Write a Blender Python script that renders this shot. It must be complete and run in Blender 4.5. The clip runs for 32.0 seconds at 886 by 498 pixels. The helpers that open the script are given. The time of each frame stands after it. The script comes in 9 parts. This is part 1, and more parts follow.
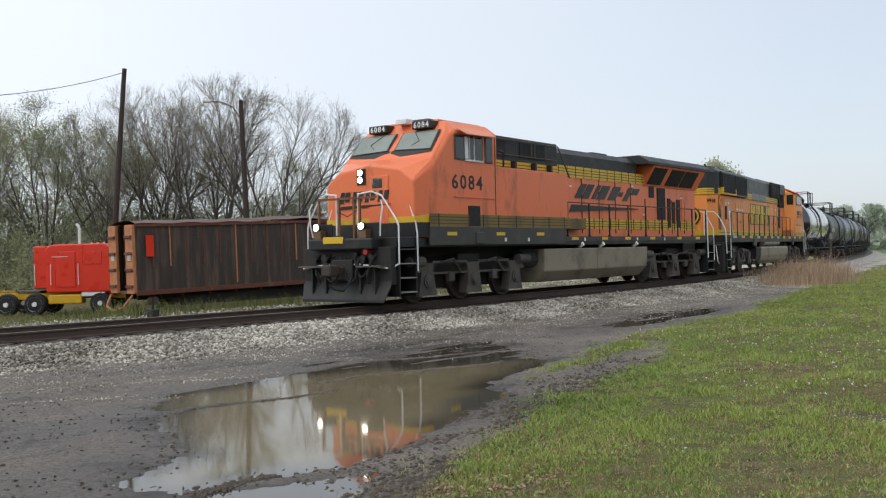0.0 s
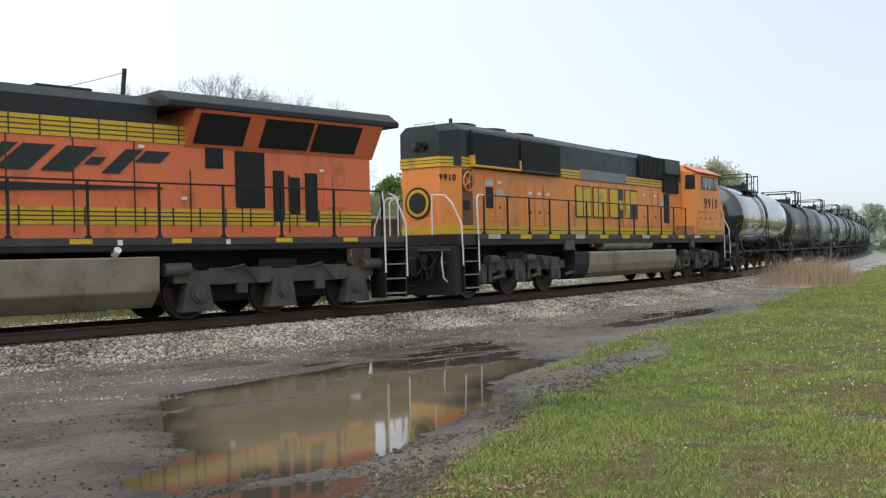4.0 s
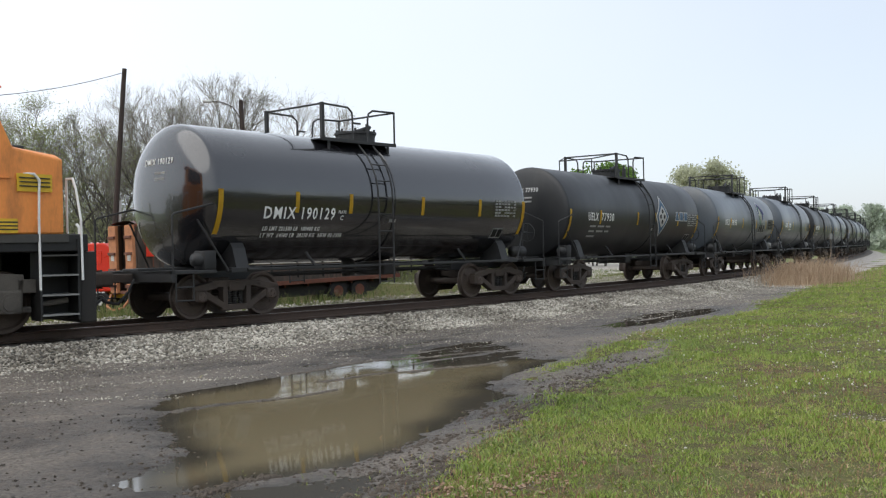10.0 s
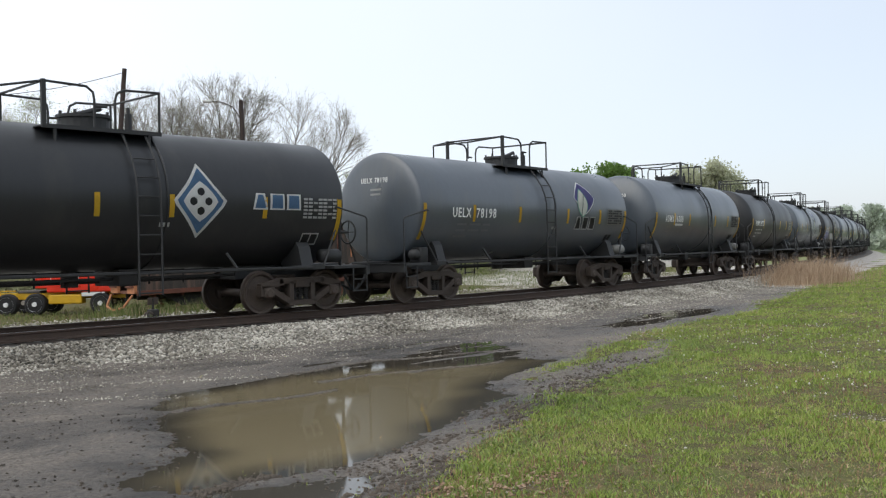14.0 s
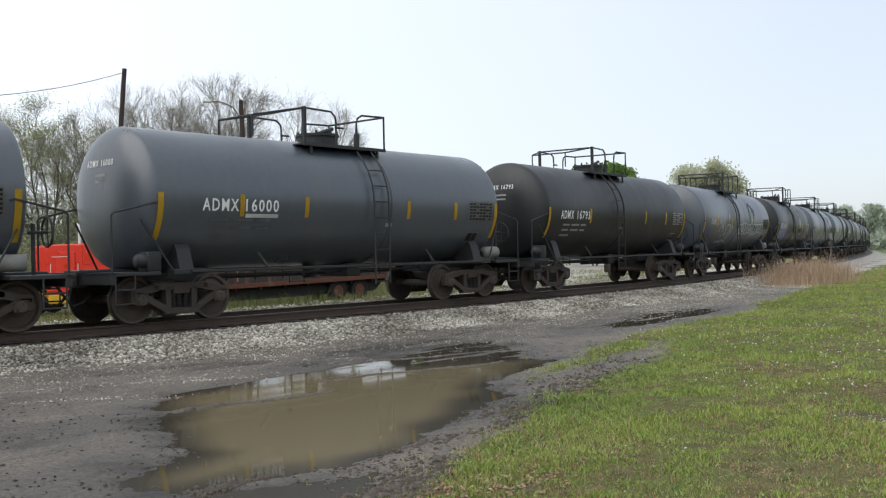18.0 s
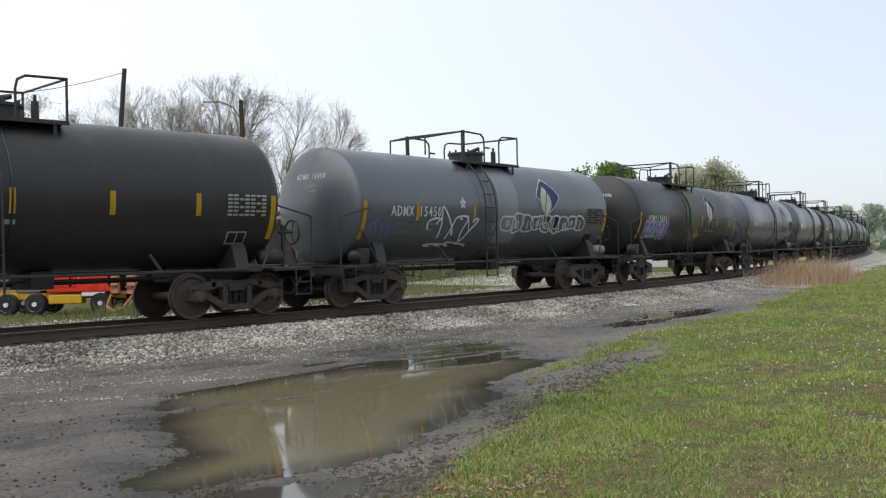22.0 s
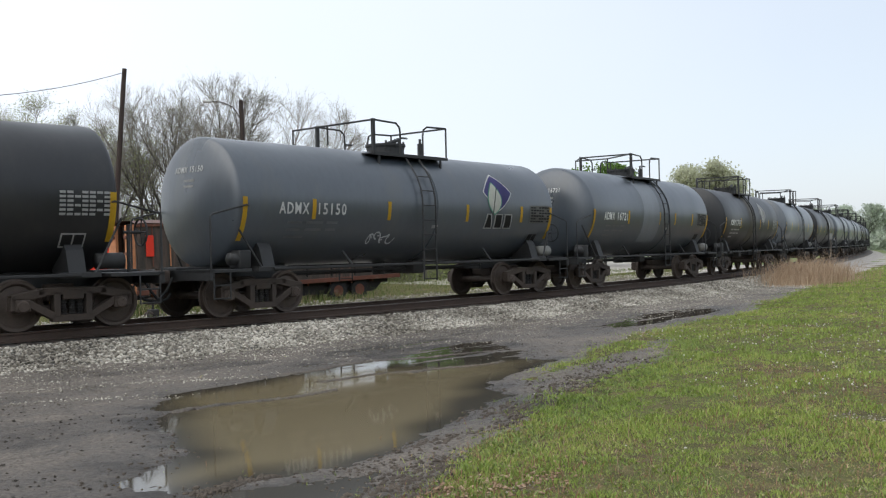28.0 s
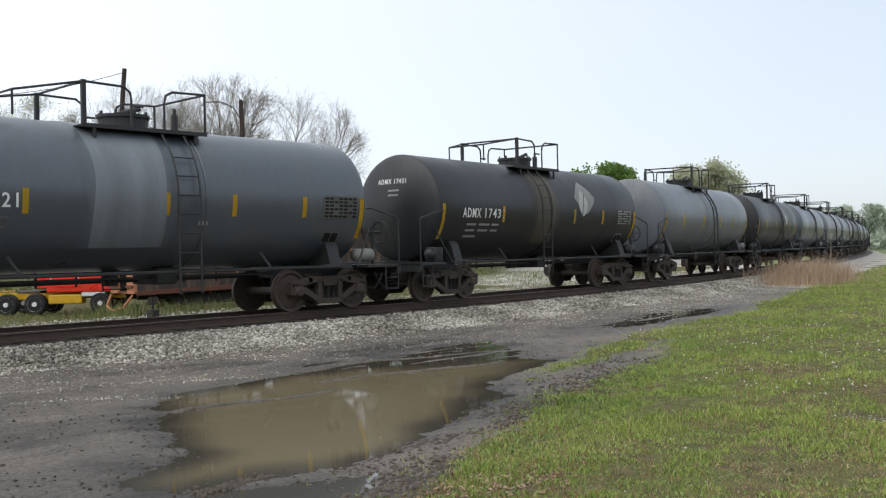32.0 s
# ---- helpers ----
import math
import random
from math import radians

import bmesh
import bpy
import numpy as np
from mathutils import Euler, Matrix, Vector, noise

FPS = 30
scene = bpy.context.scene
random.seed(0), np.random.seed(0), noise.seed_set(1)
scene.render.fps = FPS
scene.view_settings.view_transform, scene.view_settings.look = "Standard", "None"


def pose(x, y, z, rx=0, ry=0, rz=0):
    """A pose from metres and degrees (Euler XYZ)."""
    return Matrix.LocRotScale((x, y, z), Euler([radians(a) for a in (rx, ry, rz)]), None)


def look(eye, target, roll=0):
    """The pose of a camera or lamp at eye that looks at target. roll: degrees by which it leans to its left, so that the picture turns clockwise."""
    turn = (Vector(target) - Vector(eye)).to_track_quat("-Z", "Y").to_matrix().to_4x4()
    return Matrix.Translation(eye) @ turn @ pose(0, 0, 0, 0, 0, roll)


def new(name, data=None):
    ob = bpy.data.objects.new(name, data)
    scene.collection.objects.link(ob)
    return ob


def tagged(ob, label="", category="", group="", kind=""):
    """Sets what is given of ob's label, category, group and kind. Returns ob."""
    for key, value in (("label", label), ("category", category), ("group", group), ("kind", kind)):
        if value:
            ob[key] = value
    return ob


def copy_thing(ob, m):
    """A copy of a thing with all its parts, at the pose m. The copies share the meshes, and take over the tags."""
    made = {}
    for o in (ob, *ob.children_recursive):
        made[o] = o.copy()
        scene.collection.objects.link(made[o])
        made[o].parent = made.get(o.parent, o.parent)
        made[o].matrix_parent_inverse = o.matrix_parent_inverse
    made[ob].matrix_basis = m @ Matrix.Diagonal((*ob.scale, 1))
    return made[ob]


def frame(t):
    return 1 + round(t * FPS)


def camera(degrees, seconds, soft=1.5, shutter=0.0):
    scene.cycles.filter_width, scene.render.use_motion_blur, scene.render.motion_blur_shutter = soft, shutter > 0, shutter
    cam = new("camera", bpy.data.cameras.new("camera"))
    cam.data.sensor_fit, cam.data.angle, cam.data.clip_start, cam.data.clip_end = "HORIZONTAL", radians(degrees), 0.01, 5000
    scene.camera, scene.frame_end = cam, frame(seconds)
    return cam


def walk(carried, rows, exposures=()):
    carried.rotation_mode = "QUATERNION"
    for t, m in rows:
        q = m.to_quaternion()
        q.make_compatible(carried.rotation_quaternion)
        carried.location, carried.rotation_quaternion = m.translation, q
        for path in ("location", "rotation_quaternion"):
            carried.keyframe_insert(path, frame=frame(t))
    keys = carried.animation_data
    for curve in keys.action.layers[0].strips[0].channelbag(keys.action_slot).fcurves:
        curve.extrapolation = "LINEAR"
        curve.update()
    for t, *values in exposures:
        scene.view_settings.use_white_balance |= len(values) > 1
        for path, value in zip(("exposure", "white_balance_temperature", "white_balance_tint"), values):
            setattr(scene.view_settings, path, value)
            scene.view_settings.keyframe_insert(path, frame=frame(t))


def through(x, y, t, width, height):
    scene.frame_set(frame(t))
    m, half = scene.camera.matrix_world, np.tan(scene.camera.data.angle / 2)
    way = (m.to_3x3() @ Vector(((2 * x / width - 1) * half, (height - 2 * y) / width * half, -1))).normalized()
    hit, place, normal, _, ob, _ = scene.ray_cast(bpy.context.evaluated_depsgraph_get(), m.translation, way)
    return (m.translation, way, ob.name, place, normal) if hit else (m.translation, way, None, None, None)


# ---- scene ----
# ---- the camera: it stands still on the lawn ----
cam = camera(48.95, 32.0, soft=1.2)
EYE = (0.0, -18.236, 1.261)
YAW, PITCH, ROLL = 0.7396, 0.0026, -1.22
STAND = look(EYE, (EYE[0] + math.sin(YAW), EYE[1] + math.cos(YAW), EYE[2] + PITCH), ROLL)
walk(cam, [(0, STAND), (32, STAND)], exposures=[(0, -0.03), (0.6, 0.02), (2.5, 0.15), (32, 0.13)])

# ---- world and light: a bright overcast sky ----
world = bpy.data.worlds.new("sky")
scene.world = world
world.use_nodes = True
wn, wl = world.node_tree.nodes, world.node_tree.links
wn.clear()
w_out = wn.new("ShaderNodeOutputWorld")
w_bg = wn.new("ShaderNodeBackground")
w_sky = wn.new("ShaderNodeTexSky")
w_sky.sky_type, w_sky.sun_disc = "NISHITA", False
w_sky.sun_elevation, w_sky.sun_rotation = radians(52), radians(-90)
w_sky.air_density, w_sky.dust_density, w_sky.ozone_density = 1.0, 2.0, 1.0
w_dim = wn.new("ShaderNodeVectorMath")
w_dim.operation = "SCALE"
w_dim.inputs["Scale"].default_value = 0.115
w_co = wn.new("ShaderNodeTexCoord")
w_noise = wn.new("ShaderNodeTexNoise")
w_noise.inputs["Scale"].default_value, w_noise.inputs["Detail"].default_value = 1.6, 4.0
w_map = wn.new("ShaderNodeMapRange")
w_map.inputs["From Min"].default_value, w_map.inputs["From Max"].default_value = 0.3, 0.7
w_map.inputs["To Min"].default_value, w_map.inputs["To Max"].default_value = -0.04, 0.04
w_mix = wn.new("ShaderNodeMix")
w_mix.data_type = "RGBA"
w_mix.inputs["B"].default_value = (0.975, 1.045, 1.14, 1)
wl.new(w_co.outputs["Generated"], w_noise.inputs["Vector"])
wl.new(w_noise.outputs["Fac"], w_map.inputs["Value"])
w_dot, w_thin, w_sum = wn.new("ShaderNodeVectorMath"), wn.new("ShaderNodeMapRange"), wn.new("ShaderNodeMath")
w_dot.operation = "DOT_PRODUCT"
w_dot.inputs[1].default_value = (0.8, -0.6, -0.2)
w_thin.inputs["From Min"].default_value, w_thin.inputs["From Max"].default_value = -0.4, 0.6
w_thin.inputs["To Min"].default_value, w_thin.inputs["To Max"].default_value = 0.95, 0.52
wl.new(w_co.outputs["Generated"], w_dot.inputs[0])
wl.new(w_dot.outputs["Value"], w_thin.inputs["Value"])
wl.new(w_thin.outputs["Result"], w_sum.inputs[0])
wl.new(w_map.outputs["Result"], w_sum.inputs[1])
wl.new(w_sum.outputs["Value"], w_mix.inputs["Factor"])
wl.new(w_sky.outputs["Color"], w_dim.inputs[0])
wl.new(w_dim.outputs["Vector"], w_mix.inputs["A"])
wl.new(w_mix.outputs["Result"], w_bg.inputs["Color"])
w_bg.inputs["Strength"].default_value = 1.0
wl.new(w_bg.outputs["Background"], w_out.inputs["Surface"])
sun_data = bpy.data.lights.new("sun", "SUN")
sun_data.energy, sun_data.angle, sun_data.color = 1.25, radians(70), (1.0, 0.96, 0.9)
sun = new("sun", sun_data)
sun.matrix_world = look((-40, 0, 56), (0, 0, 0))


# ---- materials ----
def mat(name, colour, rough=0.6, metal=0.0, vary=0.25, scale=6.0, bump=0.15, fine=60.0, dirt=None, dirt_amount=0.0,
        dirt_scale=1.3, per_object=0.0, stretch=(1, 1, 1), spec=0.5, coat=0.0):
    """A surface with colour variation at two scales, fine relief and, where asked for, dirt in streaks."""
    m = bpy.data.materials.new(name)
    m.use_nodes = True
    n, l = m.node_tree.nodes, m.node_tree.links
    b = n["Principled BSDF"]
    co = n.new("ShaderNodeTexCoord")
    mp = n.new("ShaderNodeMapping")
    mp.inputs["Scale"].default_value = stretch
    l.new(co.outputs["Object"], mp.inputs["Vector"])
    big, small = n.new("ShaderNodeTexNoise"), n.new("ShaderNodeTexNoise")
    big.inputs["Scale"].default_value, big.inputs["Detail"].default_value = scale, 5.0
    small.inputs["Scale"].default_value, small.inputs["Detail"].default_value = fine, 3.0
    for t in (big, small):
        l.new(mp.outputs["Vector"], t.inputs["Vector"])
    total = n.new("ShaderNodeMath")
    total.operation = "ADD"
    l.new(big.outputs["Fac"], total.inputs[0])
    l.new(small.outputs["Fac"], total.inputs[1])
    rng = n.new("ShaderNodeMapRange")
    rng.inputs["From Min"].default_value, rng.inputs["From Max"].default_value = 0.65, 1.35
    rng.inputs["To Min"].default_value, rng.inputs["To Max"].default_value = 1 - vary, 1 + vary
    l.new(total.outputs["Value"], rng.inputs["Value"])
    factor = rng.outputs["Result"]
    if per_object:
        info = n.new("ShaderNodeObjectInfo")
        r2 = n.new("ShaderNodeMapRange")
        r2.inputs["To Min"].default_value, r2.inputs["To Max"].default_value = 1 - per_object, 1 + per_object
        l.new(info.outputs["Random"], r2.inputs["Value"])
        mm = n.new("ShaderNodeMath")
        mm.operation = "MULTIPLY"
        l.new(factor, mm.inputs[0])
        l.new(r2.outputs["Result"], mm.inputs[1])
        factor = mm.outputs["Value"]
    sc = n.new("ShaderNodeVectorMath")
    sc.operation = "SCALE"
    sc.inputs[0].default_value = colour
    l.new(factor, sc.inputs["Scale"])
    result = sc.outputs["Vector"]
    if dirt:
        dn = n.new("ShaderNodeTexNoise")
        dn.inputs["Scale"].default_value, dn.inputs["Detail"].default_value = dirt_scale, 8.0
        dn.inputs["Roughness"].default_value = 0.65
        l.new(mp.outputs["Vector"], dn.inputs["Vector"])
        dr = n.new("ShaderNodeMapRange")
        dr.inputs["From Min"].default_value, dr.inputs["From Max"].default_value = 0.62 - 0.3 * dirt_amount, 0.78 - 0.2 * dirt_amount
        dr.inputs["To Max"].default_value = 0.85
        l.new(dn.outputs["Fac"], dr.inputs["Value"])
        mx = n.new("ShaderNodeMix")
        mx.data_type = "RGBA"
        mx.inputs["B"].default_value = (*dirt, 1)
        l.new(dr.outputs["Result"], mx.inputs["Factor"])
        l.new(result, mx.inputs["A"])
        result = mx.outputs["Result"]
    l.new(result, b.inputs["Base Color"])
    b.inputs["Metallic"].default_value, b.inputs["Specular IOR Level"].default_value = metal, spec
    b.inputs["Coat Weight"].default_value = coat
    rr = n.new("ShaderNodeMapRange")
    rr.inputs["From Min"].default_value, rr.inputs["From Max"].default_value = 0.3, 0.7
    rr.inputs["To Min"].default_value, rr.inputs["To Max"].default_value = max(0.02, rough - 0.08), min(1, rough + 0.08)
    l.new(big.outputs["Fac"], rr.inputs["Value"])
    l.new(rr.outputs["Result"], b.inputs["Roughness"])
    if bump:
        bp = n.new("ShaderNodeBump")
        bp.inputs["Strength"].default_value, bp.inputs["Distance"].default_value = bump, 0.02
        l.new(total.outputs["Value"], bp.inputs["Height"])
        l.new(bp.outputs["Normal"], b.inputs["Normal"])
    return m


def glow(name, colour, strength):
    m = bpy.data.materials.new(name)
    m.use_nodes = True
    b = m.node_tree.nodes["Principled BSDF"]
    b.inputs["Base Color"].default_value = (*colour, 1)
    b.inputs["Emission Color"].default_value = (*colour, 1)
    b.inputs["Emission Strength"].default_value = strength
    return m


ORANGE = mat("orange_paint", (0.83, 0.195, 0.07), 0.4, vary=0.06, scale=1.2, bump=0.03, fine=30, dirt=(0.33, 0.10, 0.04), dirt_amount=0.25, stretch=(1, 1, 0.4))
ORANGE_OLD = mat("faded_orange_paint", (0.86, 0.30, 0.068), 0.5, vary=0.08, scale=1.0, bump=0.03, fine=30, dirt=(0.32, 0.12, 0.04), dirt_amount=0.35, stretch=(1, 1, 0.35))
BLACK = mat("black_paint", (0.012, 0.012, 0.012), 0.5, vary=0.25, scale=2, bump=0.05, dirt=(0.04, 0.036, 0.03), dirt_amount=0.25)
GREENBLACK = mat("dark_green_black_paint", (0.018, 0.023, 0.022), 0.45, vary=0.2, scale=2, bump=0.04, dirt=(0.04, 0.042, 0.036), dirt_amount=0.2)
YELLOW = mat("yellow_stripe_paint", (0.70, 0.44, 0.025), 0.5, vary=0.12, scale=3, bump=0.02, dirt=(0.2, 0.14, 0.04), dirt_amount=0.2)
GREY_TANK = mat("dusty_fuel_tank_paint", (0.27, 0.23, 0.165), 0.55, vary=0.15, scale=2, bump=0.05, dirt=(0.10, 0.085, 0.065), dirt_amount=0.4)
TRUCK_GREY = mat("dusty_cast_steel", (0.098, 0.087, 0.073), 0.75, vary=0.3, scale=4, bump=0.2, dirt=(0.05, 0.045, 0.04), dirt_amount=0.6)
UNDER = mat("grimy_underframe_steel", (0.022, 0.02, 0.018), 0.75, vary=0.4, scale=4, bump=0.2)
RUST_TRUCK = mat("rusty_cast_steel", (0.06, 0.044, 0.034), 0.8, vary=0.35, scale=5, bump=0.25, dirt=(0.045, 0.04, 0.036), dirt_amount=0.5)
WHEEL = mat("wheel_steel", (0.09, 0.068, 0.055), 0.6, metal=0.3, vary=0.3, scale=6, bump=0.1)
RAIL_SIDE = mat("rusty_rail_steel", (0.075, 0.05, 0.038), 0.8, vary=0.3, scale=8, bump=0.2)
RAIL_TOP = mat("worn_rail_head", (0.22, 0.20, 0.19), 0.38, metal=0.8, vary=0.2, scale=5, bump=0.03)
TIE = mat("weathered_timber_tie", (0.055, 0.042, 0.033), 0.85, vary=0.4, scale=3, bump=0.4, per_object=0.3, stretch=(8, 1, 1))
CHROME = mat("bright_handrail_paint", (0.75, 0.75, 0.73), 0.4, vary=0.1, scale=5, bump=0.02)
WHITE = mat("white_paint", (0.78, 0.78, 0.75), 0.55, vary=0.1, scale=5, bump=0.02)
DULLWHITE = mat("weathered_white_paint", (0.50, 0.50, 0.48), 0.6, vary=0.2, scale=5, bump=0.02)
GLASS_DARK = mat("dark_cab_glass", (0.012, 0.014, 0.015), 0.06, vary=0.1, bump=0.0, spec=0.6)
WINDSHIELD = mat("hazy_windshield_glass", (0.22, 0.25, 0.215), 0.08, vary=0.2, scale=1.5, bump=0.0, spec=0.7)
LAMP = glow("lit_headlamp", (1.0, 0.93, 0.82), 9.0)
TANK_BLACK = mat("glossy_black_tank_paint", (0.010, 0.010, 0.012), 0.2, vary=0.12, scale=1.0, bump=0.01, fine=8, spec=0.85, coat=0.85)
TANK_DARK = mat("matt_black_tank_paint", (0.0145, 0.0152, 0.0165), 0.42, vary=0.15, scale=0.8, bump=0.02, fine=10, dirt=(0.028, 0.027, 0.025), dirt_amount=0.25, stretch=(1, 1, 0.3), spec=0.55)
TANK_BROWN = mat("brownish_black_tank_paint", (0.018, 0.018, 0.0185), 0.42, vary=0.15, scale=0.8, bump=0.02, fine=10, dirt=(0.04, 0.037, 0.033), dirt_amount=0.25, stretch=(1, 1, 0.3))
TANK_GREY = mat("blue_grey_tank_paint", (0.058, 0.070, 0.083), 0.34, vary=0.14, scale=0.8, bump=0.02, fine=10, dirt=(0.075, 0.08, 0.08), dirt_amount=0.3, stretch=(1, 1, 0.3), spec=1.0)
TANK_LIGHT = mat("pale_grey_tank_paint", (0.13, 0.145, 0.16), 0.36, vary=0.1, scale=0.8, bump=0.02, fine=10, dirt=(0.2, 0.2, 0.19), dirt_amount=0.3, stretch=(1, 1, 0.3))
BAR_YELLOW = mat("yellow_reflective_tape", (0.72, 0.46, 0.03), 0.5, vary=0.12, scale=6, bump=0.0)
TANK_IRON = mat("dark_tank_fittings", (0.026, 0.026, 0.026), 0.6, vary=0.3, scale=4, bump=0.1)
RED_CAB = mat("red_truck_paint", (0.72, 0.035, 0.012), 0.32, vary=0.08, scale=2, bump=0.02)
YELLOW_FRAME = mat("yellow_truck_frame_paint", (0.62, 0.36, 0.01), 0.5, vary=0.15, scale=3, bump=0.05)
RUBBER = mat("tyre_rubber", (0.018, 0.018, 0.018), 0.85, vary=0.3, scale=8, bump=0.2)
ALUMINIUM = mat("bright_wheel_aluminium", (0.65, 0.65, 0.66), 0.3, metal=0.8, vary=0.1, bump=0.02)
TRAILER_SIDE = mat("grimy_dark_trailer_panel", (0.05, 0.04, 0.032), 0.75, vary=0.5, scale=2.2, bump=0.25, dirt=(0.17, 0.10, 0.07), dirt_amount=0.45, dirt_scale=1.6, stretch=(2.2, 2.2, 0.22))
TRAILER_RUST = mat("rust_red_trailer_steel", (0.135, 0.048, 0.028), 0.75, vary=0.3, scale=4, bump=0.2, dirt=(0.30, 0.24, 0.17), dirt_amount=0.15)
TRAILER_POST = mat("faded_orange_trailer_post", (0.46, 0.19, 0.085), 0.75, vary=0.3, scale=4, bump=0.15)
TARP = mat("rusty_trailer_cover", (0.13, 0.072, 0.06), 0.7, vary=0.3, scale=2, bump=0.3)
POLE_WOOD = mat("weathered_pole_timber", (0.05, 0.036, 0.03), 0.9, vary=0.35, scale=2, bump=0.4, stretch=(6, 6, 0.5))
BARK = mat("grey_brown_bark", (0.10, 0.09, 0.078), 0.9, vary=0.35, scale=3, bump=0.4)
TWIG = mat("grey_twigs", (0.24, 0.22, 0.19), 0.9, vary=0.3, scale=2, bump=0.0)
CLOD = mat("dark_wet_mud_clods", (0.095, 0.078, 0.062), 0.8, vary=0.5, scale=7, bump=0.5, spec=0.2)
SOIL = mat("lawn_soil", (0.118, 0.09, 0.048), 0.95, vary=0.7, scale=5, bump=1.0, fine=55, dirt=(0.10, 0.125, 0.035), dirt_amount=0.6, dirt_scale=1.5, spec=0.2)
LOT = mat("pale_gravel_lot", (0.43, 0.395, 0.35), 0.85, vary=0.2, scale=0.5, bump=0.4, fine=30, dirt=(0.20, 0.185, 0.16), dirt_amount=0.35, dirt_scale=0.25)
FIELD = mat("far_green_field", (0.16, 0.205, 0.06), 0.9, vary=0.3, scale=0.03, bump=0.1, fine=1.5)
FLOWER = mat("pale_seed_heads", (0.62, 0.60, 0.52), 0.8, vary=0.2, scale=5, bump=0.0)


def leaf_material(name, colour, vary=0.35, through=0.5):
    """Thin leaves that let part of the light through."""
    m = bpy.data.materials.new(name)
    m.use_nodes = True
    n, l = m.node_tree.nodes, m.node_tree.links
    b, out = n["Principled BSDF"], n["Material Output"]
    b.inputs["Roughness"].default_value, b.inputs["Specular IOR Level"].default_value = 0.7, 0.25
    geo, co, t = n.new("ShaderNodeNewGeometry"), n.new("ShaderNodeTexCoord"), n.new("ShaderNodeTexNoise")
    t.inputs["Scale"].default_value, t.inputs["Detail"].default_value = 0.35, 4.0
    l.new(co.outputs["Object"], t.inputs["Vector"])
    add = n.new("ShaderNodeMath")
    l.new(geo.outputs["Random Per Island"], add.inputs[0])
    l.new(t.outputs["Fac"], add.inputs[1])
    rng = n.new("ShaderNodeMapRange")
    rng.inputs["From Min"].default_value, rng.inputs["From Max"].default_value = 0.3, 1.7
    rng.inputs["To Min"].default_value, rng.inputs["To Max"].default_value = 1 - vary, 1 + vary
    l.new(add.outputs["Value"], rng.inputs["Value"])
    sc = n.new("ShaderNodeVectorMath")
    sc.operation = "SCALE"
    sc.inputs[0].default_value = colour
    l.new(rng.outputs["Result"], sc.inputs["Scale"])
    tr, mx = n.new("ShaderNodeBsdfTranslucent"), n.new("ShaderNodeMixShader")
    mx.inputs["Fac"].default_value = through
    l.new(sc.outputs["Vector"], b.inputs["Base Color"])
    l.new(sc.outputs["Vector"], tr.inputs["Color"])
    l.new(b.outputs["BSDF"], mx.inputs[1])
    l.new(tr.outputs["BSDF"], mx.inputs[2])
    l.new(mx.outputs["Shader"], out.inputs["Surface"])
    return m


BUD = leaf_material("fresh_spring_leaf_buds", (0.33, 0.37, 0.16), 0.35, 0.6)
LEAF = leaf_material("fresh_green_leaves", (0.15, 0.25, 0.06))
BRUSH = leaf_material("grey_green_undergrowth", (0.37, 0.385, 0.23), 0.35, 0.55)
# paled far beyond fresh leaves: the haze of distance is in this colour
HAZE_LEAF = leaf_material("haze_tinted_leaves", (0.47, 0.52, 0.42), 0.3, 0.45)
PALE_BUD = leaf_material("pale_blossoming_buds", (0.52, 0.53, 0.38), 0.25, 0.55)


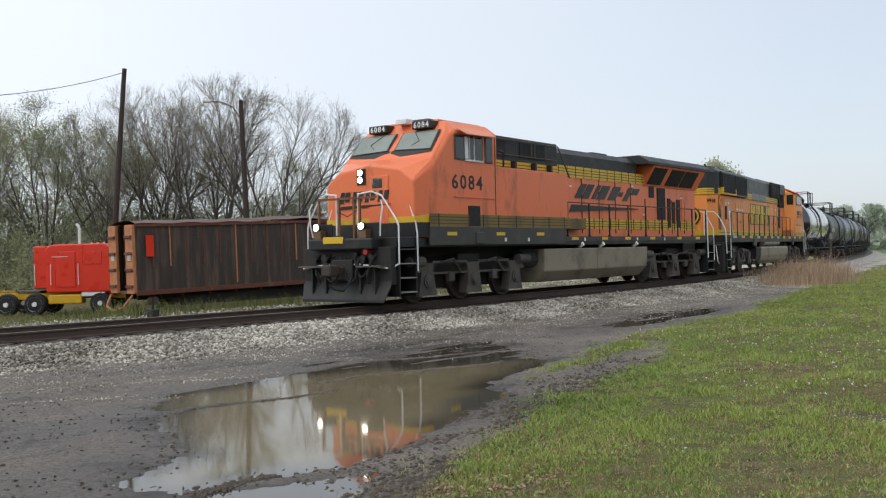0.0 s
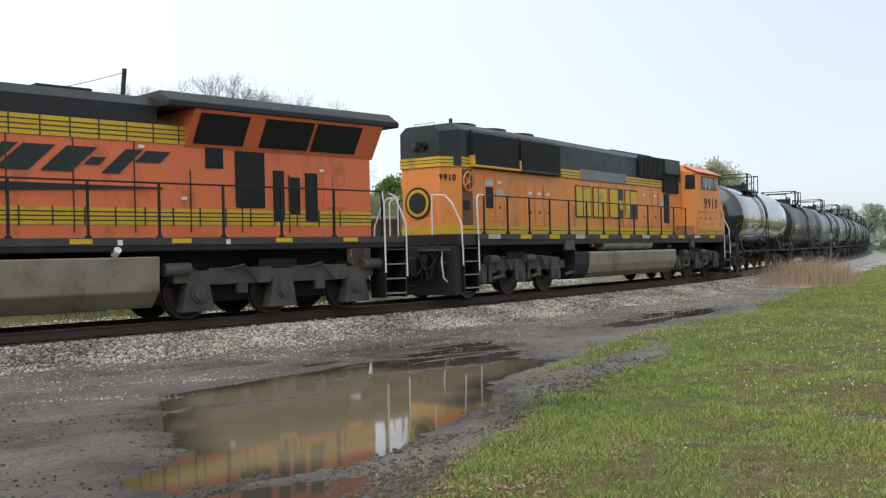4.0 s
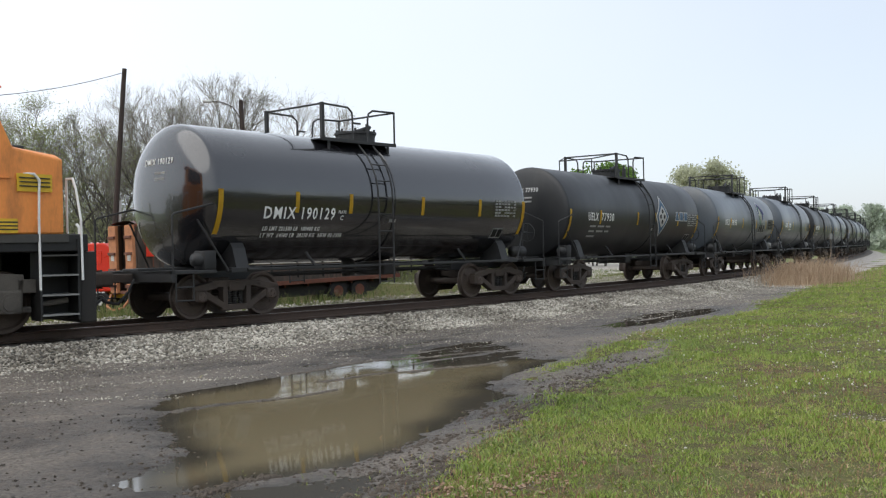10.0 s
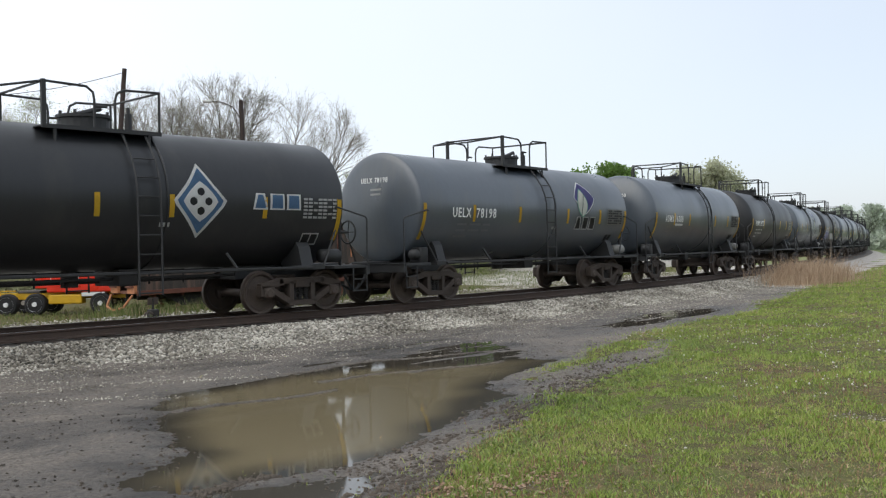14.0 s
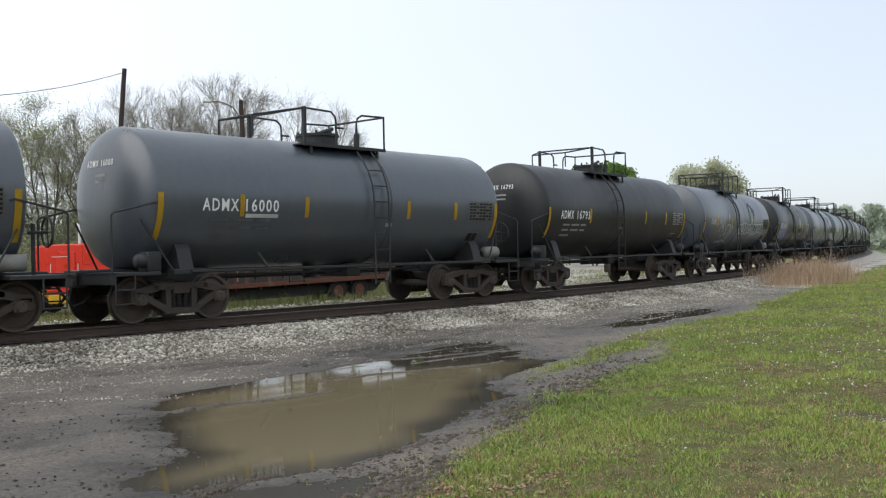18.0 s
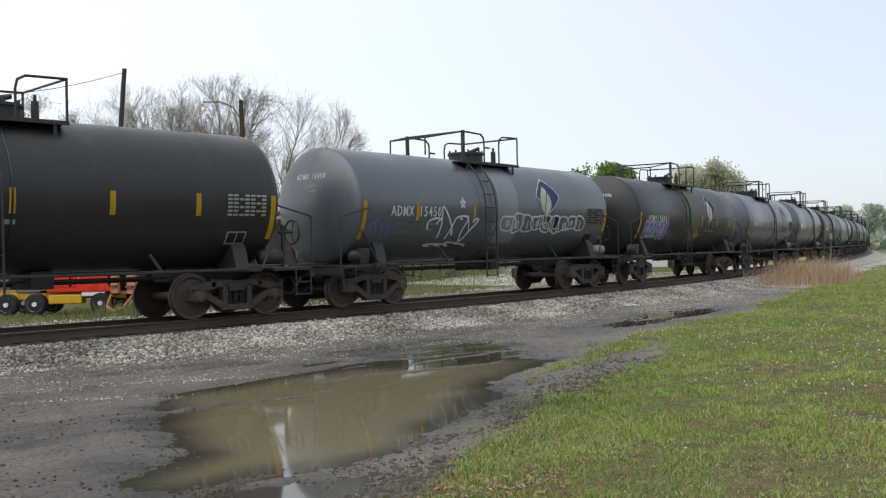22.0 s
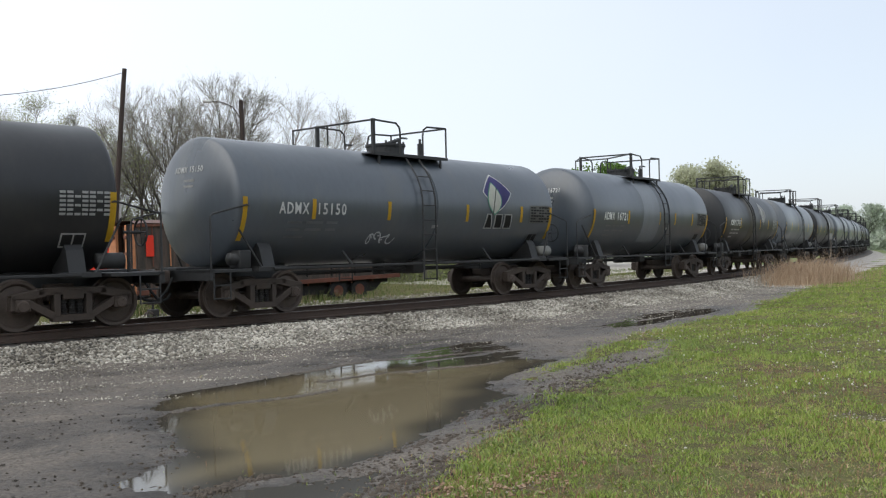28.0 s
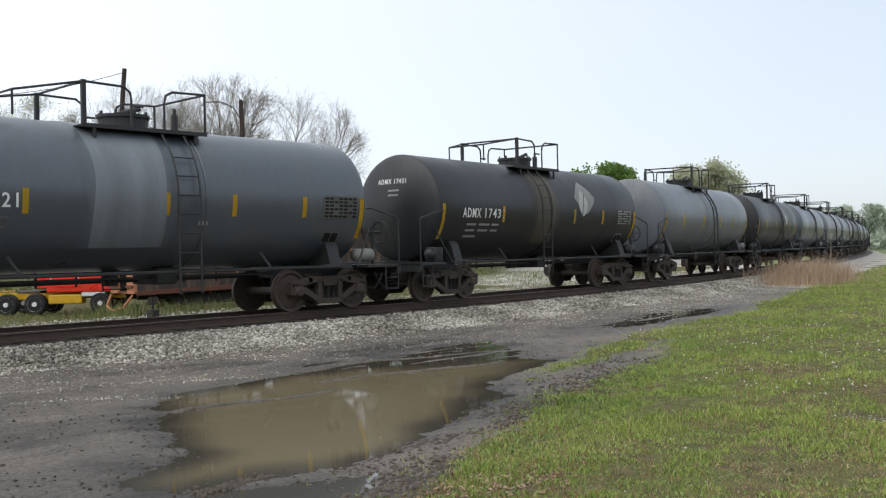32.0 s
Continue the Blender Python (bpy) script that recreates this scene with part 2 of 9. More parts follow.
def mud_material():
    """Wet mud: paler drying crust and dark wet streaks drawn out along the road."""
    m = bpy.data.materials.new("wet_grey_mud")
    m.use_nodes = True
    n, l = m.node_tree.nodes, m.node_tree.links
    b = n["Principled BSDF"]
    co, mp = n.new("ShaderNodeTexCoord"), n.new("ShaderNodeMapping")
    mp.inputs["Rotation"].default_value = (0, 0, radians(-12))
    mp.inputs["Scale"].default_value = (0.22, 1.25, 1)
    l.new(co.outputs["Object"], mp.inputs["Vector"])

    def noise_(scale, detail, vector, rough=0.6):
        t = n.new("ShaderNodeTexNoise")
        t.inputs["Scale"].default_value, t.inputs["Detail"].default_value, t.inputs["Roughness"].default_value = scale, detail, rough
        l.new(vector, t.inputs["Vector"])
        return t

    streak = noise_(2.2, 7, mp.outputs["Vector"], 0.68)
    blotch = noise_(0.55, 6, co.outputs["Object"], 0.65)
    grain = noise_(22, 6, co.outputs["Object"], 0.75)
    lump = noise_(7, 5, co.outputs["Object"], 0.65)
    wet = n.new("ShaderNodeMath")
    wet.operation = "MULTIPLY_ADD"
    wet.inputs[1].default_value = 0.4
    l.new(streak.outputs["Fac"], wet.inputs[0])
    half = n.new("ShaderNodeMath")
    half.operation = "MULTIPLY"
    half.inputs[1].default_value = 0.6
    l.new(blotch.outputs["Fac"], half.inputs[0])
    l.new(half.outputs["Value"], wet.inputs[2])
    soak, dry = n.new("ShaderNodeAttribute"), n.new("ShaderNodeMath")
    soak.attribute_name, dry.operation = "wetness", "MULTIPLY_ADD"
    dry.inputs[1].default_value = -0.10
    l.new(soak.outputs["Fac"], dry.inputs[0])
    l.new(wet.outputs["Value"], dry.inputs[2])
    wet = dry
    ramp = n.new("ShaderNodeValToRGB")
    el = ramp.color_ramp.elements
    el.new(0.5)
    for e_, (p, c) in zip(el, ((0.35, (0.042, 0.035, 0.028)), (0.46, (0.135, 0.115, 0.095)), (0.60, (0.225, 0.193, 0.16)))):
        e_.position, e_.color = p, (*c, 1)
    l.new(wet.outputs["Value"], ramp.inputs["Fac"])
    speck = n.new("ShaderNodeMapRange")
    speck.inputs["From Min"].default_value, speck.inputs["From Max"].default_value = 0.3, 0.7
    speck.inputs["To Min"].default_value, speck.inputs["To Max"].default_value = 0.35, 1.65
    l.new(grain.outputs["Fac"], speck.inputs["Value"])
    sc = n.new("ShaderNodeVectorMath")
    sc.operation = "SCALE"
    l.new(ramp.outputs["Color"], sc.inputs[0])
    l.new(speck.outputs["Result"], sc.inputs["Scale"])
    l.new(sc.outputs["Vector"], b.inputs["Base Color"])
    rr = n.new("ShaderNodeMapRange")
    rr.inputs["From Min"].default_value, rr.inputs["From Max"].default_value = 0.42, 0.58
    rr.inputs["To Min"].default_value, rr.inputs["To Max"].default_value = 0.5, 0.9
    l.new(wet.outputs["Value"], rr.inputs["Value"])
    l.new(rr.outputs["Result"], b.inputs["Roughness"])
    hs = n.new("ShaderNodeMath")
    hs.operation = "ADD"
    l.new(grain.outputs["Fac"], hs.inputs[0])
    l.new(lump.outputs["Fac"], hs.inputs[1])
    bp = n.new("ShaderNodeBump")
    bp.inputs["Strength"].default_value, bp.inputs["Distance"].default_value = 1.0, 0.04
    l.new(hs.outputs["Value"], bp.inputs["Height"])
    l.new(bp.outputs["Normal"], b.inputs["Normal"])
    return m


MUD = mud_material()


def water_material():
    m = bpy.data.materials.new("muddy_puddle_water")
    m.use_nodes = True
    n, l = m.node_tree.nodes, m.node_tree.links
    b = n["Principled BSDF"]
    silt, mix = n.new("ShaderNodeAttribute"), n.new("ShaderNodeMix")
    silt.attribute_name, mix.data_type = "silt", "RGBA"
    mix.inputs["A"].default_value, mix.inputs["B"].default_value = (0.062, 0.054, 0.040, 1), (0.195, 0.160, 0.096, 1)
    l.new(silt.outputs["Fac"], mix.inputs["Factor"])
    l.new(mix.outputs["Result"], b.inputs["Base Color"])
    b.inputs["Roughness"].default_value, b.inputs["IOR"].default_value = 0.05, 1.4
    co, t, bp = n.new("ShaderNodeTexCoord"), n.new("ShaderNodeTexNoise"), n.new("ShaderNodeBump")
    t.inputs["Scale"].default_value, t.inputs["Detail"].default_value = 3.0, 2.0
    bp.inputs["Strength"].default_value, bp.inputs["Distance"].default_value = 0.02, 0.01
    l.new(co.outputs["Object"], t.inputs["Vector"])
    l.new(t.outputs["Fac"], bp.inputs["Height"])
    l.new(bp.outputs["Normal"], b.inputs["Normal"])
    return m


WATER = water_material()


# ---- building helpers ----
def part(name, bm, material, parent=None, label="", smooth=False):
    """Links a bmesh as one mesh object under a thing or a part."""
    me = bpy.data.meshes.new(name)
    bm.to_mesh(me)
    bm.free()
    me.materials.append(material)
    if smooth:
        for p in me.polygons:
            p.use_smooth = True
    ob = new(name, me)
    if parent:
        ob.parent = parent
    if label:
        tagged(ob, label)
    return ob


def mesh_part(name, verts, faces, material, parent=None, label="", smooth=False):
    me = bpy.data.meshes.new(name)
    me.from_pydata(verts, [], faces)
    me.materials.append(material)
    if smooth:
        for p in me.polygons:
            p.use_smooth = True
    ob = new(name, me)
    if parent:
        ob.parent = parent
    if label:
        tagged(ob, label)
    return ob


def thing(name, label, category, group="", kind=""):
    return tagged(new(name), label, category, group, kind)


def box(bm, x0, x1, y0, y1, z0, z1, bevel=0.0):
    m = Matrix.Translation(((x0 + x1) / 2, (y0 + y1) / 2, (z0 + z1) / 2)) @ Matrix.Diagonal((x1 - x0, y1 - y0, z1 - z0, 1))
    r = bmesh.ops.create_cube(bm, size=1, matrix=m)
    if bevel:
        edges = list({e for v in r["verts"] for e in v.link_edges})
        bmesh.ops.bevel(bm, geom=edges, offset=bevel, segments=2, affect="EDGES", profile=0.5)
    return bm


def block(x0, x1, y0, y1, z0, z1, bevel=0.0):
    return box(bmesh.new(), x0, x1, y0, y1, z0, z1, bevel)


def rod(bm, p, q, r, seg=8, r2=None):
    p, q = Vector(p), Vector(q)
    d = q - p
    m = Matrix.Translation((p + q) / 2) @ d.to_track_quat("Z", "Y").to_matrix().to_4x4()
    bmesh.ops.create_cone(bm, cap_ends=True, segments=seg, radius1=r, radius2=r if r2 is None else r2, depth=d.length, matrix=m)
    return bm


def pipe(bm, points, r, seg=6):
    """A bent bar through the points, with the corners joined."""
    for p, q in zip(points, points[1:]):
        rod(bm, p, q, r, seg)
    for p in points[1:-1]:
        bmesh.ops.create_uvsphere(bm, u_segments=seg, v_segments=4, radius=r, matrix=Matrix.Translation(p))
    return bm


def arc_points(c, u, v, r, a0, a1, n):
    c, u, v = Vector(c), Vector(u), Vector(v)
    return [c + u * (r * math.cos(a0 + (a1 - a0) * i / n)) + v * (r * math.sin(a0 + (a1 - a0) * i / n)) for i in range(n + 1)]


def prism_y(profile, y0, y1, bevel=0.0):
    """A profile in x and z, drawn out from y0 to y1."""
    bm = bmesh.new()
    a = [bm.verts.new((x, y0, z)) for x, z in profile]
    b = [bm.verts.new((x, y1, z)) for x, z in profile]
    bm.faces.new(a)
    bm.faces.new(list(reversed(b)))
    for i in range(len(a)):
        j = (i + 1) % len(a)
        bm.faces.new((a[j], a[i], b[i], b[j]))
    bmesh.ops.recalc_face_normals(bm, faces=bm.faces)
    if bevel:
        bmesh.ops.bevel(bm, geom=list(bm.edges), offset=bevel, segments=2, affect="EDGES", profile=0.5)
    return bm


def prism_x(profile, x0, x1, bevel=0.0):
    """A profile in y and z, drawn out from x0 to x1."""
    bm = bmesh.new()
    a = [bm.verts.new((x0, y, z)) for y, z in profile]
    b = [bm.verts.new((x1, y, z)) for y, z in profile]
    bm.faces.new(a)
    bm.faces.new(list(reversed(b)))
    for i in range(len(a)):
        j = (i + 1) % len(a)
        bm.faces.new((a[j], a[i], b[i], b[j]))
    bmesh.ops.recalc_face_normals(bm, faces=bm.faces)
    if bevel:
        bmesh.ops.bevel(bm, geom=list(bm.edges), offset=bevel, segments=2, affect="EDGES", profile=0.5)
    return bm


def lettering(text, size, m, bend=None, thick=0.004, width=1.0):
    """Raised letters as a bmesh: height size, standing in the pose m; bend maps each point onto a curved surface."""
    cu = bpy.data.curves.new("lettering", "FONT")
    cu.body, cu.size, cu.extrude, cu.resolution_u = text, size * 1.4, thick, 2
    cu.align_x, cu.offset, cu.space_character = "CENTER", size * 0.018, 1.22
    ob = bpy.data.objects.new("lettering", cu)
    scene.collection.objects.link(ob)
    me = bpy.data.meshes.new_from_object(ob.evaluated_get(bpy.context.evaluated_depsgraph_get()))
    bpy.data.objects.remove(ob)
    bpy.data.curves.remove(cu)
    bm = bmesh.new()
    bm.from_mesh(me)
    bpy.data.meshes.remove(me)
    for v in bm.verts:
        v.co.x *= width
        v.co = m @ v.co
        if bend:
            v.co = bend(v.co)
    return bm


# ---- the line of the track: a bend that opens into a gentle curve ----
S0, S1, STEP = -110.0, 330.0, 0.5
_s = np.arange(S0, S1 + STEP / 2, STEP)
_k = np.interp(_s, [-60, 0, 30, 60, 100, 260], [0.0094, 0.0094, 0.00655, 0.00076, 0.00069, 0.00069])
_th = np.concatenate([[0], np.cumsum((_k[1:] + _k[:-1]) / 2 * STEP)])
_i0 = int(round(-S0 / STEP))
_th -= _th[_i0]
_x = np.concatenate([[0], np.cumsum((np.cos(_th[1:]) + np.cos(_th[:-1])) / 2 * STEP)])
_y = np.concatenate([[0], np.cumsum((np.sin(_th[1:]) + np.sin(_th[:-1])) / 2 * STEP)])
_x -= _x[_i0]
_y -= _y[_i0]


def on_track(s, b=0.0):
    """The place b metres beside the track's middle (towards the lawn) at s metres along it, and the heading."""
    x, y, th = np.interp(s, _s, _x), np.interp(s, _s, _y), np.interp(s, _s, _th)
    return x + b * np.sin(th), y - b * np.cos(th), th


def travelled(t):
    return 4.89626 * t + 0.0088936 * t * t - 0.0000924 * t ** 3


def car_pose(a, half, t):
    """The pose of a car whose middle lies a metres along at the start, with its bogies half apart on either side."""
    s = a - travelled(t)
    x0, y0, _ = on_track(s - half)
    x1, y1, _ = on_track(s + half)
    return pose((x0 + x1) / 2, (y0 + y1) / 2, 0, 0, 0, math.degrees(math.atan2(y1 - y0, x1 - x0)))


# ---- the ground: mud, lawn, gravel lot and the field beyond, one sheet ----
GROUND_Z, WATER_Z = -0.455, -0.487
MAIN_PUDDLE = [(3.2, -10.9), (3.65, -10.6), (4.2, -10.25), (4.2, -9.9), (4.45, -9.4), (4.65, -8.6), (5.0, -8.0), (5.1, -7.4), (5.8, -6.75), (6.9, -6.4), (7.8, -6.2), (8.8, -6.4),
               (10.0, -6.9), (11.2, -7.3), (11.8, -8.05), (10.9, -8.35), (9.9, -8.7), (8.75, -9.45), (8.5, -10.1), (7.9, -10.3), (6.9, -10.8), (6.0, -11.4), (5.4, -11.65), (4.7, -11.8), (4.15, -11.55),
               (3.4, -11.6), (3.15, -11.3)]
NEAR_PUDDLE = [(3.4, -11.8), (3.75, -11.78), (4.1, -12.0), (4.3, -12.2), (4.75, -12.15), (4.3, -12.6), (3.9, -12.9), (3.3, -12.4)]
STREAK_PUDDLE = [(6.3, -6.5), (7.6, -5.9), (8.6, -5.75), (10.4, -5.5), (12.7, -4.5), (13.6, -4.9), (12.6, -6.6), (11.7, -7.4), (10.3, -7.2), (8.7, -6.8), (7.5, -6.7)]
STRIP_PUDDLE = [(8.4, -5.5), (9.5, -4.6), (11.0, -4.05), (12.2, -3.85), (13.6, -3.65), (13.0, -4.3), (11.5, -4.85), (10.4, -5.25), (9.0, -5.7)]
FAR_PUDDLE = [(16.5, -4.6), (18.1, -3.9), (20.3, -3.0), (22.6, -2.3), (24.3, -3.0), (23.0, -4.5), (20.6, -4.8), (18.4, -5.3), (17.3, -5.3)]


def polygon_distance(poly, X, Y):
    """Signed distance to a closed outline: negative inside."""
    d = np.full(X.shape, 1e9)
    inside = np.zeros(X.shape, bool)
    for (x0, y0), (x1, y1) in zip(poly, poly[1:] + poly[:1]):
        dx, dy = x1 - x0, y1 - y0
        t = np.clip(((X - x0) * dx + (Y - y0) * dy) / (dx * dx + dy * dy), 0, 1)
        d = np.minimum(d, np.hypot(X - x0 - t * dx, Y - y0 - t * dy))
        if dy:
            inside ^= ((y0 > Y) != (y1 > Y)) & (X < (Y - y0) / dy * dx + x0)
    return np.where(inside, -d, d)


def ripple(X, Y, scale, seed):
    """Smooth uneven noise between about -1 and 1."""
    r = np.random.RandomState(seed)
    z = np.zeros(X.shape)
    for k in range(14):
        a, f, p = r.uniform(0, 6.28), scale * 1.33 ** (k % 7), r.uniform(0, 6.28)
        z += np.sin(X * f * math.cos(a) + Y * f * math.sin(a) + p + 1.3 * np.sin(Y * f * 0.7 + k)) / 1.25 ** (k % 7)
    return z / 4.2


def grass_edge(X):
    """How far the lawn reaches towards the track at x."""
    return np.interp(X, [-40, 0, 3.2, 4.4, 5.0, 5.9, 6.6, 8.5, 10.8, 12.1, 14.0, 15.4, 17.6, 22.5, 26.6, 38.4, 48.4, 72, 200],
                     [-17, -15.5, -14.1, -13.2, -12.8, -12.2, -11.85, -10.95, -10.1, -9.6, -8.75, -7.6, -6.2, -5.0, -3.3, 0.9, 4.4, 12.7, 60])


def lawn_cover(X, Y):
    """How deep inside the lawn a place lies: the lawn proper and a tongue of grass beyond a bare wheel track."""
    rag = 0.26 * ripple(X, Y, 1.3, 7) + 0.16 * ripple(X, Y, 5.0, 27) + 0.1 * ripple(X, Y, 14.0, 29)
    lower = np.interp(X, [9.4, 12.5, 14.7, 16.5, 20], [-9.5, -8.65, -7.75, -7.9, -7.9])
    upper = np.interp(X, [9.4, 10.5, 12.6, 15.4, 17.6, 20], [-9.5, -9.05, -8.0, -6.7, -6.2, -5.6])
    tongue = np.where((X > 9.4) & (X < 20), np.minimum(upper - Y, Y - lower), -1.0)
    return np.maximum(grass_edge(X) - Y, tongue * 1.2) + rag


def bald(X, Y):
    """Where the lawn has worn through to soil."""
    near = np.exp(-(((X - 5.0) / 0.55) ** 2 + ((Y + 13.5) / 0.45) ** 2)) + np.exp(-(((X - 9.0) / 0.35) ** 2 + ((Y + 14.2) / 0.3) ** 2))
    return 1.1 * near + 0.55 * ripple(X, Y, 2.4, 51) + 0.35 * ripple(X, Y, 9.0, 52)


def track_coords(X, Y):
    """Metres along the track, and beside its middle line, positive towards the lawn."""
    d = np.full(X.shape, 1e9)
    along, side = np.zeros(X.shape), np.zeros(X.shape)
    for i in range(0, len(_s), 6):
        dx, dy = X - _x[i], Y - _y[i]
        q = dx * dx + dy * dy
        near = q < d
        d = np.where(near, q, d)
        c, s = math.cos(_th[i]), math.sin(_th[i])
        side = np.where(near, dx * s - dy * c, side)
        along = np.where(near, _s[i] + dx * c + dy * s, along)
    return along, side


def spread_out(*stretches, far_lo, far_hi):
    """Grid lines: even steps over the given stretches, then ever wider ones to both sides."""
    v = []
    for lo, hi, step in stretches:
        v += list(np.arange(lo, hi - step / 2, step))
    s, x = stretches[-1][2], stretches[-1][1]
    while x < far_hi:
        v.append(x)
        s *= 1.12
        x += s
    s, x = stretches[0][2], stretches[0][0]
    while x > far_lo:
        s *= 1.12
        x -= s
        v.insert(0, x)
    return np.array(v)


gx = spread_out((1.6, 12.6, 0.036), (12.6, 24.6, 0.075), far_lo=-2500, far_hi=3000)
gy = spread_out((-13.4, -5.2, 0.036), (-5.2, -1.2, 0.06), far_lo=-2500, far_hi=3000)
GX, GY = np.meshgrid(gx, gy)
GS, GB = track_coords(GX, GY)
COVER = lawn_cover(GX, GY)
WET = np.minimum(polygon_distance(MAIN_PUDDLE, GX, GY), polygon_distance(NEAR_PUDDLE, GX, GY))
FILM = np.minimum(polygon_distance(STREAK_PUDDLE, GX, GY), np.minimum(polygon_distance(STRIP_PUDDLE, GX, GY), polygon_distance(FAR_PUDDLE, GX, GY)))


def ground_height(X, Y):
    near = np.exp(-((X - 8) ** 2 + (Y + 8) ** 2) / 900.0)
    churn = np.exp(-(np.maximum(0, np.abs(COVER + 0.45) - 0.3) / 0.4) ** 2) * (X < 15)
    fine = 0.006 * ripple(X, Y, 9.0, 31) + 0.004 * ripple(X, Y, 26.0, 32)
    along = ripple(0.13 * GS, GB, 6.0, 41)
    z = GROUND_Z + near * (0.016 * ripple(X, Y, 0.9, 1) + 0.010 * ripple(X, Y, 4.0, 2) + fine + 0.006 * along)
    # the torn strip between lawn and puddle: lumps and hollows
    z += churn * near * (0.02 + 0.03 * ripple(X, Y, 7.0, 22) + 0.022 * ripple(X, Y, 19.0, 24))
    # wheel ruts along the road between puddle and ballast
    for off, deep in ((4.5, 0.014), (5.15, 0.02), (6.2, 0.016), (7.0, 0.012)):
        d = GB - off + 0.15 * ripple(X, Y, 0.5, int(off * 10))
        z += near * deep * (0.8 * np.exp(-((np.abs(d) - 0.22) / 0.09) ** 2) - np.exp(-(d / 0.13) ** 2))
    z = np.maximum(z, WATER_Z + 0.007)
    # the hollow of the large puddle, with a frayed shelving shore
    d = WET + 0.10 * ripple(X, Y, 2.2, 3) + 0.05 * ripple(X, Y, 7.0, 4) + 0.025 * ripple(X, Y, 18.0, 5)
    shore = WATER_Z + np.clip(0.055 * d, -0.07, 0.05) + fine * np.clip(1.2 - np.abs(d), 0.3, 1) + 0.010 * along * np.clip((Y + 8.4) / 1.0, 0, 1)
    w = np.clip(1 - d / 0.7, 0, 1)
    z = z * (1 - w) + np.where(d > 0.5, np.maximum(shore, WATER_Z + 0.004), shore) * w
    # thin films of water between long low bars that wheels have drawn out along the road
    w = np.clip(0.5 - FILM / 0.7, 0, 1)
    film = WATER_Z - 0.005 + 0.013 * along + 0.009 * ripple(0.2 * GS, GB, 15.0, 42) + 0.5 * fine
    z = np.where(WET < 0, np.minimum(z, z * (1 - w) + film * w), z * (1 - w) + film * w)
    z += 0.05 * np.clip(COVER / 1.2, 0, 1) + 0.10 * np.clip((COVER - 1) / 6, 0, 1)
    fall = np.clip((-GB - 5.0) / 11.0, 0, 1)
    return z - 0.9 * fall * fall * (3 - 2 * fall) * np.clip((70 - X) / 30, 0, 1)


GZ = ground_height(GX, GY)
nx, ny = len(gx), len(gy)
ids = np.arange(nx * ny).reshape(ny, nx)
faces = np.stack([ids[:-1, :-1], ids[:-1, 1:], ids[1:, 1:], ids[1:, :-1]], -1).reshape(-1, 4)
me = bpy.data.meshes.new("ground")
me.from_pydata(np.stack([GX, GY, GZ], -1).reshape(-1, 3).tolist(), [], faces.tolist())
for m in (MUD, SOIL, LOT, FIELD):
    me.materials.append(m)


def middle(A):
    return (A[:-1, :-1] + A[1:, 1:]) / 2


cx, cy, cb = middle(GX), middle(GY), middle(GB)
zone = np.zeros(cx.shape, int)
zone[middle(COVER) > 0.0] = 1
zone[(cb < 0.5)] = 2
zone[(cb < -7.0 + 1.2 * ripple(cx, cy, 0.5, 9)) & (cb > -42.0 + 1.5 * ripple(cx, cy, 0.3, 8)) & (cx < 72)] = 1
far = np.hypot(cx - 8, cy) > 75
zone[far] = 3
zone[(cx > 48) & (cb < -13) & (cb > -80) & (np.hypot(cx, cy) < 150)] = 2
zone[(cx > 36) & (cb > 2.5) & (cb < 14) & (middle(COVER) < 0) & (cx < 160)] = 2
soaked = np.maximum(0, np.minimum(WET, FILM))
torn = np.clip(1.1 - np.abs(COVER + 0.5) / 0.75, 0, 1) * np.clip((12 - GX) / 3, 0, 1)
wetness = np.maximum(np.exp(-(soaked / 0.45)), 0.6 * torn)
me.attributes.new("wetness", "FLOAT", "POINT").data.foreach_set("value", wetness.reshape(-1).astype(np.float32))
me.polygons.foreach_set("material_index", zone.reshape(-1).astype(np.int32))
me.polygons.foreach_set("use_smooth", np.ones(len(me.polygons), bool))
ground = tagged(new("ground", me), "wet muddy ground with lawn, gravel and a far field", "ground", kind="structure")


def on_ground(x, y):
    """The height of the ground at places x, y."""
    i = np.clip(np.searchsorted(gx, x) - 1, 0, nx - 2)
    j = np.clip(np.searchsorted(gy, y) - 1, 0, ny - 2)
    u, v = (x - gx[i]) / (gx[i + 1] - gx[i]), (y - gy[j]) / (gy[j + 1] - gy[j])
    return (GZ[j, i] * (1 - u) + GZ[j, i + 1] * u) * (1 - v) + (GZ[j + 1, i] * (1 - u) + GZ[j + 1, i + 1] * u) * v


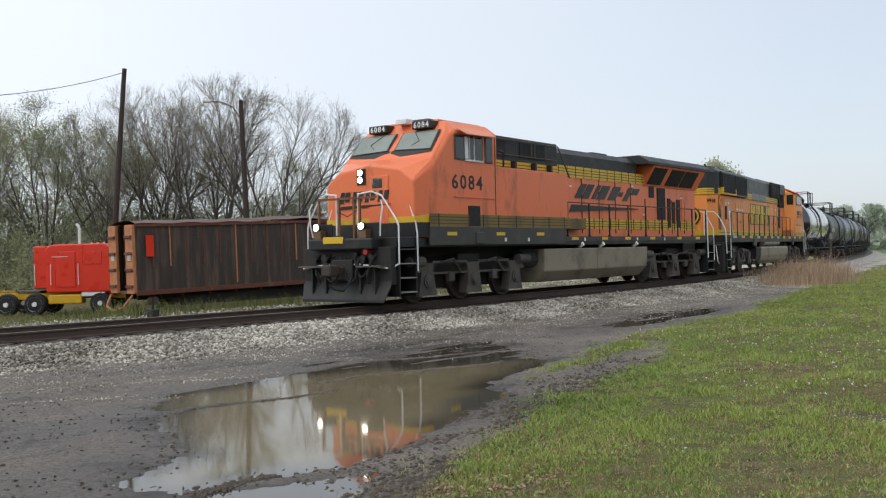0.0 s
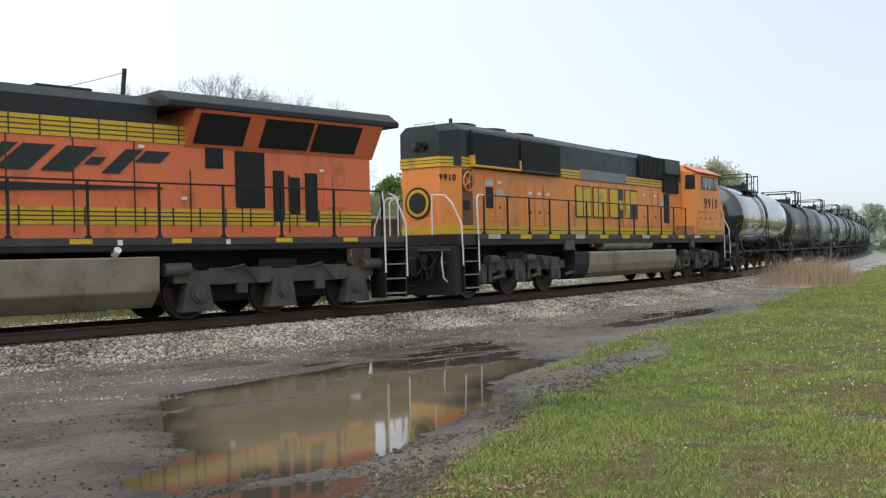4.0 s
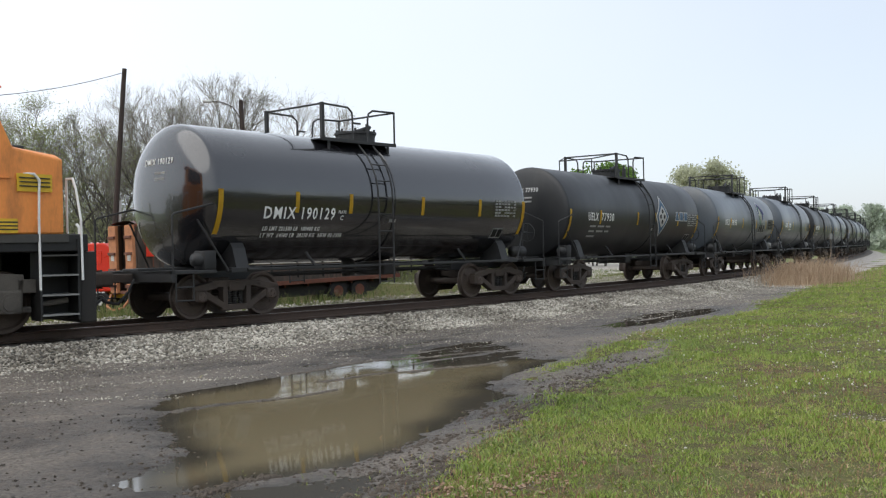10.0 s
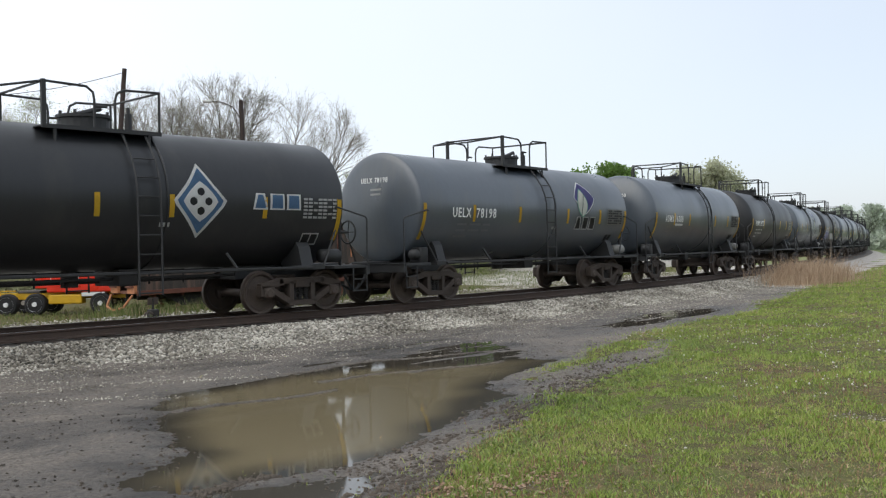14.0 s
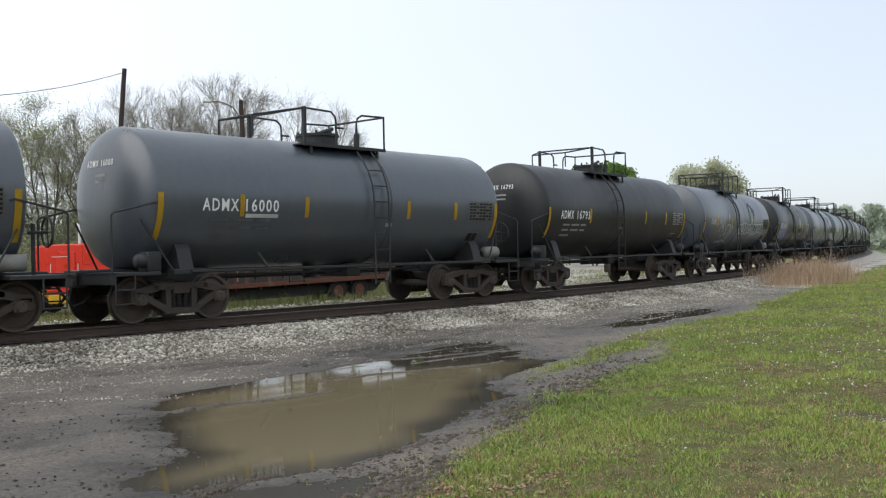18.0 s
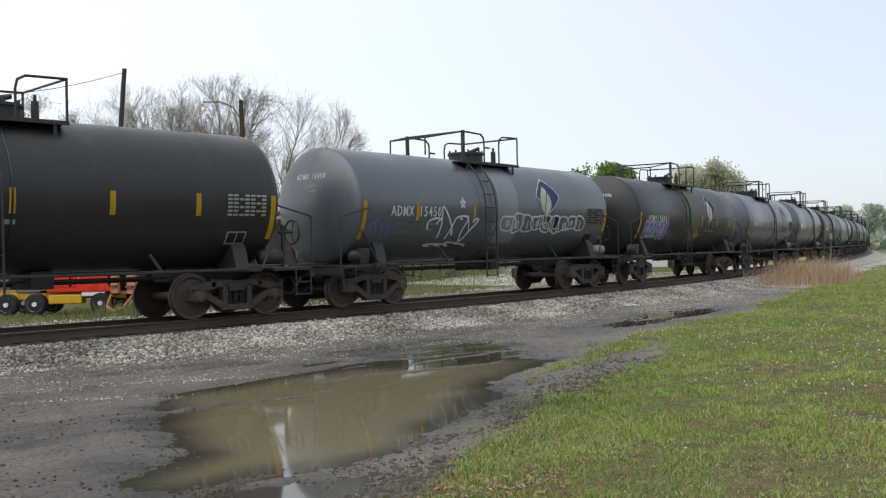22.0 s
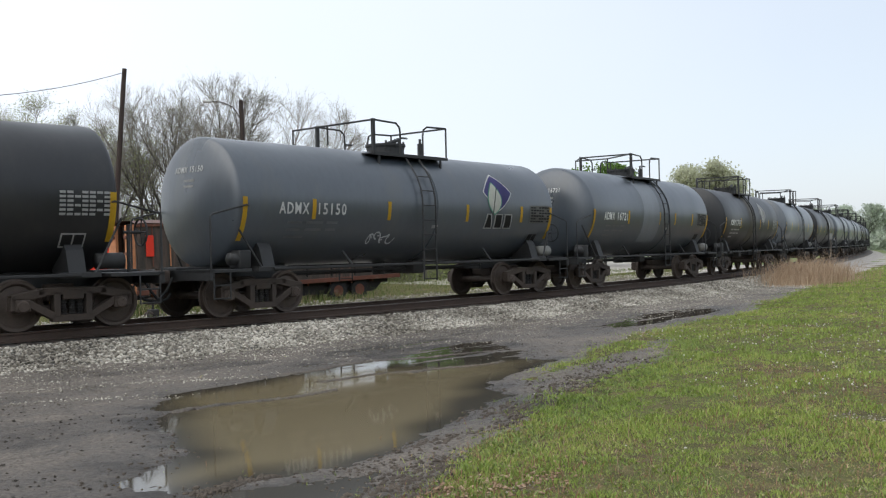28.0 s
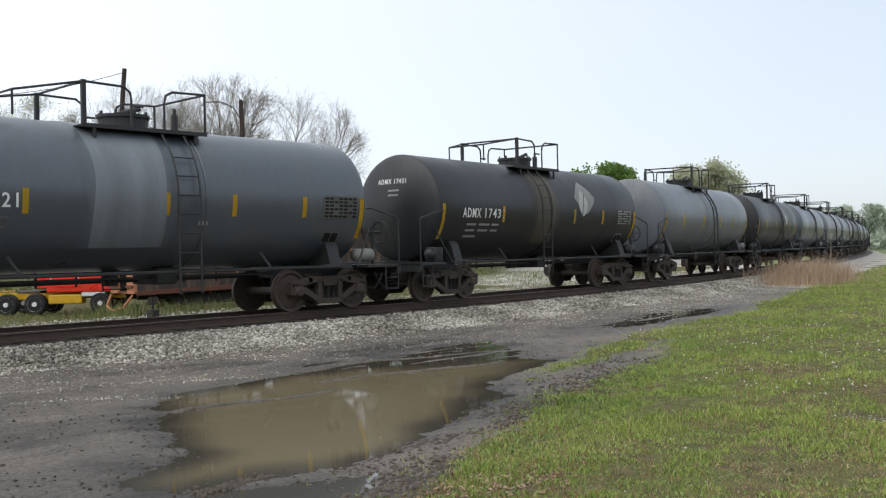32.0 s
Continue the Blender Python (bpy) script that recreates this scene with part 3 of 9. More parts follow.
def puddle(label, polys, step):
    """A level sheet of water that fills the hollows in the mud; silt clouds it where it is deep."""
    pts = np.array([p for poly in polys for p in poly])
    wx, wy = np.arange(pts[:, 0].min() - 0.6, pts[:, 0].max() + 0.6, step), np.arange(pts[:, 1].min() - 0.6, pts[:, 1].max() + 0.6, step)
    X, Y = np.meshgrid(wx, wy)
    d = np.min([polygon_distance(p, X, Y) for p in polys], 0)
    depth = -polygon_distance(polys[0], X, Y)
    silt = (len(polys) > 1) * np.clip((depth + 0.25 * ripple(X, Y, 1.6, 61) - 0.08) / 0.5, 0, 1)
    k = np.arange(X.size).reshape(X.shape)
    f = np.stack([k[:-1, :-1], k[:-1, 1:], k[1:, 1:], k[1:, :-1]], -1)[middle(d) < 0.55]
    used, f = np.unique(f, return_inverse=True)
    ob = mesh_part("water", np.stack([X, Y, np.full(X.shape, WATER_Z)], -1).reshape(-1, 3)[used].tolist(), f.reshape(-1, 4).tolist(), WATER)
    ob.data.attributes.new("silt", "FLOAT", "POINT").data.foreach_set("value", silt.reshape(-1)[used].astype(np.float32))
    return tagged(ob, label, "puddle", kind="structure")


puddle("large brown muddy rain puddle mirroring the train", [MAIN_PUDDLE, NEAR_PUDDLE, STREAK_PUDDLE, STRIP_PUDDLE], 0.12)
puddle("narrow dark puddle beside the lawn edge", [FAR_PUDDLE], 0.25)

# ---- the track: ballast bed, ties, rails ----
RAIL_S = np.arange(-40.0, 250.0, 1.0)


def strip(name, profile, s_values, material, parent=None, label="", closed=False, smooth=False):
    """A section of (b, z) points swept along the track."""
    verts, quads, n = [], [], len(profile)
    for s in s_values:
        for b, z in profile:
            x, y, _ = on_track(s, b)
            verts.append((float(x), float(y), z))
    for i in range(len(s_values) - 1):
        for j in range(n if closed else n - 1):
            k = (j + 1) % n
            quads.append((i * n + j, (i + 1) * n + j, (i + 1) * n + k, i * n + k))
    if closed:
        quads += [tuple(range(n)), tuple(reversed(range((len(s_values) - 1) * n, len(s_values) * n)))]
    return mesh_part(name, verts, quads, material, parent, label, smooth)


# bed colour is darkened to give the shaded gaps between the loose stones
BED = mat("ballast_bed", (0.11, 0.10, 0.088), 0.9, vary=0.35, scale=6, bump=0.8, fine=28, dirt=(0.10, 0.09, 0.08), dirt_amount=0.35, dirt_scale=3)
ballast = tagged(strip("ballast_bed", [(-3.6, -0.5), (-2.6, -0.38), (-1.7, -0.2), (1.75, -0.2), (2.5, -0.34), (3.35, -0.5)], RAIL_S, BED, smooth=True),
                 "limestone ballast bed under the track, darkened for shaded gaps", "ballast", kind="structure")
SHOULDER = mat("clean_far_ballast", (0.37, 0.34, 0.305), 0.9, vary=0.3, scale=3, bump=0.8, fine=28, dirt=(0.22, 0.20, 0.18), dirt_amount=0.3, dirt_scale=1)
tagged(strip("ballast_shoulder", [(1.9, -0.215), (2.5, -0.33), (3.4, -0.495)], [v for v in RAIL_S if v > 60], SHOULDER, smooth=True),
       "pale clean limestone shoulder of the far track", "ballast", kind="structure")
RAIL_PROFILE = [(-0.07, -0.172), (0.07, -0.172), (0.07, -0.155), (0.012, -0.135), (0.012, -0.04), (0.036, -0.03), (0.036, -0.004), (0.028, 0.0),
                (-0.028, 0.0), (-0.036, -0.004), (-0.036, -0.03), (-0.012, -0.04), (-0.012, -0.135), (-0.07, -0.155)]
for side in (-1, 1):
    rail = tagged(strip("rail", [(side * 0.755 + b, z) for b, z in RAIL_PROFILE], RAIL_S, RAIL_SIDE, closed=True),
                  "rusty steel running rail with a worn bright head", "rail", "rails of the track", "structure")
    strip("rail_head", [(side * 0.755 - 0.026, 0.0), (side * 0.755 - 0.024, 0.002), (side * 0.755 + 0.024, 0.002), (side * 0.755 + 0.026, 0.0)], RAIL_S, RAIL_TOP, rail, "worn bright rail head")
tie_bm = block(-0.115, 0.115, -1.3, 1.3, -0.35, -0.175, 0.012)
tie_mesh = bpy.data.meshes.new("tie")
tie_bm.to_mesh(tie_mesh)
tie_bm.free()
tie_mesh.materials.append(TIE)
tie_rng = random.Random(4)
for i in range(150):
    s = -12 + i * 0.53
    x, y, th = on_track(s, tie_rng.uniform(-0.04, 0.04))
    ob = new("tie", tie_mesh)
    ob.matrix_basis = pose(float(x), float(y), tie_rng.uniform(-0.008, 0.004), 0, 0, math.degrees(float(th)) + tie_rng.uniform(-2, 2))
    ob.parent = ballast

# ---- rolling stock ----
TRAIN = []      # (thing, metres along at the start, half the distance between bogies)
WHEELSETS = []  # (wheelset, place in its bogie, radius)
SHARED = {}


def shared(name, key, make, material, parent, place=None, label="", smooth=False):
    """A part whose mesh is built once and used by every alike part."""
    if key not in SHARED:
        bm = make()
        me = bpy.data.meshes.new(name)
        bm.to_mesh(me)
        bm.free()
        me.materials.append(material)
        if smooth:
            me.polygons.foreach_set("use_smooth", [True] * len(me.polygons))
        SHARED[key] = me
    ob = new(name, SHARED[key])
    ob.parent = parent
    if place is not None:
        ob.matrix_basis = place
    if label:
        tagged(ob, label)
    return ob


def bar2d(bm, p, q, w, y0, y1):
    """A flat bar of width w from p to q in x and z, between y0 and y1."""
    (x0, z0), (x1, z1) = p, q
    d = math.hypot(x1 - x0, z1 - z0)
    m = Matrix.Translation(((x0 + x1) / 2, (y0 + y1) / 2, (z0 + z1) / 2)) @ Matrix.Rotation(-math.atan2(z1 - z0, x1 - x0), 4, "Y") @ Matrix.Diagonal((d, abs(y1 - y0), w, 1))
    r = bmesh.ops.create_cube(bm, size=1, matrix=m)
    bmesh.ops.bevel(bm, geom=list({e for v in r["verts"] for e in v.link_edges}), offset=0.012, segments=1, affect="EDGES")


def lathe_y(profile, seg=28):
    """A body of revolution round the y axis, from (y, radius) points."""
    bm = bmesh.new()
    rings = []
    for y, r in profile:
        rings.append([bm.verts.new((r * math.cos(2 * math.pi * i / seg), y, r * math.sin(2 * math.pi * i / seg))) for i in range(seg)])
    for a, b in zip(rings, rings[1:]):
        for i in range(seg):
            j = (i + 1) % seg
            bm.faces.new((a[i], a[j], b[j], b[i]))
    bm.faces.new(list(reversed(rings[0])))
    bm.faces.new(rings[-1])
    bmesh.ops.recalc_face_normals(bm, faces=bm.faces)
    return bm


def wheelset_mesh(r, cap, bolts):
    half = [(cap, 0.085), (cap - 0.03, 0.115), (0.93, 0.12), (0.92, 0.075), (0.84, 0.085), (0.835, 0.14), (0.80, 0.15), (0.78, 0.2), (0.765, r - 0.1), (0.81, r - 0.06),
            (0.815, r - 0.008), (0.80, r), (0.725, r + 0.004), (0.712, r + 0.026), (0.69, r + 0.02), (0.685, r - 0.06), (0.74, r - 0.1), (0.72, 0.16), (0.66, 0.12), (0.64, 0.085)]
    bm = lathe_y([(-y, q) for y, q in half] + [(y, q) for y, q in reversed(half)])
    for side in (-1, 1):
        for k in range(bolts):
            a = 2 * math.pi * k / bolts
            rod(bm, (0.055 * math.cos(a), side * (cap - 0.005), 0.055 * math.sin(a)), (0.055 * math.cos(a), side * (cap + 0.02), 0.055 * math.sin(a)), 0.016, 6)
        # lightening marks cast in the plate
        for k in range(2):
            a = math.pi * k + 0.4
            rod(bm, ((r - 0.17) * math.cos(a), side * 0.77, (r - 0.17) * math.sin(a)), ((r - 0.17) * math.cos(a), side * 0.79, (r - 0.17) * math.sin(a)), 0.035, 8)
    return bm


def freight_frame():
    """The cast side frame of a two-axle freight bogie, seen from the side."""
    bm = bmesh.new()
    y0, y1 = -0.09, 0.09
    bar2d(bm, (-0.62, 0.70), (0.62, 0.70), 0.13, y0, y1)
    for s in (-1, 1):
        bar2d(bm, (s * 0.5, 0.69), (s * 1.08, 0.585), 0.15, y0, y1)
        bar2d(bm, (s * 0.86, 0.50), (s * 1.10, 0.50), 0.23, y0, y1)
        bar2d(bm, (s * 0.33, 0.25), (s * 0.86, 0.55), 0.13, y0, y1)
        bar2d(bm, (s * 0.29, 0.24), (s * 0.29, 0.70), 0.12, y0, y1)
        box(bm, s * 0.89 - 0.14, s * 0.89 + 0.14, -0.11, 0.11, 0.36, 0.58, 0.03)
    bar2d(bm, (-0.38, 0.22), (0.38, 0.22), 0.12, y0, y1)
    return bm


def sweep(points, r, seg=6):
    """One unbroken tube through the points."""
    bm = bmesh.new()
    pts = [Vector(p) for p in points]
    rings = []
    for i, p in enumerate(pts):
        d = (pts[min(i + 1, len(pts) - 1)] - pts[max(i - 1, 0)]).normalized()
        u = d.cross(Vector((0, 0, 1)) if abs(d.z) < 0.9 else Vector((1, 0, 0))).normalized()
        v = d.cross(u)
        rings.append([bm.verts.new(p + u * (r * math.cos(6.2832 * k / seg)) + v * (r * math.sin(6.2832 * k / seg))) for k in range(seg)])
    for a, b in zip(rings, rings[1:]):
        for k in range(seg):
            bm.faces.new((a[k], a[(k + 1) % seg], b[(k + 1) % seg], b[k]))
    bm.faces.new(rings[0])
    bm.faces.new(list(reversed(rings[-1])))
    bmesh.ops.recalc_face_normals(bm, faces=bm.faces)
    return bm


def spring_nest():
    """A coil spring: discs with waists between, turned as one body."""
    prof = []
    for k in range(6):
        z = 0.285 + k * 0.047
        prof += [(z, 0.045), (z + 0.008, 0.068), (z + 0.026, 0.068), (z + 0.034, 0.045)]
    bm = bmesh.new()
    rings = [[bm.verts.new((q * math.cos(0.6283 * i), q * math.sin(0.6283 * i), z)) for i in range(10)] for z, q in prof]
    for a, b in zip(rings, rings[1:]):
        for i in range(10):
            bm.faces.new((a[i], a[(i + 1) % 10], b[(i + 1) % 10], b[i]))
    return bm


def bolster():
    bm = bmesh.new()
    box(bm, -0.19, 0.19, -1.1, 1.1, 0.55, 0.72, 0.02)
    box(bm, -0.26, 0.26, -0.5, 0.5, 0.5, 0.82, 0.03)
    rod(bm, (0, 0, 0.8), (0, 0, 0.92), 0.3, 16)
    for s in (-1, 1):
        bar2d(bm, (s * 0.42, 0.46), (s * 0.42, 0.38), 0.16, -0.9, 0.9)
        rod(bm, (s * 0.44, -0.75, 0.45), (s * 0.44, 0.75, 0.45), 0.05, 8)
    return bm


def freight_bogie(car, x):
    b = shared("bogie", "bolster", bolster, RUST_TRUCK, car, Matrix.Translation((x, 0, 0)))
    for s in (-1, 1):
        shared("side_frame", "freight_frame", freight_frame, RUST_TRUCK, b, Matrix.Translation((0, s * 1.0, 0)))
        for i in (-1, 0, 1):
            shared("coil_spring", "coil_spring", spring_nest, UNDER, b, Matrix.Translation((i * 0.15, s * 1.0 + 0.02, 0)))
        w = shared("wheelset", "freight_wheelset", lambda: wheelset_mesh(0.457, 1.13, 3), WHEEL, b, Matrix.Translation((s * 0.89, 0, 0.457)))
        WHEELSETS.append((w, s * 0.89, 0.457))
    return b


def coupler(car, x, s):
    bm = bmesh.new()
    box(bm, min(x, x + s * 0.55), max(x, x + s * 0.55), -0.09, 0.09, 0.78, 0.95, 0.02)
    box(bm, min(x + s * 0.45, x + s * 0.78), max(x + s * 0.45, x + s * 0.78), -0.16, 0.14, 0.72, 1.0, 0.05)
    rod(bm, (x + s * 0.62, 0.1, 0.68), (x + s * 0.62, 0.1, 1.04), 0.06, 10)
    c = part("coupler", bm, RUST_TRUCK, car)
    hose = bmesh.new()
    pts = [Vector((x + s * 0.1, -0.3, 0.85)), Vector((x + s * 0.25, -0.32, 0.6)), Vector((x + s * 0.45, -0.28, 0.38)), Vector((x + s * 0.66, -0.2, 0.42)), Vector((x + s * 0.78, -0.12, 0.52))]
    pipe(hose, pts, 0.028)
    part("air_hose", hose, RUBBER, c)
    return c


# ---- tank cars ----
PURPLE = mat("purple_emblem_paint", (0.09, 0.08, 0.26), 0.5, vary=0.1, bump=0)
BLUE = mat("pale_blue_emblem_paint", (0.10, 0.20, 0.34), 0.5, vary=0.25, scale=1.5, bump=0)
CREAM = mat("cream_emblem_paint", (0.72, 0.72, 0.64), 0.55, vary=0.12, bump=0)
VEIN = mat("grey_green_emblem_vein", (0.09, 0.12, 0.09), 0.5, vary=0.1, bump=0)
GREEN_VEIN = mat("pale_green_emblem_paint", (0.16, 0.42, 0.30), 0.5, vary=0.1, bump=0)
GRAF_WHITE = mat("white_spray_paint", (0.52, 0.54, 0.55), 0.6, vary=0.25, scale=4, bump=0)
GRAF_BLUE = mat("violet_blue_spray_paint", (0.13, 0.12, 0.30), 0.6, vary=0.25, scale=4, bump=0)
GRAF_YELLOW = mat("yellow_spray_paint", (0.42, 0.36, 0.10), 0.6, vary=0.25, scale=4, bump=0)
BAND_EDGE = mat("faded_band_edge", (0.095, 0.107, 0.118), 0.36, vary=0.25, scale=1.2, bump=0.02, stretch=(3, 1, 0.2))
BAND_SOOT = mat("thin_dusty_stain", (0.045, 0.041, 0.033), 0.5, vary=0.3, scale=1.2, bump=0.02, stretch=(4, 1, 0.3))
BAND_PALE = mat("pale_repaint_band", (0.17, 0.185, 0.20), 0.4, vary=0.25, scale=1.2, bump=0.02, stretch=(3, 1, 0.2))
BAND_DUST = mat("dusty_product_stain", (0.085, 0.074, 0.052), 0.6, vary=0.3, scale=1.2, bump=0.02, stretch=(4, 1, 0.3))
CHART = mat("grey_stencil_panel", (0.23, 0.225, 0.205), 0.6, vary=0.3, scale=3, bump=0)
FADED = mat("faded_grey_stencil", (0.20, 0.205, 0.205), 0.6, vary=0.2, bump=0)


def head_bulge(q, cap):
    """How far a head stands out at the part q of its radius: a shallow dish with a tight knuckle, or a deeper dome."""
    if cap > 0.4:
        return cap * math.sqrt(max(0.0, 1 - q ** 3))
    return (cap - 0.09) * (1 - q * q) + 0.09 * math.sqrt(max(0.0, 1 - q ** 24))


def tank_mesh(half, r, cz, cap=0.34, seg=64):
    bm = bmesh.new()
    prof = [(-half - head_bulge(q, cap), r * q) for q in (0.02, 0.25, 0.45, 0.62, 0.77, 0.88, 0.95, 0.978, 0.992)]
    prof += [(-half + 2 * half * k / 8, r) for k in range(9)]
    prof += [(-x, q) for x, q in reversed(prof[:9])]
    rings = [[bm.verts.new((x, q * math.sin(2 * math.pi * i / seg), cz + q * math.cos(2 * math.pi * i / seg))) for i in range(seg)] for x, q in prof]
    for a, b in zip(rings, rings[1:]):
        for i in range(seg):
            j = (i + 1) % seg
            bm.faces.new((a[i], a[j], b[j], b[i]))
    bm.faces.new(rings[0])
    bm.faces.new(list(reversed(rings[-1])))
    bmesh.ops.recalc_face_normals(bm, faces=bm.faces)
    return bm


def on_side(r, cz, lift=0.005):
    def bend(v):
        d = min(0.98 * r, max(-0.98 * r, v.z - cz))
        return Vector((v.x, -math.sqrt(r * r - d * d) - lift + v.y, v.z))
    return bend


def on_head(half, r, cz, cap=0.34, lift=0.006):
    def bend(v):
        q = min(0.96, math.hypot(v.y, v.z - cz) / r)
        return Vector((-half - head_bulge(q, cap) - lift + v.x, v.y, v.z))
    return bend


def patch(outline, bend, rows=10):
    """A thin plate of convex outline in x and z, laid on a curved side."""
    bm = bmesh.new()
    zs = [z for _, z in outline]
    lo, hi = min(zs), max(zs)
    lines = []
    for k in range(rows + 1):
        z = lo + (hi - lo) * (0.002 + 0.996 * k / rows)
        xs = []
        for (x0, z0), (x1, z1) in zip(outline, outline[1:] + outline[:1]):
            if (z0 <= z) != (z1 <= z):
                xs.append(x0 + (x1 - x0) * (z - z0) / (z1 - z0))
        if len(xs) >= 2:
            lines.append((min(xs), max(xs), z))
    pairs = [[bm.verts.new(bend(Vector((x, 0, z)))) for x in (a, b)] for a, b, z in lines]
    for p, q in zip(pairs, pairs[1:]):
        bm.faces.new((p[0], p[1], q[1], q[0]))
    bmesh.ops.solidify(bm, geom=list(bm.faces), thickness=0.002)
    return bm


def rect(x0, x1, z0, z1):
    return [(x0, z0), (x1, z0), (x1, z1), (x0, z1)]


def diamond(x, z, w, h):
    """A diamond with rounded corners."""
    pts = []
    for k in range(24):
        a = 2 * math.pi * k / 24
        c, s = math.cos(a), math.sin(a)
        n = (abs(c) ** 1.2 + abs(s) ** 1.2) ** (-1 / 1.2)
        pts.append((x + w / 2 * c * n, z + h / 2 * s * n))
    return pts


def leaf(x, z, w, h):
    pts = []
    for k in range(17):
        t = k / 16
        pts.append((x + w / 2 * math.sin(math.pi * t) ** 0.8 * (1.15 - 0.4 * t) - 0.1 * w * (1 - t), z - h / 2 + h * t))
    for k in range(1, 16):
        t = 1 - k / 16
        pts.append((x - w / 2 * math.sin(math.pi * t) ** 0.8 * (1.15 - 0.4 * t) - 0.1 * w * (1 - t), z - h / 2 + h * t))
    return pts


def merge(bms):
    out = bmesh.new()
    for b in bms:
        me = bpy.data.meshes.new("joined")
        b.to_mesh(me)
        b.free()
        out.from_mesh(me)
        bpy.data.meshes.remove(me)
    return out


def stroke(points, w, bend):
    """A painted line of width w through points in x and z."""
    bm = bmesh.new()
    prev = None
    for i, (x, z) in enumerate(points):
        x0, z0 = points[max(0, i - 1)]
        x1, z1 = points[min(len(points) - 1, i + 1)]
        d = math.hypot(x1 - x0, z1 - z0) or 1
        nx_, nz_ = -(z1 - z0) / d * w / 2, (x1 - x0) / d * w / 2
        pair = [bm.verts.new(bend(Vector((x + nx_, 0, z + nz_)))), bm.verts.new(bend(Vector((x - nx_, 0, z - nz_))))]
        if prev:
            bm.faces.new((prev[0], prev[1], pair[1], pair[0]))
        prev = pair
    return bm


def scrawl(kind, x0, x1, z0, z1, loops, w, bend, seed):
    """Sprayed strokes that fill a stretch of the side; no letters. A looping tag, rounded outlines, a filled cloud or a star."""
    rng = random.Random(seed)
    mid, high, wide = (z0 + z1) / 2, z1 - z0, x1 - x0
    if kind == "star":
        pts = [((x0 + x1) / 2 + wide / 2 * math.sin(2.513 * k), mid + high / 2 * math.cos(2.513 * k)) for k in range(6)]
        return merge([stroke([(p[0] + (q[0] - p[0]) * i / 4, p[1] + (q[1] - p[1]) * i / 4) for i in range(5)], w, bend) for p, q in zip(pts, pts[1:])])
    out = []
    step = wide / loops
    if kind == "tag":
        n = 26 * loops
        ph = rng.uniform(0, 6.28)
        pts = [(x0 + wide * k / n + 0.55 * step * math.sin(6.283 * loops * k / n + ph) * (0.6 + 0.4 * math.sin(0.21 * k)), mid + high * 0.5 * math.cos(6.283 * loops * k / n * (1 + 0.12 * math.sin(0.05 * k)) + ph) * (0.65 + 0.35 * math.sin(0.13 * k + ph))) for k in range(n + 1)]
        out.append(stroke(pts, w, bend))
        for i in range(loops):
            x, z = x0 + (i + rng.uniform(0.2, 0.8)) * step, mid + rng.uniform(-0.2, 0.2) * high
            dx, dz = step * rng.uniform(0.2, 0.5), high * rng.uniform(-0.5, 0.5)
            out.append(stroke([(x + dx * (k / 6 - 0.5), z + dz * (k / 6 - 0.5)) for k in range(7)], w * 0.9, bend))
        return merge(out)
    for i in range(loops):
        cx_, cz_ = x0 + (i + 0.5) * step, mid + rng.uniform(-0.08, 0.08) * high
        rx, rz = step * rng.uniform(0.52, 0.66), high * rng.uniform(0.38, 0.5)
        a1, a2, p1, p2 = rng.uniform(0.06, 0.16), rng.uniform(0.05, 0.12), rng.uniform(0, 6.28), rng.uniform(0, 6.28)
        ring = []
        for k in range(33):
            al = 6.2832 * k / 32
            c, s_ = math.cos(al), math.sin(al)
            f = (abs(c) ** 3 + abs(s_) ** 3) ** (-1 / 3) * (1 + a1 * math.sin(2 * al + p1) + a2 * math.sin(3 * al + p2))
            ring.append((cx_ + rx * c * f, cz_ + rz * s_ * f))
        if kind == "fill":
            for f in (0.15, 0.45, 0.75):
                out.append(stroke([(cx_ + (x - cx_) * f, cz_ + (z - cz_) * f) for x, z in ring], min(w, rz * 0.6), bend))
            continue
        out.append(stroke(ring, w, bend))
        hx, hz = rx * rng.uniform(0.15, 0.35), rz * rng.uniform(0.15, 0.4)
        ox, oz = rng.uniform(-0.2, 0.2) * rx, rng.uniform(-0.3, 0.3) * rz
        if i % 3 == 2:
            out.append(stroke([(cx_ + ox, cz_ - rz * 0.8 + 1.2 * rz * k / 5) for k in range(6)], w, bend))
        else:
            out.append(stroke([(cx_ + ox + hx * math.cos(0.5236 * k), cz_ + oz + hz * math.sin(0.5236 * k)) for k in range(13)], w, bend))
    return merge(out)


def spanned(text, x0, x1, high, z, bend):
    """Letters that fill the stretch from x0 to x1, standing on the height z."""
    bm = lettering(text, high, Matrix.Identity(4), None, 0.003)
    xs = [v.co.x for v in bm.verts]
    lo, k = min(xs), (x1 - x0) / (max(xs) - min(xs))
    for v in bm.verts:
        v.co = bend(Vector((x0 + (v.co.x - lo) * k, v.co.z, z + v.co.y)))
    return bm


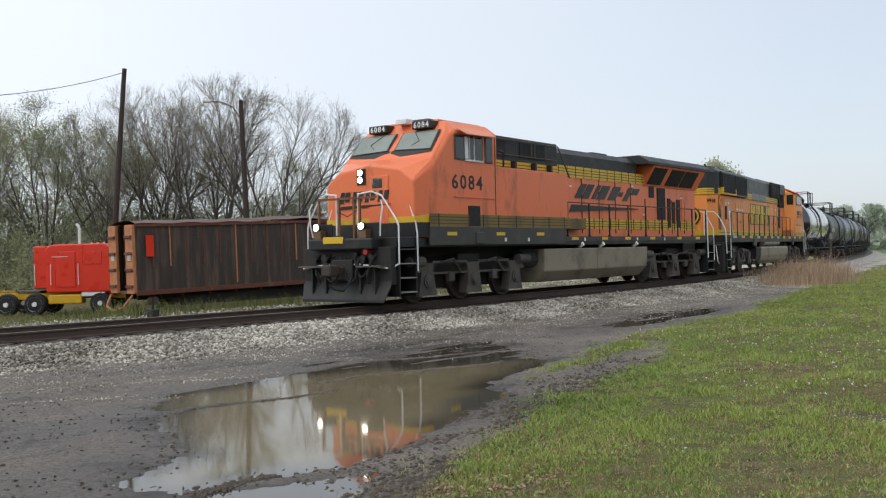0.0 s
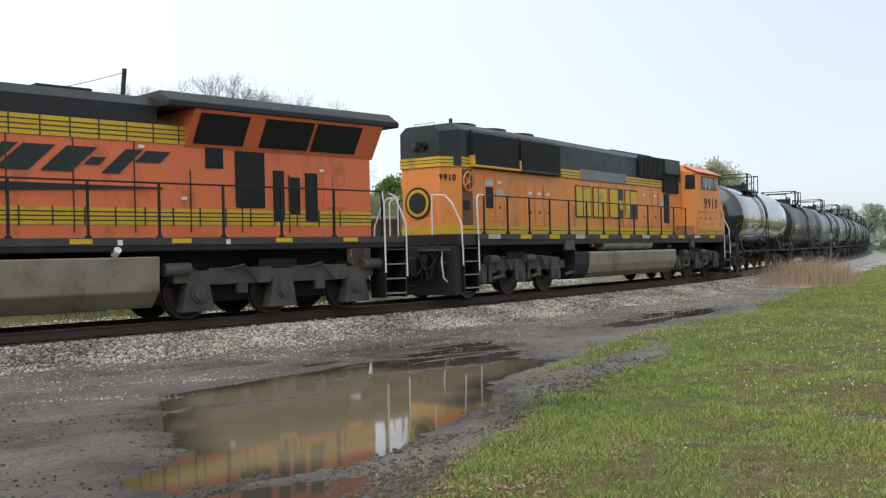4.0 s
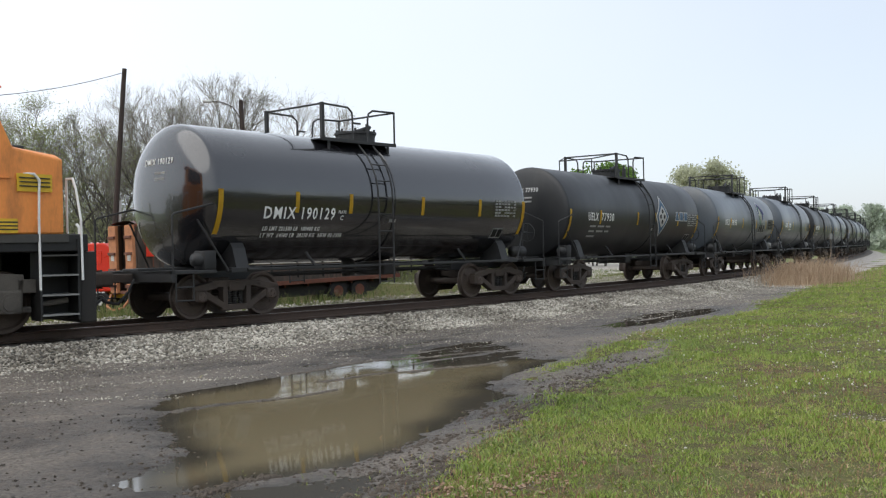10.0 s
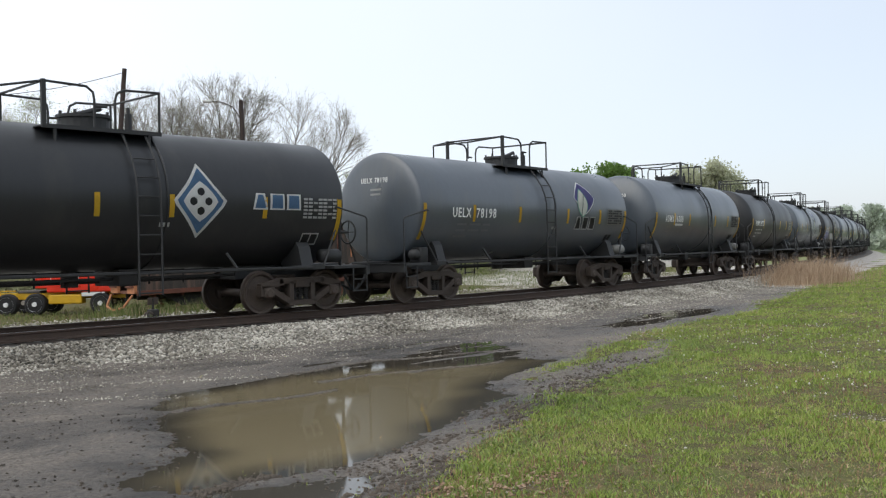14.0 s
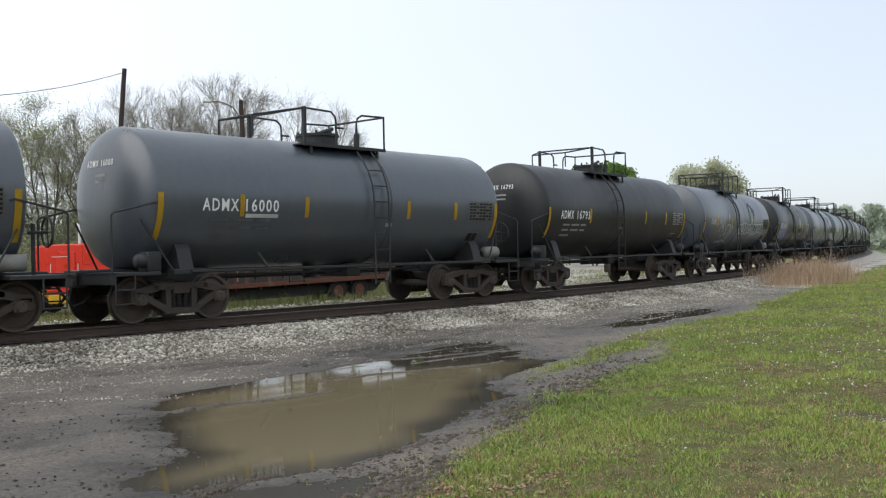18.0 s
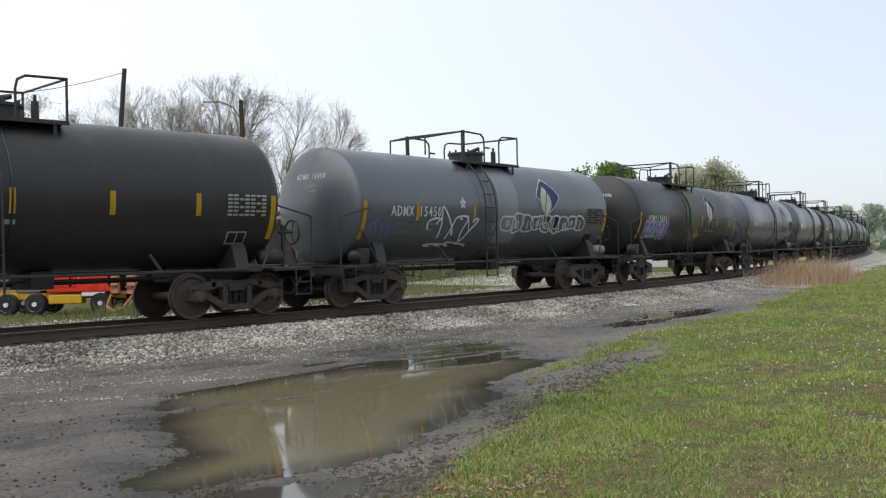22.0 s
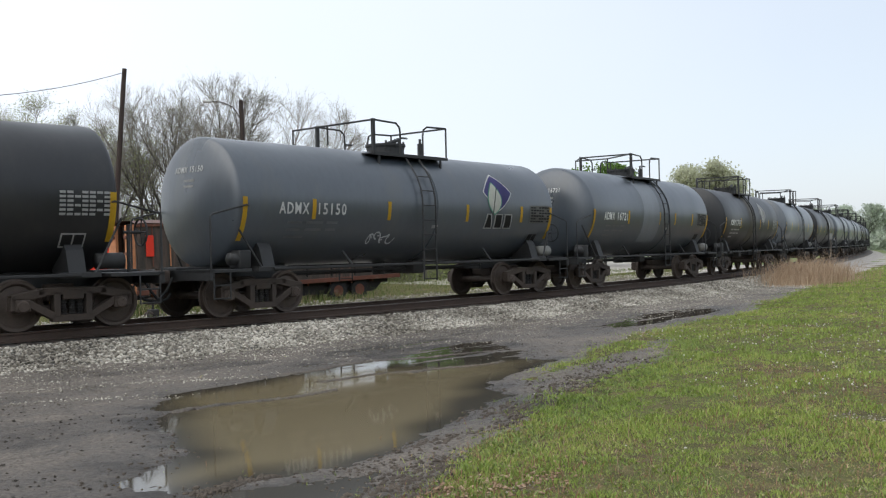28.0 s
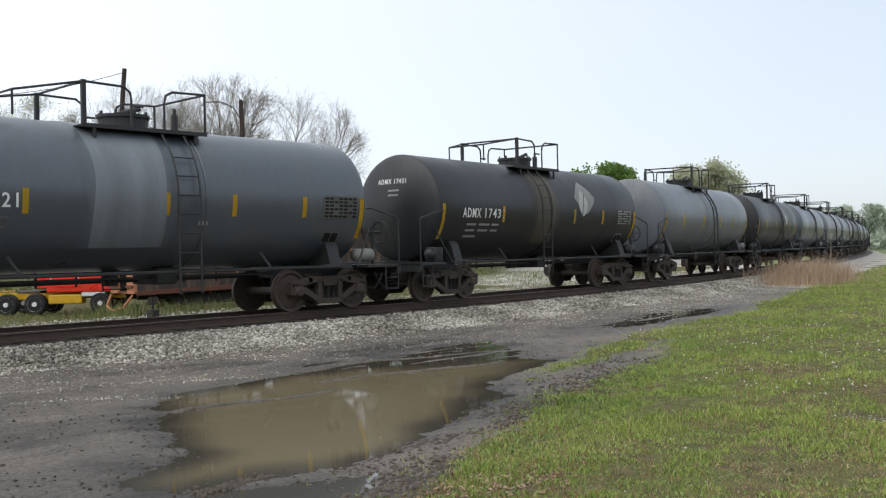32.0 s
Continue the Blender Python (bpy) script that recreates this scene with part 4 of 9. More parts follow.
def tank_car(a, label, paint, number="", code="", rb=5.5, half_bogie=4.6, r=1.39, cz=2.41, ladder=0.4, plat=(-1.15, 1.15), bars=(-3.4, -0.9, 1.4, 3.2),
             emblem="", emblem_x=2.2, band=None, chart_x=4.3, ends=6.35, graffiti="", letters=WHITE, near=True, low_rail=True, code_x=(-4.2, -3.4), number_x=(-3.2, -2.3), cap=0.3, underline=False, stencils=(), number_z=-0.27):
    car = thing("tank_car", label, "tank car", "tank cars of the train")
    body = rb - 0.02 if cap < 0.4 else rb - 0.1
    num_x = (code_x[0] + number_x[1]) / 2
    side, head = on_side(r, cz), on_head(body, r, cz, cap)
    tank = part("tank", tank_mesh(body, r, cz, cap), paint, car, smooth=True)
    # centre sill, end platforms, saddles
    for s0, s1 in ((-ends, -ends + 2.9), (ends - 2.9, ends)):
        part("stub_sill", block(s0, s1, -0.3, 0.3, 0.75, 1.05, 0.02), TANK_IRON, car)
    for s in (-1, 1):
        bm = bmesh.new()
        box(bm, min(s * (ends - 1.05), s * ends), max(s * (ends - 1.05), s * ends), -1.4, 1.4, 0.93, 1.0, 0.01)
        box(bm, min(s * (ends - 0.12), s * ends), max(s * (ends - 0.12), s * ends), -1.4, 1.4, 0.78, 1.0, 0.01)
        platform_end = part("end_platform", bm, TANK_IRON, car)
        for y in (-1, 1):
            bm = bmesh.new()
            # grab rail over the end platform and its slanting brace
            pipe(bm, [(s * (ends - 0.05), y * 1.38, 0.95), (s * (ends - 0.05), y * 1.38, 2.05), (s * (ends - 0.1), y * 1.38, 2.1), (s * (ends - 0.95), y * 1.40, 2.3), (s * (ends - 1.05), y * 1.36, 2.28)], 0.02)
            pipe(bm, [(s * (ends - 0.75), y * 1.2, 2.0), (s * (ends - 1.35), y * 1.38, 0.97)], 0.022)
            part("end_handrail", bm, TANK_IRON, platform_end)
            bm = bmesh.new()
            for z in (0.42, 0.68):
                rod(bm, (s * (ends - 0.5), y * 1.4, z), (s * (ends - 0.1), y * 1.4, z), 0.016, 6)
            for x in (ends - 0.5, ends - 0.1):
                rod(bm, (s * x, y * 1.4, 0.4), (s * x, y * 1.4, 0.95), 0.016, 6)
            part("sill_step", bm, TANK_IRON, platform_end)
            saddle = prism_x([(y * 0.55, 0.95), (y * 1.3, 0.97), (y * 1.16, 1.42), (y * 1.06, 1.56), (y * 0.55, 1.1)], s * half_bogie - 0.16, s * half_bogie + 0.16)
            box(saddle, s * half_bogie - 0.38, s * half_bogie + 0.38, min(y * 1.2, y * 1.42), max(y * 1.2, y * 1.42), 0.93, 1.03, 0.01)
            part("saddle", saddle, TANK_IRON, car)
        coupler(car, s * ends, s)
        freight_bogie(car, s * half_bogie)
    # hand brake wheel and cylinder on the trailing end
    bm = bmesh.new()
    ring = arc_points((ends - 0.25, -0.95, 1.75), (0, 1, 0), (0, 0, 1), 0.26, 0, 2 * math.pi, 18)
    pipe(bm, ring, 0.02)
    for k in range(4):
        rod(bm, (ends - 0.25, -0.95, 1.75), ring[k * 4 + 1], 0.012, 5)
    rod(bm, (ends - 0.25, -0.95, 1.75), (ends - 0.6, -0.95, 1.75), 0.03, 8)
    rod(bm, (ends - 0.5, -0.95, 1.0), (ends - 0.5, -0.95, 1.9), 0.035, 6)
    part("hand_brake_wheel", bm, TANK_IRON, car)
    bm = bmesh.new()
    rod(bm, (ends - 1.2, -1.1, 1.22), (ends - 0.7, -1.1, 1.22), 0.15, 14)
    part("air_reservoir", bm, CHART if paint in (TANK_GREY, TANK_LIGHT) else TANK_IRON, car, smooth=True)
    bm = bmesh.new()
    rod(bm, (-ends + 0.75, -1.05, 1.2), (-ends + 1.15, -1.05, 1.2), 0.13, 14)
    box(bm, -ends + 0.9, -ends + 1.2, -1.2, -0.85, 1.0, 1.38, 0.03)
    part("brake_cylinder", bm, TANK_IRON, car, smooth=True)
    # side running rail on slanting stays
    for y in (-1, 1):
        bm = bmesh.new()
        rod(bm, (-half_bogie, y * 1.44, 0.98), (half_bogie, y * 1.44, 0.98), 0.032, 6)
        for k in (-2.6, 2.6):
            rod(bm, (k, y * 1.44, 0.98), (k - 0.18, y * 1.30, 1.32), 0.03, 6)
        part("side_rail", bm, TANK_IRON, car)
    bm = bmesh.new()
    rod(bm, (-half_bogie + 1, -0.25, 0.86), (half_bogie - 1, -0.25, 0.86), 0.03, 6)
    rod(bm, (-half_bogie + 1, 0.3, 0.8), (half_bogie - 1, 0.3, 0.8), 0.03, 6)
    rod(bm, (-0.25, 0, 0.72), (-0.25, 0, 1.1), 0.16, 12)
    box(bm, 0.5, 0.95, -0.5, 0.5, 0.72, 1.05, 0.03)
    for k in range(7):
        rod(bm, (-2.4 + k * 0.8, 0.3, 0.72), (-2.4 + k * 0.8, 0.3, 1.02), 0.025, 5)
    part("brake_rigging", bm, UNDER, car)
    # dome fittings, platform and railing
    top = cz + r
    bm = bmesh.new()
    rod(bm, (0.1, 0, top - 0.1), (0.1, 0, top + 0.17), 0.48, 22)
    rod(bm, (0.1, 0, top + 0.17), (0.1, 0, top + 0.23), 0.52, 22)
    for k in range(8):
        a_ = 2 * math.pi * k / 8
        rod(bm, (0.1 + 0.46 * math.cos(a_), 0.46 * math.sin(a_), top + 0.1), (0.1 + 0.46 * math.cos(a_), 0.46 * math.sin(a_), top + 0.3), 0.03, 6)
    rod(bm, (-0.2, -0.3, top + 0.2), (0.3, -0.3, top + 0.36), 0.05, 8)
    part("manway", bm, TANK_IRON, tank)
    bm = bmesh.new()
    rod(bm, (plat[1] - 0.35, -0.35, top - 0.05), (plat[1] - 0.35, -0.35, top + 0.3), 0.07, 10)
    rod(bm, (plat[1] - 0.35, -0.35, top + 0.3), (plat[1] - 0.35, -0.35, top + 0.42), 0.035, 8)
    part("safety_valve", bm, TANK_IRON, tank)
    pz = top - 0.16
    for y in (-1, 1):
        bm = bmesh.new()
        box(bm, plat[0], plat[1], min(y * 0.62, y * 0.98), max(y * 0.62, y * 0.98), pz + 0.01, pz + 0.035)
        box(bm, plat[0], plat[1], min(y * 0.96, y * 1.0), max(y * 0.96, y * 1.0), pz - 0.02, pz + 0.055)
        for x in (plat[0] + 0.25, plat[1] - 0.25):
            rod(bm, (x, y * 0.95, pz), (x, y * 0.95, pz - 0.28), 0.035, 6)
        deck = part("dome_platform", bm, TANK_IRON, car)
        rails = []
        tall = 0.82
        m0, m1 = plat[0] + 1.0, plat[1] - 0.95
        rails.append([(plat[0] + 0.06, y * 0.97, pz), (plat[0] + 0.06, y * 0.97, pz + tall), (m0 - 0.15, y * 0.97, pz + tall - 0.02), (m0 - 0.02, y * 0.97, pz + tall - 0.12), (m0, y * 0.97, pz + tall - 0.25), (m0, y * 0.97, pz)])
        rails.append([(m1, y * 0.97, pz), (m1, y * 0.97, pz + tall - 0.25), (m1 + 0.04, y * 0.97, pz + tall - 0.1), (m1 + 0.18, y * 0.97, pz + tall - 0.02), (plat[1] - 0.03, y * 0.97, pz + tall), (plat[1] - 0.03, y * 0.97, pz)])
        rails.append([(m0, y * 0.97, pz + 0.45), (m0 + 0.25, y * 0.97, pz + 0.45)])
        for pts in rails:
            part("handrail", pipe(bmesh.new(), pts, 0.024), TANK_IRON, deck)
        post = block(plat[0], plat[0] + 0.085, min(y * 0.93, y * 1.01), max(y * 0.93, y * 1.01), pz, pz + tall + 0.03, 0.01)
        part("corner_post", post, TANK_IRON, deck)
    # end loops of the railing across the tank
    for x, s in ((plat[0] + 0.05, -1), (plat[1] - 0.02, 1)):
        bm = pipe(bmesh.new(), [(x, -0.97, pz + 0.82), (x, 0.97, pz + 0.82)], 0.024)
        if s < 0 and low_rail:
            for y in (-1, 1):
                pipe(bm, [(x, y * 0.97, pz + 0.82), (x - 1.15, y * 0.6, pz + 0.6), (x - 1.15, y * 0.6, pz + 0.15)], 0.022)
            pipe(bm, [(x - 1.15, -0.6, pz + 0.6), (x - 1.15, 0.6, pz + 0.6)], 0.022)
        part("end_railing", bm, TANK_IRON, car)
    # ladder that follows the side down from the platform
    for y in (-1, 1):
        pts = []
        for k in range(13):
            z = pz - 0.03 - (pz - 0.03 - 0.55) * k / 12
            d = z - cz
            yy = math.sqrt(max(0.0, (r + 0.1) ** 2 - d * d)) if d > 0 else r + 0.1
            pts.append((max(yy, 0.95), z))
        ladder_part = part("ladder", sweep([(ladder - 0.24, y * q, z) for q, z in pts], 0.022, 5), TANK_IRON, car)
        part("side_bar", sweep([(ladder + 0.24, y * q, z) for q, z in pts], 0.022, 5), TANK_IRON, ladder_part)
        for k in range(8):
            z = 0.6 + k * (pz - 0.75) / 8
            d = z - cz
            q = max(0.95, math.sqrt(max(0.0, (r + 0.1) ** 2 - d * d)) if d > 0 else r + 0.1)
            part("rung", rod(bmesh.new(), (ladder - 0.24, y * q, z), (ladder + 0.24, y * q, z), 0.016, 5), TANK_IRON, ladder_part)
    # a raised band round the tank under the dome
    bm = bmesh.new()
    ring = arc_points((ladder + 0.45, 0, cz), (0, -1, 0), (0, 0, 1), r + 0.008, 0, 2 * math.pi, 48)
    pipe(bm, ring, 0.022, 5)
    part("jacket_seam", bm, paint, tank)
    if band:
        x0, x1 = band[1]
        for grow, lift, m_ in ((0.16, 0.004, BAND_EDGE if band[0] is BAND_PALE else BAND_SOOT), (-0.08, 0.007, band[0])):
            bm, prev = bmesh.new(), None
            for k in range(41):
                al = -0.75 + 2.65 * k / 40
                pair = [bm.verts.new((x, -(r + lift) * math.cos(al), cz + (r + lift) * math.sin(al))) for x in (x0 - grow * (0.7 + 0.3 * math.sin(5 * al)), x1 + grow * (0.7 + 0.3 * math.cos(4 * al)))]
                if prev:
                    bm.faces.new((prev[0], prev[1], pair[1], pair[0]))
                prev = pair
            part("band", bm, m_, tank, "paler weathered band round the middle", True)
    # yellow reflective strips
    for x in (-rb + 0.08, rb - 0.08):
        part("reflector_strip", patch(rect(x - 0.06, x + 0.06, cz - 0.84, cz + 0.06), side), BAR_YELLOW, tank)
    for x in bars:
        part("reflector_strip", patch(rect(x - 0.055, x + 0.055, cz - 0.38, cz + 0.06), side, 5), BAR_YELLOW, tank)
    # lettering and stencils
    if number:
        part("reporting_mark", spanned(code, *code_x, 0.25, cz + number_z, side), letters, tank)
        part("car_number", spanned(number, *number_x, 0.25, cz + number_z, side), letters, tank)
        if underline:
            part("stencil_line", patch(rect(number_x[0], number_x[1], cz - 0.4, cz - 0.32), side, 2), letters, tank)
        part("lettering", lettering(code + " " + number, 0.13, pose(0, 0.05, cz + 0.62, 90, 0, -90), head, 0.003, 0.8), letters, tank)
        for text, x0, x1, high, z in stencils:
            part("stencil_text", spanned(text, x0, x1, high, z, side), letters, tank)
        for k, (x0, w) in enumerate(() if stencils else ((-0.72, 0.42), (-0.18, 0.5), (0.42, 0.34), (-0.72, 0.4), (-0.18, 0.48), (0.42, 0.32), (-0.72, 0.55))):
            z = cz - 0.48 - 0.155 * (k // 3)
            part("stencil_line", patch(rect(num_x + x0, num_x + x0 + w, z, z + 0.055), side, 2), FADED if paint in (TANK_GREY, TANK_LIGHT) else DULLWHITE, tank)
        hs = [patch([(y, z), (y + w, z), (y + w, z + 0.05), (y, z + 0.05)], lambda v: head(Vector((0, v.x, v.z))), 2) for y, z, w in ((-0.2, cz + 0.42, 0.36), (-0.18, cz + 0.3, 0.34))]
        for h_ in hs:
            part("stencil_line", h_, DULLWHITE, tank)
    if near:
        on_grey = paint in (TANK_GREY, TANK_LIGHT)
        if on_grey:
            part("stencil_panel", patch(rect(chart_x - 0.5, chart_x + 0.5, cz - 0.4, cz + 0.1), side, 6), CHART, tank, "grey panel of tiny unreadable stencils")
        dark = []
        for k in range(7):
            for j in range(6):
                if (k * 7 + j * 3) % 6 < 5:
                    x0 = chart_x - 0.46 + 0.135 * k
                    z0 = cz - 0.37 + 0.078 * j
                    dark.append(patch(rect(x0, x0 + 0.11, z0, z0 + 0.045), on_side(r, cz, 0.009), 2))
        tagged(part("fine_stencil", merge(dark), TANK_IRON if on_grey else DULLWHITE, tank), kind="stuff")
        placard = part("placard_frame", patch(rect(chart_x - 0.38, chart_x + 0.08, cz - 0.94, cz - 0.68), side, 3), FADED if on_grey else DULLWHITE, tank)
        for k in (0, 1):
            part("placard_field", patch(rect(chart_x - 0.35 + 0.22 * k, chart_x - 0.16 + 0.21 * k, cz - 0.91, cz - 0.71), on_side(r, cz, 0.009), 3), TANK_IRON, placard)
        part("small_placard", patch(rect(ladder + 0.3, ladder + 0.52, cz - 0.56, cz - 0.48), side, 2), DULLWHITE, tank)
    if emblem:
        ez = cz + (0.42 if emblem != "blue" else -0.06)
        if emblem == "blue":
            out = [(emblem_x, ez - 0.72), (emblem_x - 0.28, ez - 0.38), (emblem_x - 0.62, ez), (emblem_x - 0.3, ez + 0.35), (emblem_x, ez + 0.76), (emblem_x + 0.3, ez + 0.35), (emblem_x + 0.62, ez), (emblem_x + 0.28, ez - 0.38)]
            part("emblem", patch(out, side, 14), WHITE, tank, "pale blue and white drop-shaped emblem")
            part("emblem_field", patch([(emblem_x + (x - emblem_x) * 0.86, ez + (z - ez) * 0.88) for x, z in out], on_side(r, cz, 0.009), 14), BLUE, tank)
            part("emblem_diamond", patch(diamond(emblem_x, ez, 0.78, 0.8), on_side(r, cz, 0.013), 10), WHITE, tank)
            for k in range(5):
                x, z = emblem_x + (0, 0.17, -0.17, 0, 0)[k], ez + (0, 0, 0, 0.19, -0.19)[k]
                part("emblem_dot", patch([(x + 0.085 * math.cos(t * 0.5236), z + 0.085 * math.sin(t * 0.5236)) for t in range(12)], on_side(r, cz, 0.017), 5), WHITE if k == 0 else TANK_DARK, tank)
        else:
            pale = emblem == "pale"
            part("emblem", patch(diamond(emblem_x, ez, 1.28, 1.02), side, 12), DULLWHITE if pale else WHITE, tank, "rounded diamond emblem with a pale leaf")
            if not pale:
                part("emblem_field", patch(diamond(emblem_x, ez, 1.2, 0.94), on_side(r, cz, 0.009), 12), PURPLE if emblem == "leaf" else TANK_DARK, tank)
            if not pale:
                part("emblem_leaf_edge", patch(leaf(emblem_x - 0.14, ez - 0.16, 0.66, 0.92), on_side(r, cz, 0.011), 14), GREEN_VEIN if emblem == "leaf" else WHITE, tank)
            part("emblem_leaf", patch(leaf(emblem_x - 0.14, ez - 0.16, 0.58, 0.84), on_side(r, cz, 0.013), 14), CREAM if not pale else WHITE, tank)
            part("emblem_vein", stroke([(emblem_x - 0.3, ez - 0.6), (emblem_x - 0.2, ez - 0.2), (emblem_x - 0.02, ez + 0.12)], 0.04, on_side(r, cz, 0.034)), VEIN, tank)
        if emblem in ("leaf", "blue", "dark"):
            # the maker's word, as plain slanting shapes
            zz = ez - 0.98 if emblem != "blue" else cz - 0.2
            xx = emblem_x if emblem != "blue" else emblem_x + 1.85
            for k in (-1, 0, 1):
                x, w, h_ = xx + k * 0.43, 0.38, 0.34 if emblem == "blue" else 0.4
                m_ = BLUE if emblem == "blue" else DULLWHITE
                q = 0.08 if k < 0 else 0.01
                shape = part("wordmark_shape", patch([(x - w / 2, zz), (x + w / 2, zz), (x + w / 2 - q, zz + h_), (x - w / 2 + q, zz + h_)], side, 4), WHITE if emblem == "blue" else m_, tank)
                part("wordmark_core", patch([(x - w / 2 + 0.05, zz + 0.03), (x + w / 2 - 0.05, zz + 0.03), (x + w / 2 - 0.05 - q, zz + h_ - 0.03), (x - w / 2 + 0.05 + q, zz + h_ - 0.03)], on_side(r, cz, 0.009), 4), m_ if emblem == "blue" else TANK_DARK, shape)
    if graffiti:
        for colour, kind, x0, x1, z0, z1, n, w, seed in graffiti:
            m_ = {"w": GRAF_WHITE, "b": GRAF_BLUE, "y": GRAF_YELLOW}[colour]
            part("graffiti", scrawl(kind, x0, x1, z0, z1, n, w, on_side(r, cz, 0.011 if colour != "b" else 0.008), seed), m_, tank, "sprayed looping scrawl")
    TRAIN.append((car, a, half_bogie))
    return car


# ---- locomotives ----
STRIPE_DARK = mat("dark_green_stripe_paint", (0.05, 0.048, 0.02), 0.5, vary=0.2, bump=0)
GRILLE = mat("black_radiator_screen", (0.010, 0.010, 0.010), 0.7, vary=0.3, scale=8, bump=0.1)
GREY_PATCH = mat("bare_grey_primer_patch", (0.22, 0.225, 0.215), 0.6, vary=0.25, scale=2, bump=0.03)
DIRTY_YELLOW = mat("grimy_gold_stripe_paint", (0.23, 0.145, 0.03), 0.55, vary=0.2, scale=2, bump=0.03, dirt=(0.07, 0.05, 0.03), dirt_amount=0.45, stretch=(1, 1, 0.4))
SKIRT = mat("dusty_black_skirt_paint", (0.052, 0.05, 0.045), 0.6, vary=0.2, scale=1.5, bump=0.04, dirt=(0.09, 0.08, 0.065), dirt_amount=0.4)
PINK_ROOF = mat("sun_faded_orange_roof", (0.78, 0.27, 0.15), 0.5, vary=0.1, scale=2, bump=0.03)
PLOUGH = mat("scuffed_black_plough", (0.02, 0.019, 0.018), 0.6, vary=0.3, scale=3, bump=0.1, dirt=(0.05, 0.045, 0.038), dirt_amount=0.3, stretch=(1, 1, 0.4))
BROWN_POST = mat("weathered_brown_post", (0.16, 0.085, 0.035), 0.6, vary=0.3, scale=5, bump=0.1)
RED_VALVE = mat("red_valve_paint", (0.42, 0.03, 0.03), 0.5, vary=0.2, bump=0)


def loft_x(sections):
    """A body through sections (x, outline in y and z) with equal counts of points."""
    bm = bmesh.new()
    rings = [[bm.verts.new((x, y, z)) for y, z in pts] for x, pts in sections]
    n = len(rings[0])
    for a, b in zip(rings, rings[1:]):
        for i in range(n):
            j = (i + 1) % n
            bm.faces.new((a[i], a[j], b[j], b[i]))
    bm.faces.new(rings[0])
    bm.faces.new(list(reversed(rings[-1])))
    bmesh.ops.recalc_face_normals(bm, faces=bm.faces)
    return bm


def hood_section(hw, z0, zs, zt, ht):
    return [(-hw, z0), (-hw, zs), (-ht, zt), (ht, zt), (hw, zs), (hw, z0)]


def plate(corners, thick=0.012):
    """A thin plate through four corners, standing out along its normal."""
    bm = bmesh.new()
    c = [Vector(p) for p in corners]
    n = (c[1] - c[0]).cross(c[3] - c[0]).normalized() * thick
    a, b = [bm.verts.new(p) for p in c], [bm.verts.new(p + n) for p in c]
    bm.faces.new(a)
    bm.faces.new(b)
    for i in range(4):
        bm.faces.new((a[i], a[(i + 1) % 4], b[(i + 1) % 4], b[i]))
    bmesh.ops.recalc_face_normals(bm, faces=bm.faces)
    return bm


def side_plate(x0, x1, z0, z1, y, thick=0.012, bevel=0.0):
    return block(x0, x1, y - thick, y, z0, z1, bevel)


def both(name, make, material, parent, label=""):
    """The same part on the near and on the far side."""
    out = []
    for s in (1, -1):
        bm = make()
        if s < 0:
            for v in bm.verts:
                v.co.y = -v.co.y
            bmesh.ops.reverse_faces(bm, faces=bm.faces)
        out.append(part(name, bm, material, parent, label))
    return out


def loco_frame(r_axle, style):
    """The cast side frame of a three-axle bogie with its boxes, springs and rods."""
    bm = bmesh.new()
    y0, y1 = -0.1, 0.1
    if style == "roller":
        bar2d(bm, (-2.55, 0.86), (2.55, 0.86), 0.24, y0, y1)
        for x in (-1.02, 1.02):
            bar2d(bm, (x - 0.75, 0.86), (x + 0.75, 0.86), 0.34, y0, y1)
        for x in (-2.03, 0, 2.03):
            bm2 = [(x - 0.36, 0.18), (x + 0.36, 0.18), (x + 0.24, 0.78), (x - 0.24, 0.78)]
            pts = prism_y(bm2, -0.13, 0.13)
            me = bpy.data.meshes.new("joined")
            pts.to_mesh(me)
            pts.free()
            bm.from_mesh(me)
            bpy.data.meshes.remove(me)
        for x in (-2.5, 2.45):
            rod(bm, (x - 0.28, -0.12, 1.02), (x + 0.28, -0.12, 1.02), 0.13, 12)
    else:
        bar2d(bm, (-2.45, 0.78), (-1.25, 0.78), 0.26, y0, y1)
        bar2d(bm, (-1.35, 0.86), (1.2, 0.86), 0.3, y0, y1)
        bar2d(bm, (1.1, 0.9), (2.3, 0.82), 0.4, y0, y1)
        bar2d(bm, (2.2, 0.82), (2.6, 0.82), 0.24, y0, y1)
        for x in (-2.06, 0, 2.06):
            box(bm, x - 0.22, x + 0.22, -0.14, 0.12, 0.36, 0.76, 0.04)
            bar2d(bm, (x - 0.38, 0.42), (x + 0.38, 0.42), 0.1, -0.05, 0.08)
            rod(bm, (x + 0.45, -0.16, 0.5), (x + 0.95, -0.16, 0.56), 0.05, 8)
        for x in (-1.7, -0.35, 0.35, 1.7):
            rod(bm, (x, -0.15, 0.42), (x, -0.15, 0.98), 0.055, 8)
        for x in (-1.6, 0.35):
            rod(bm, (x - 0.22, -0.16, 1.02), (x + 0.24, -0.16, 1.02), 0.12, 12)
    return bm


def journal_cap():
    bm = bmesh.new()
    rod(bm, (0, -0.02, 0), (0, 0.12, 0), 0.17, 18)
    rod(bm, (0, -0.05, 0), (0, 0, 0), 0.12, 18)
    return bm


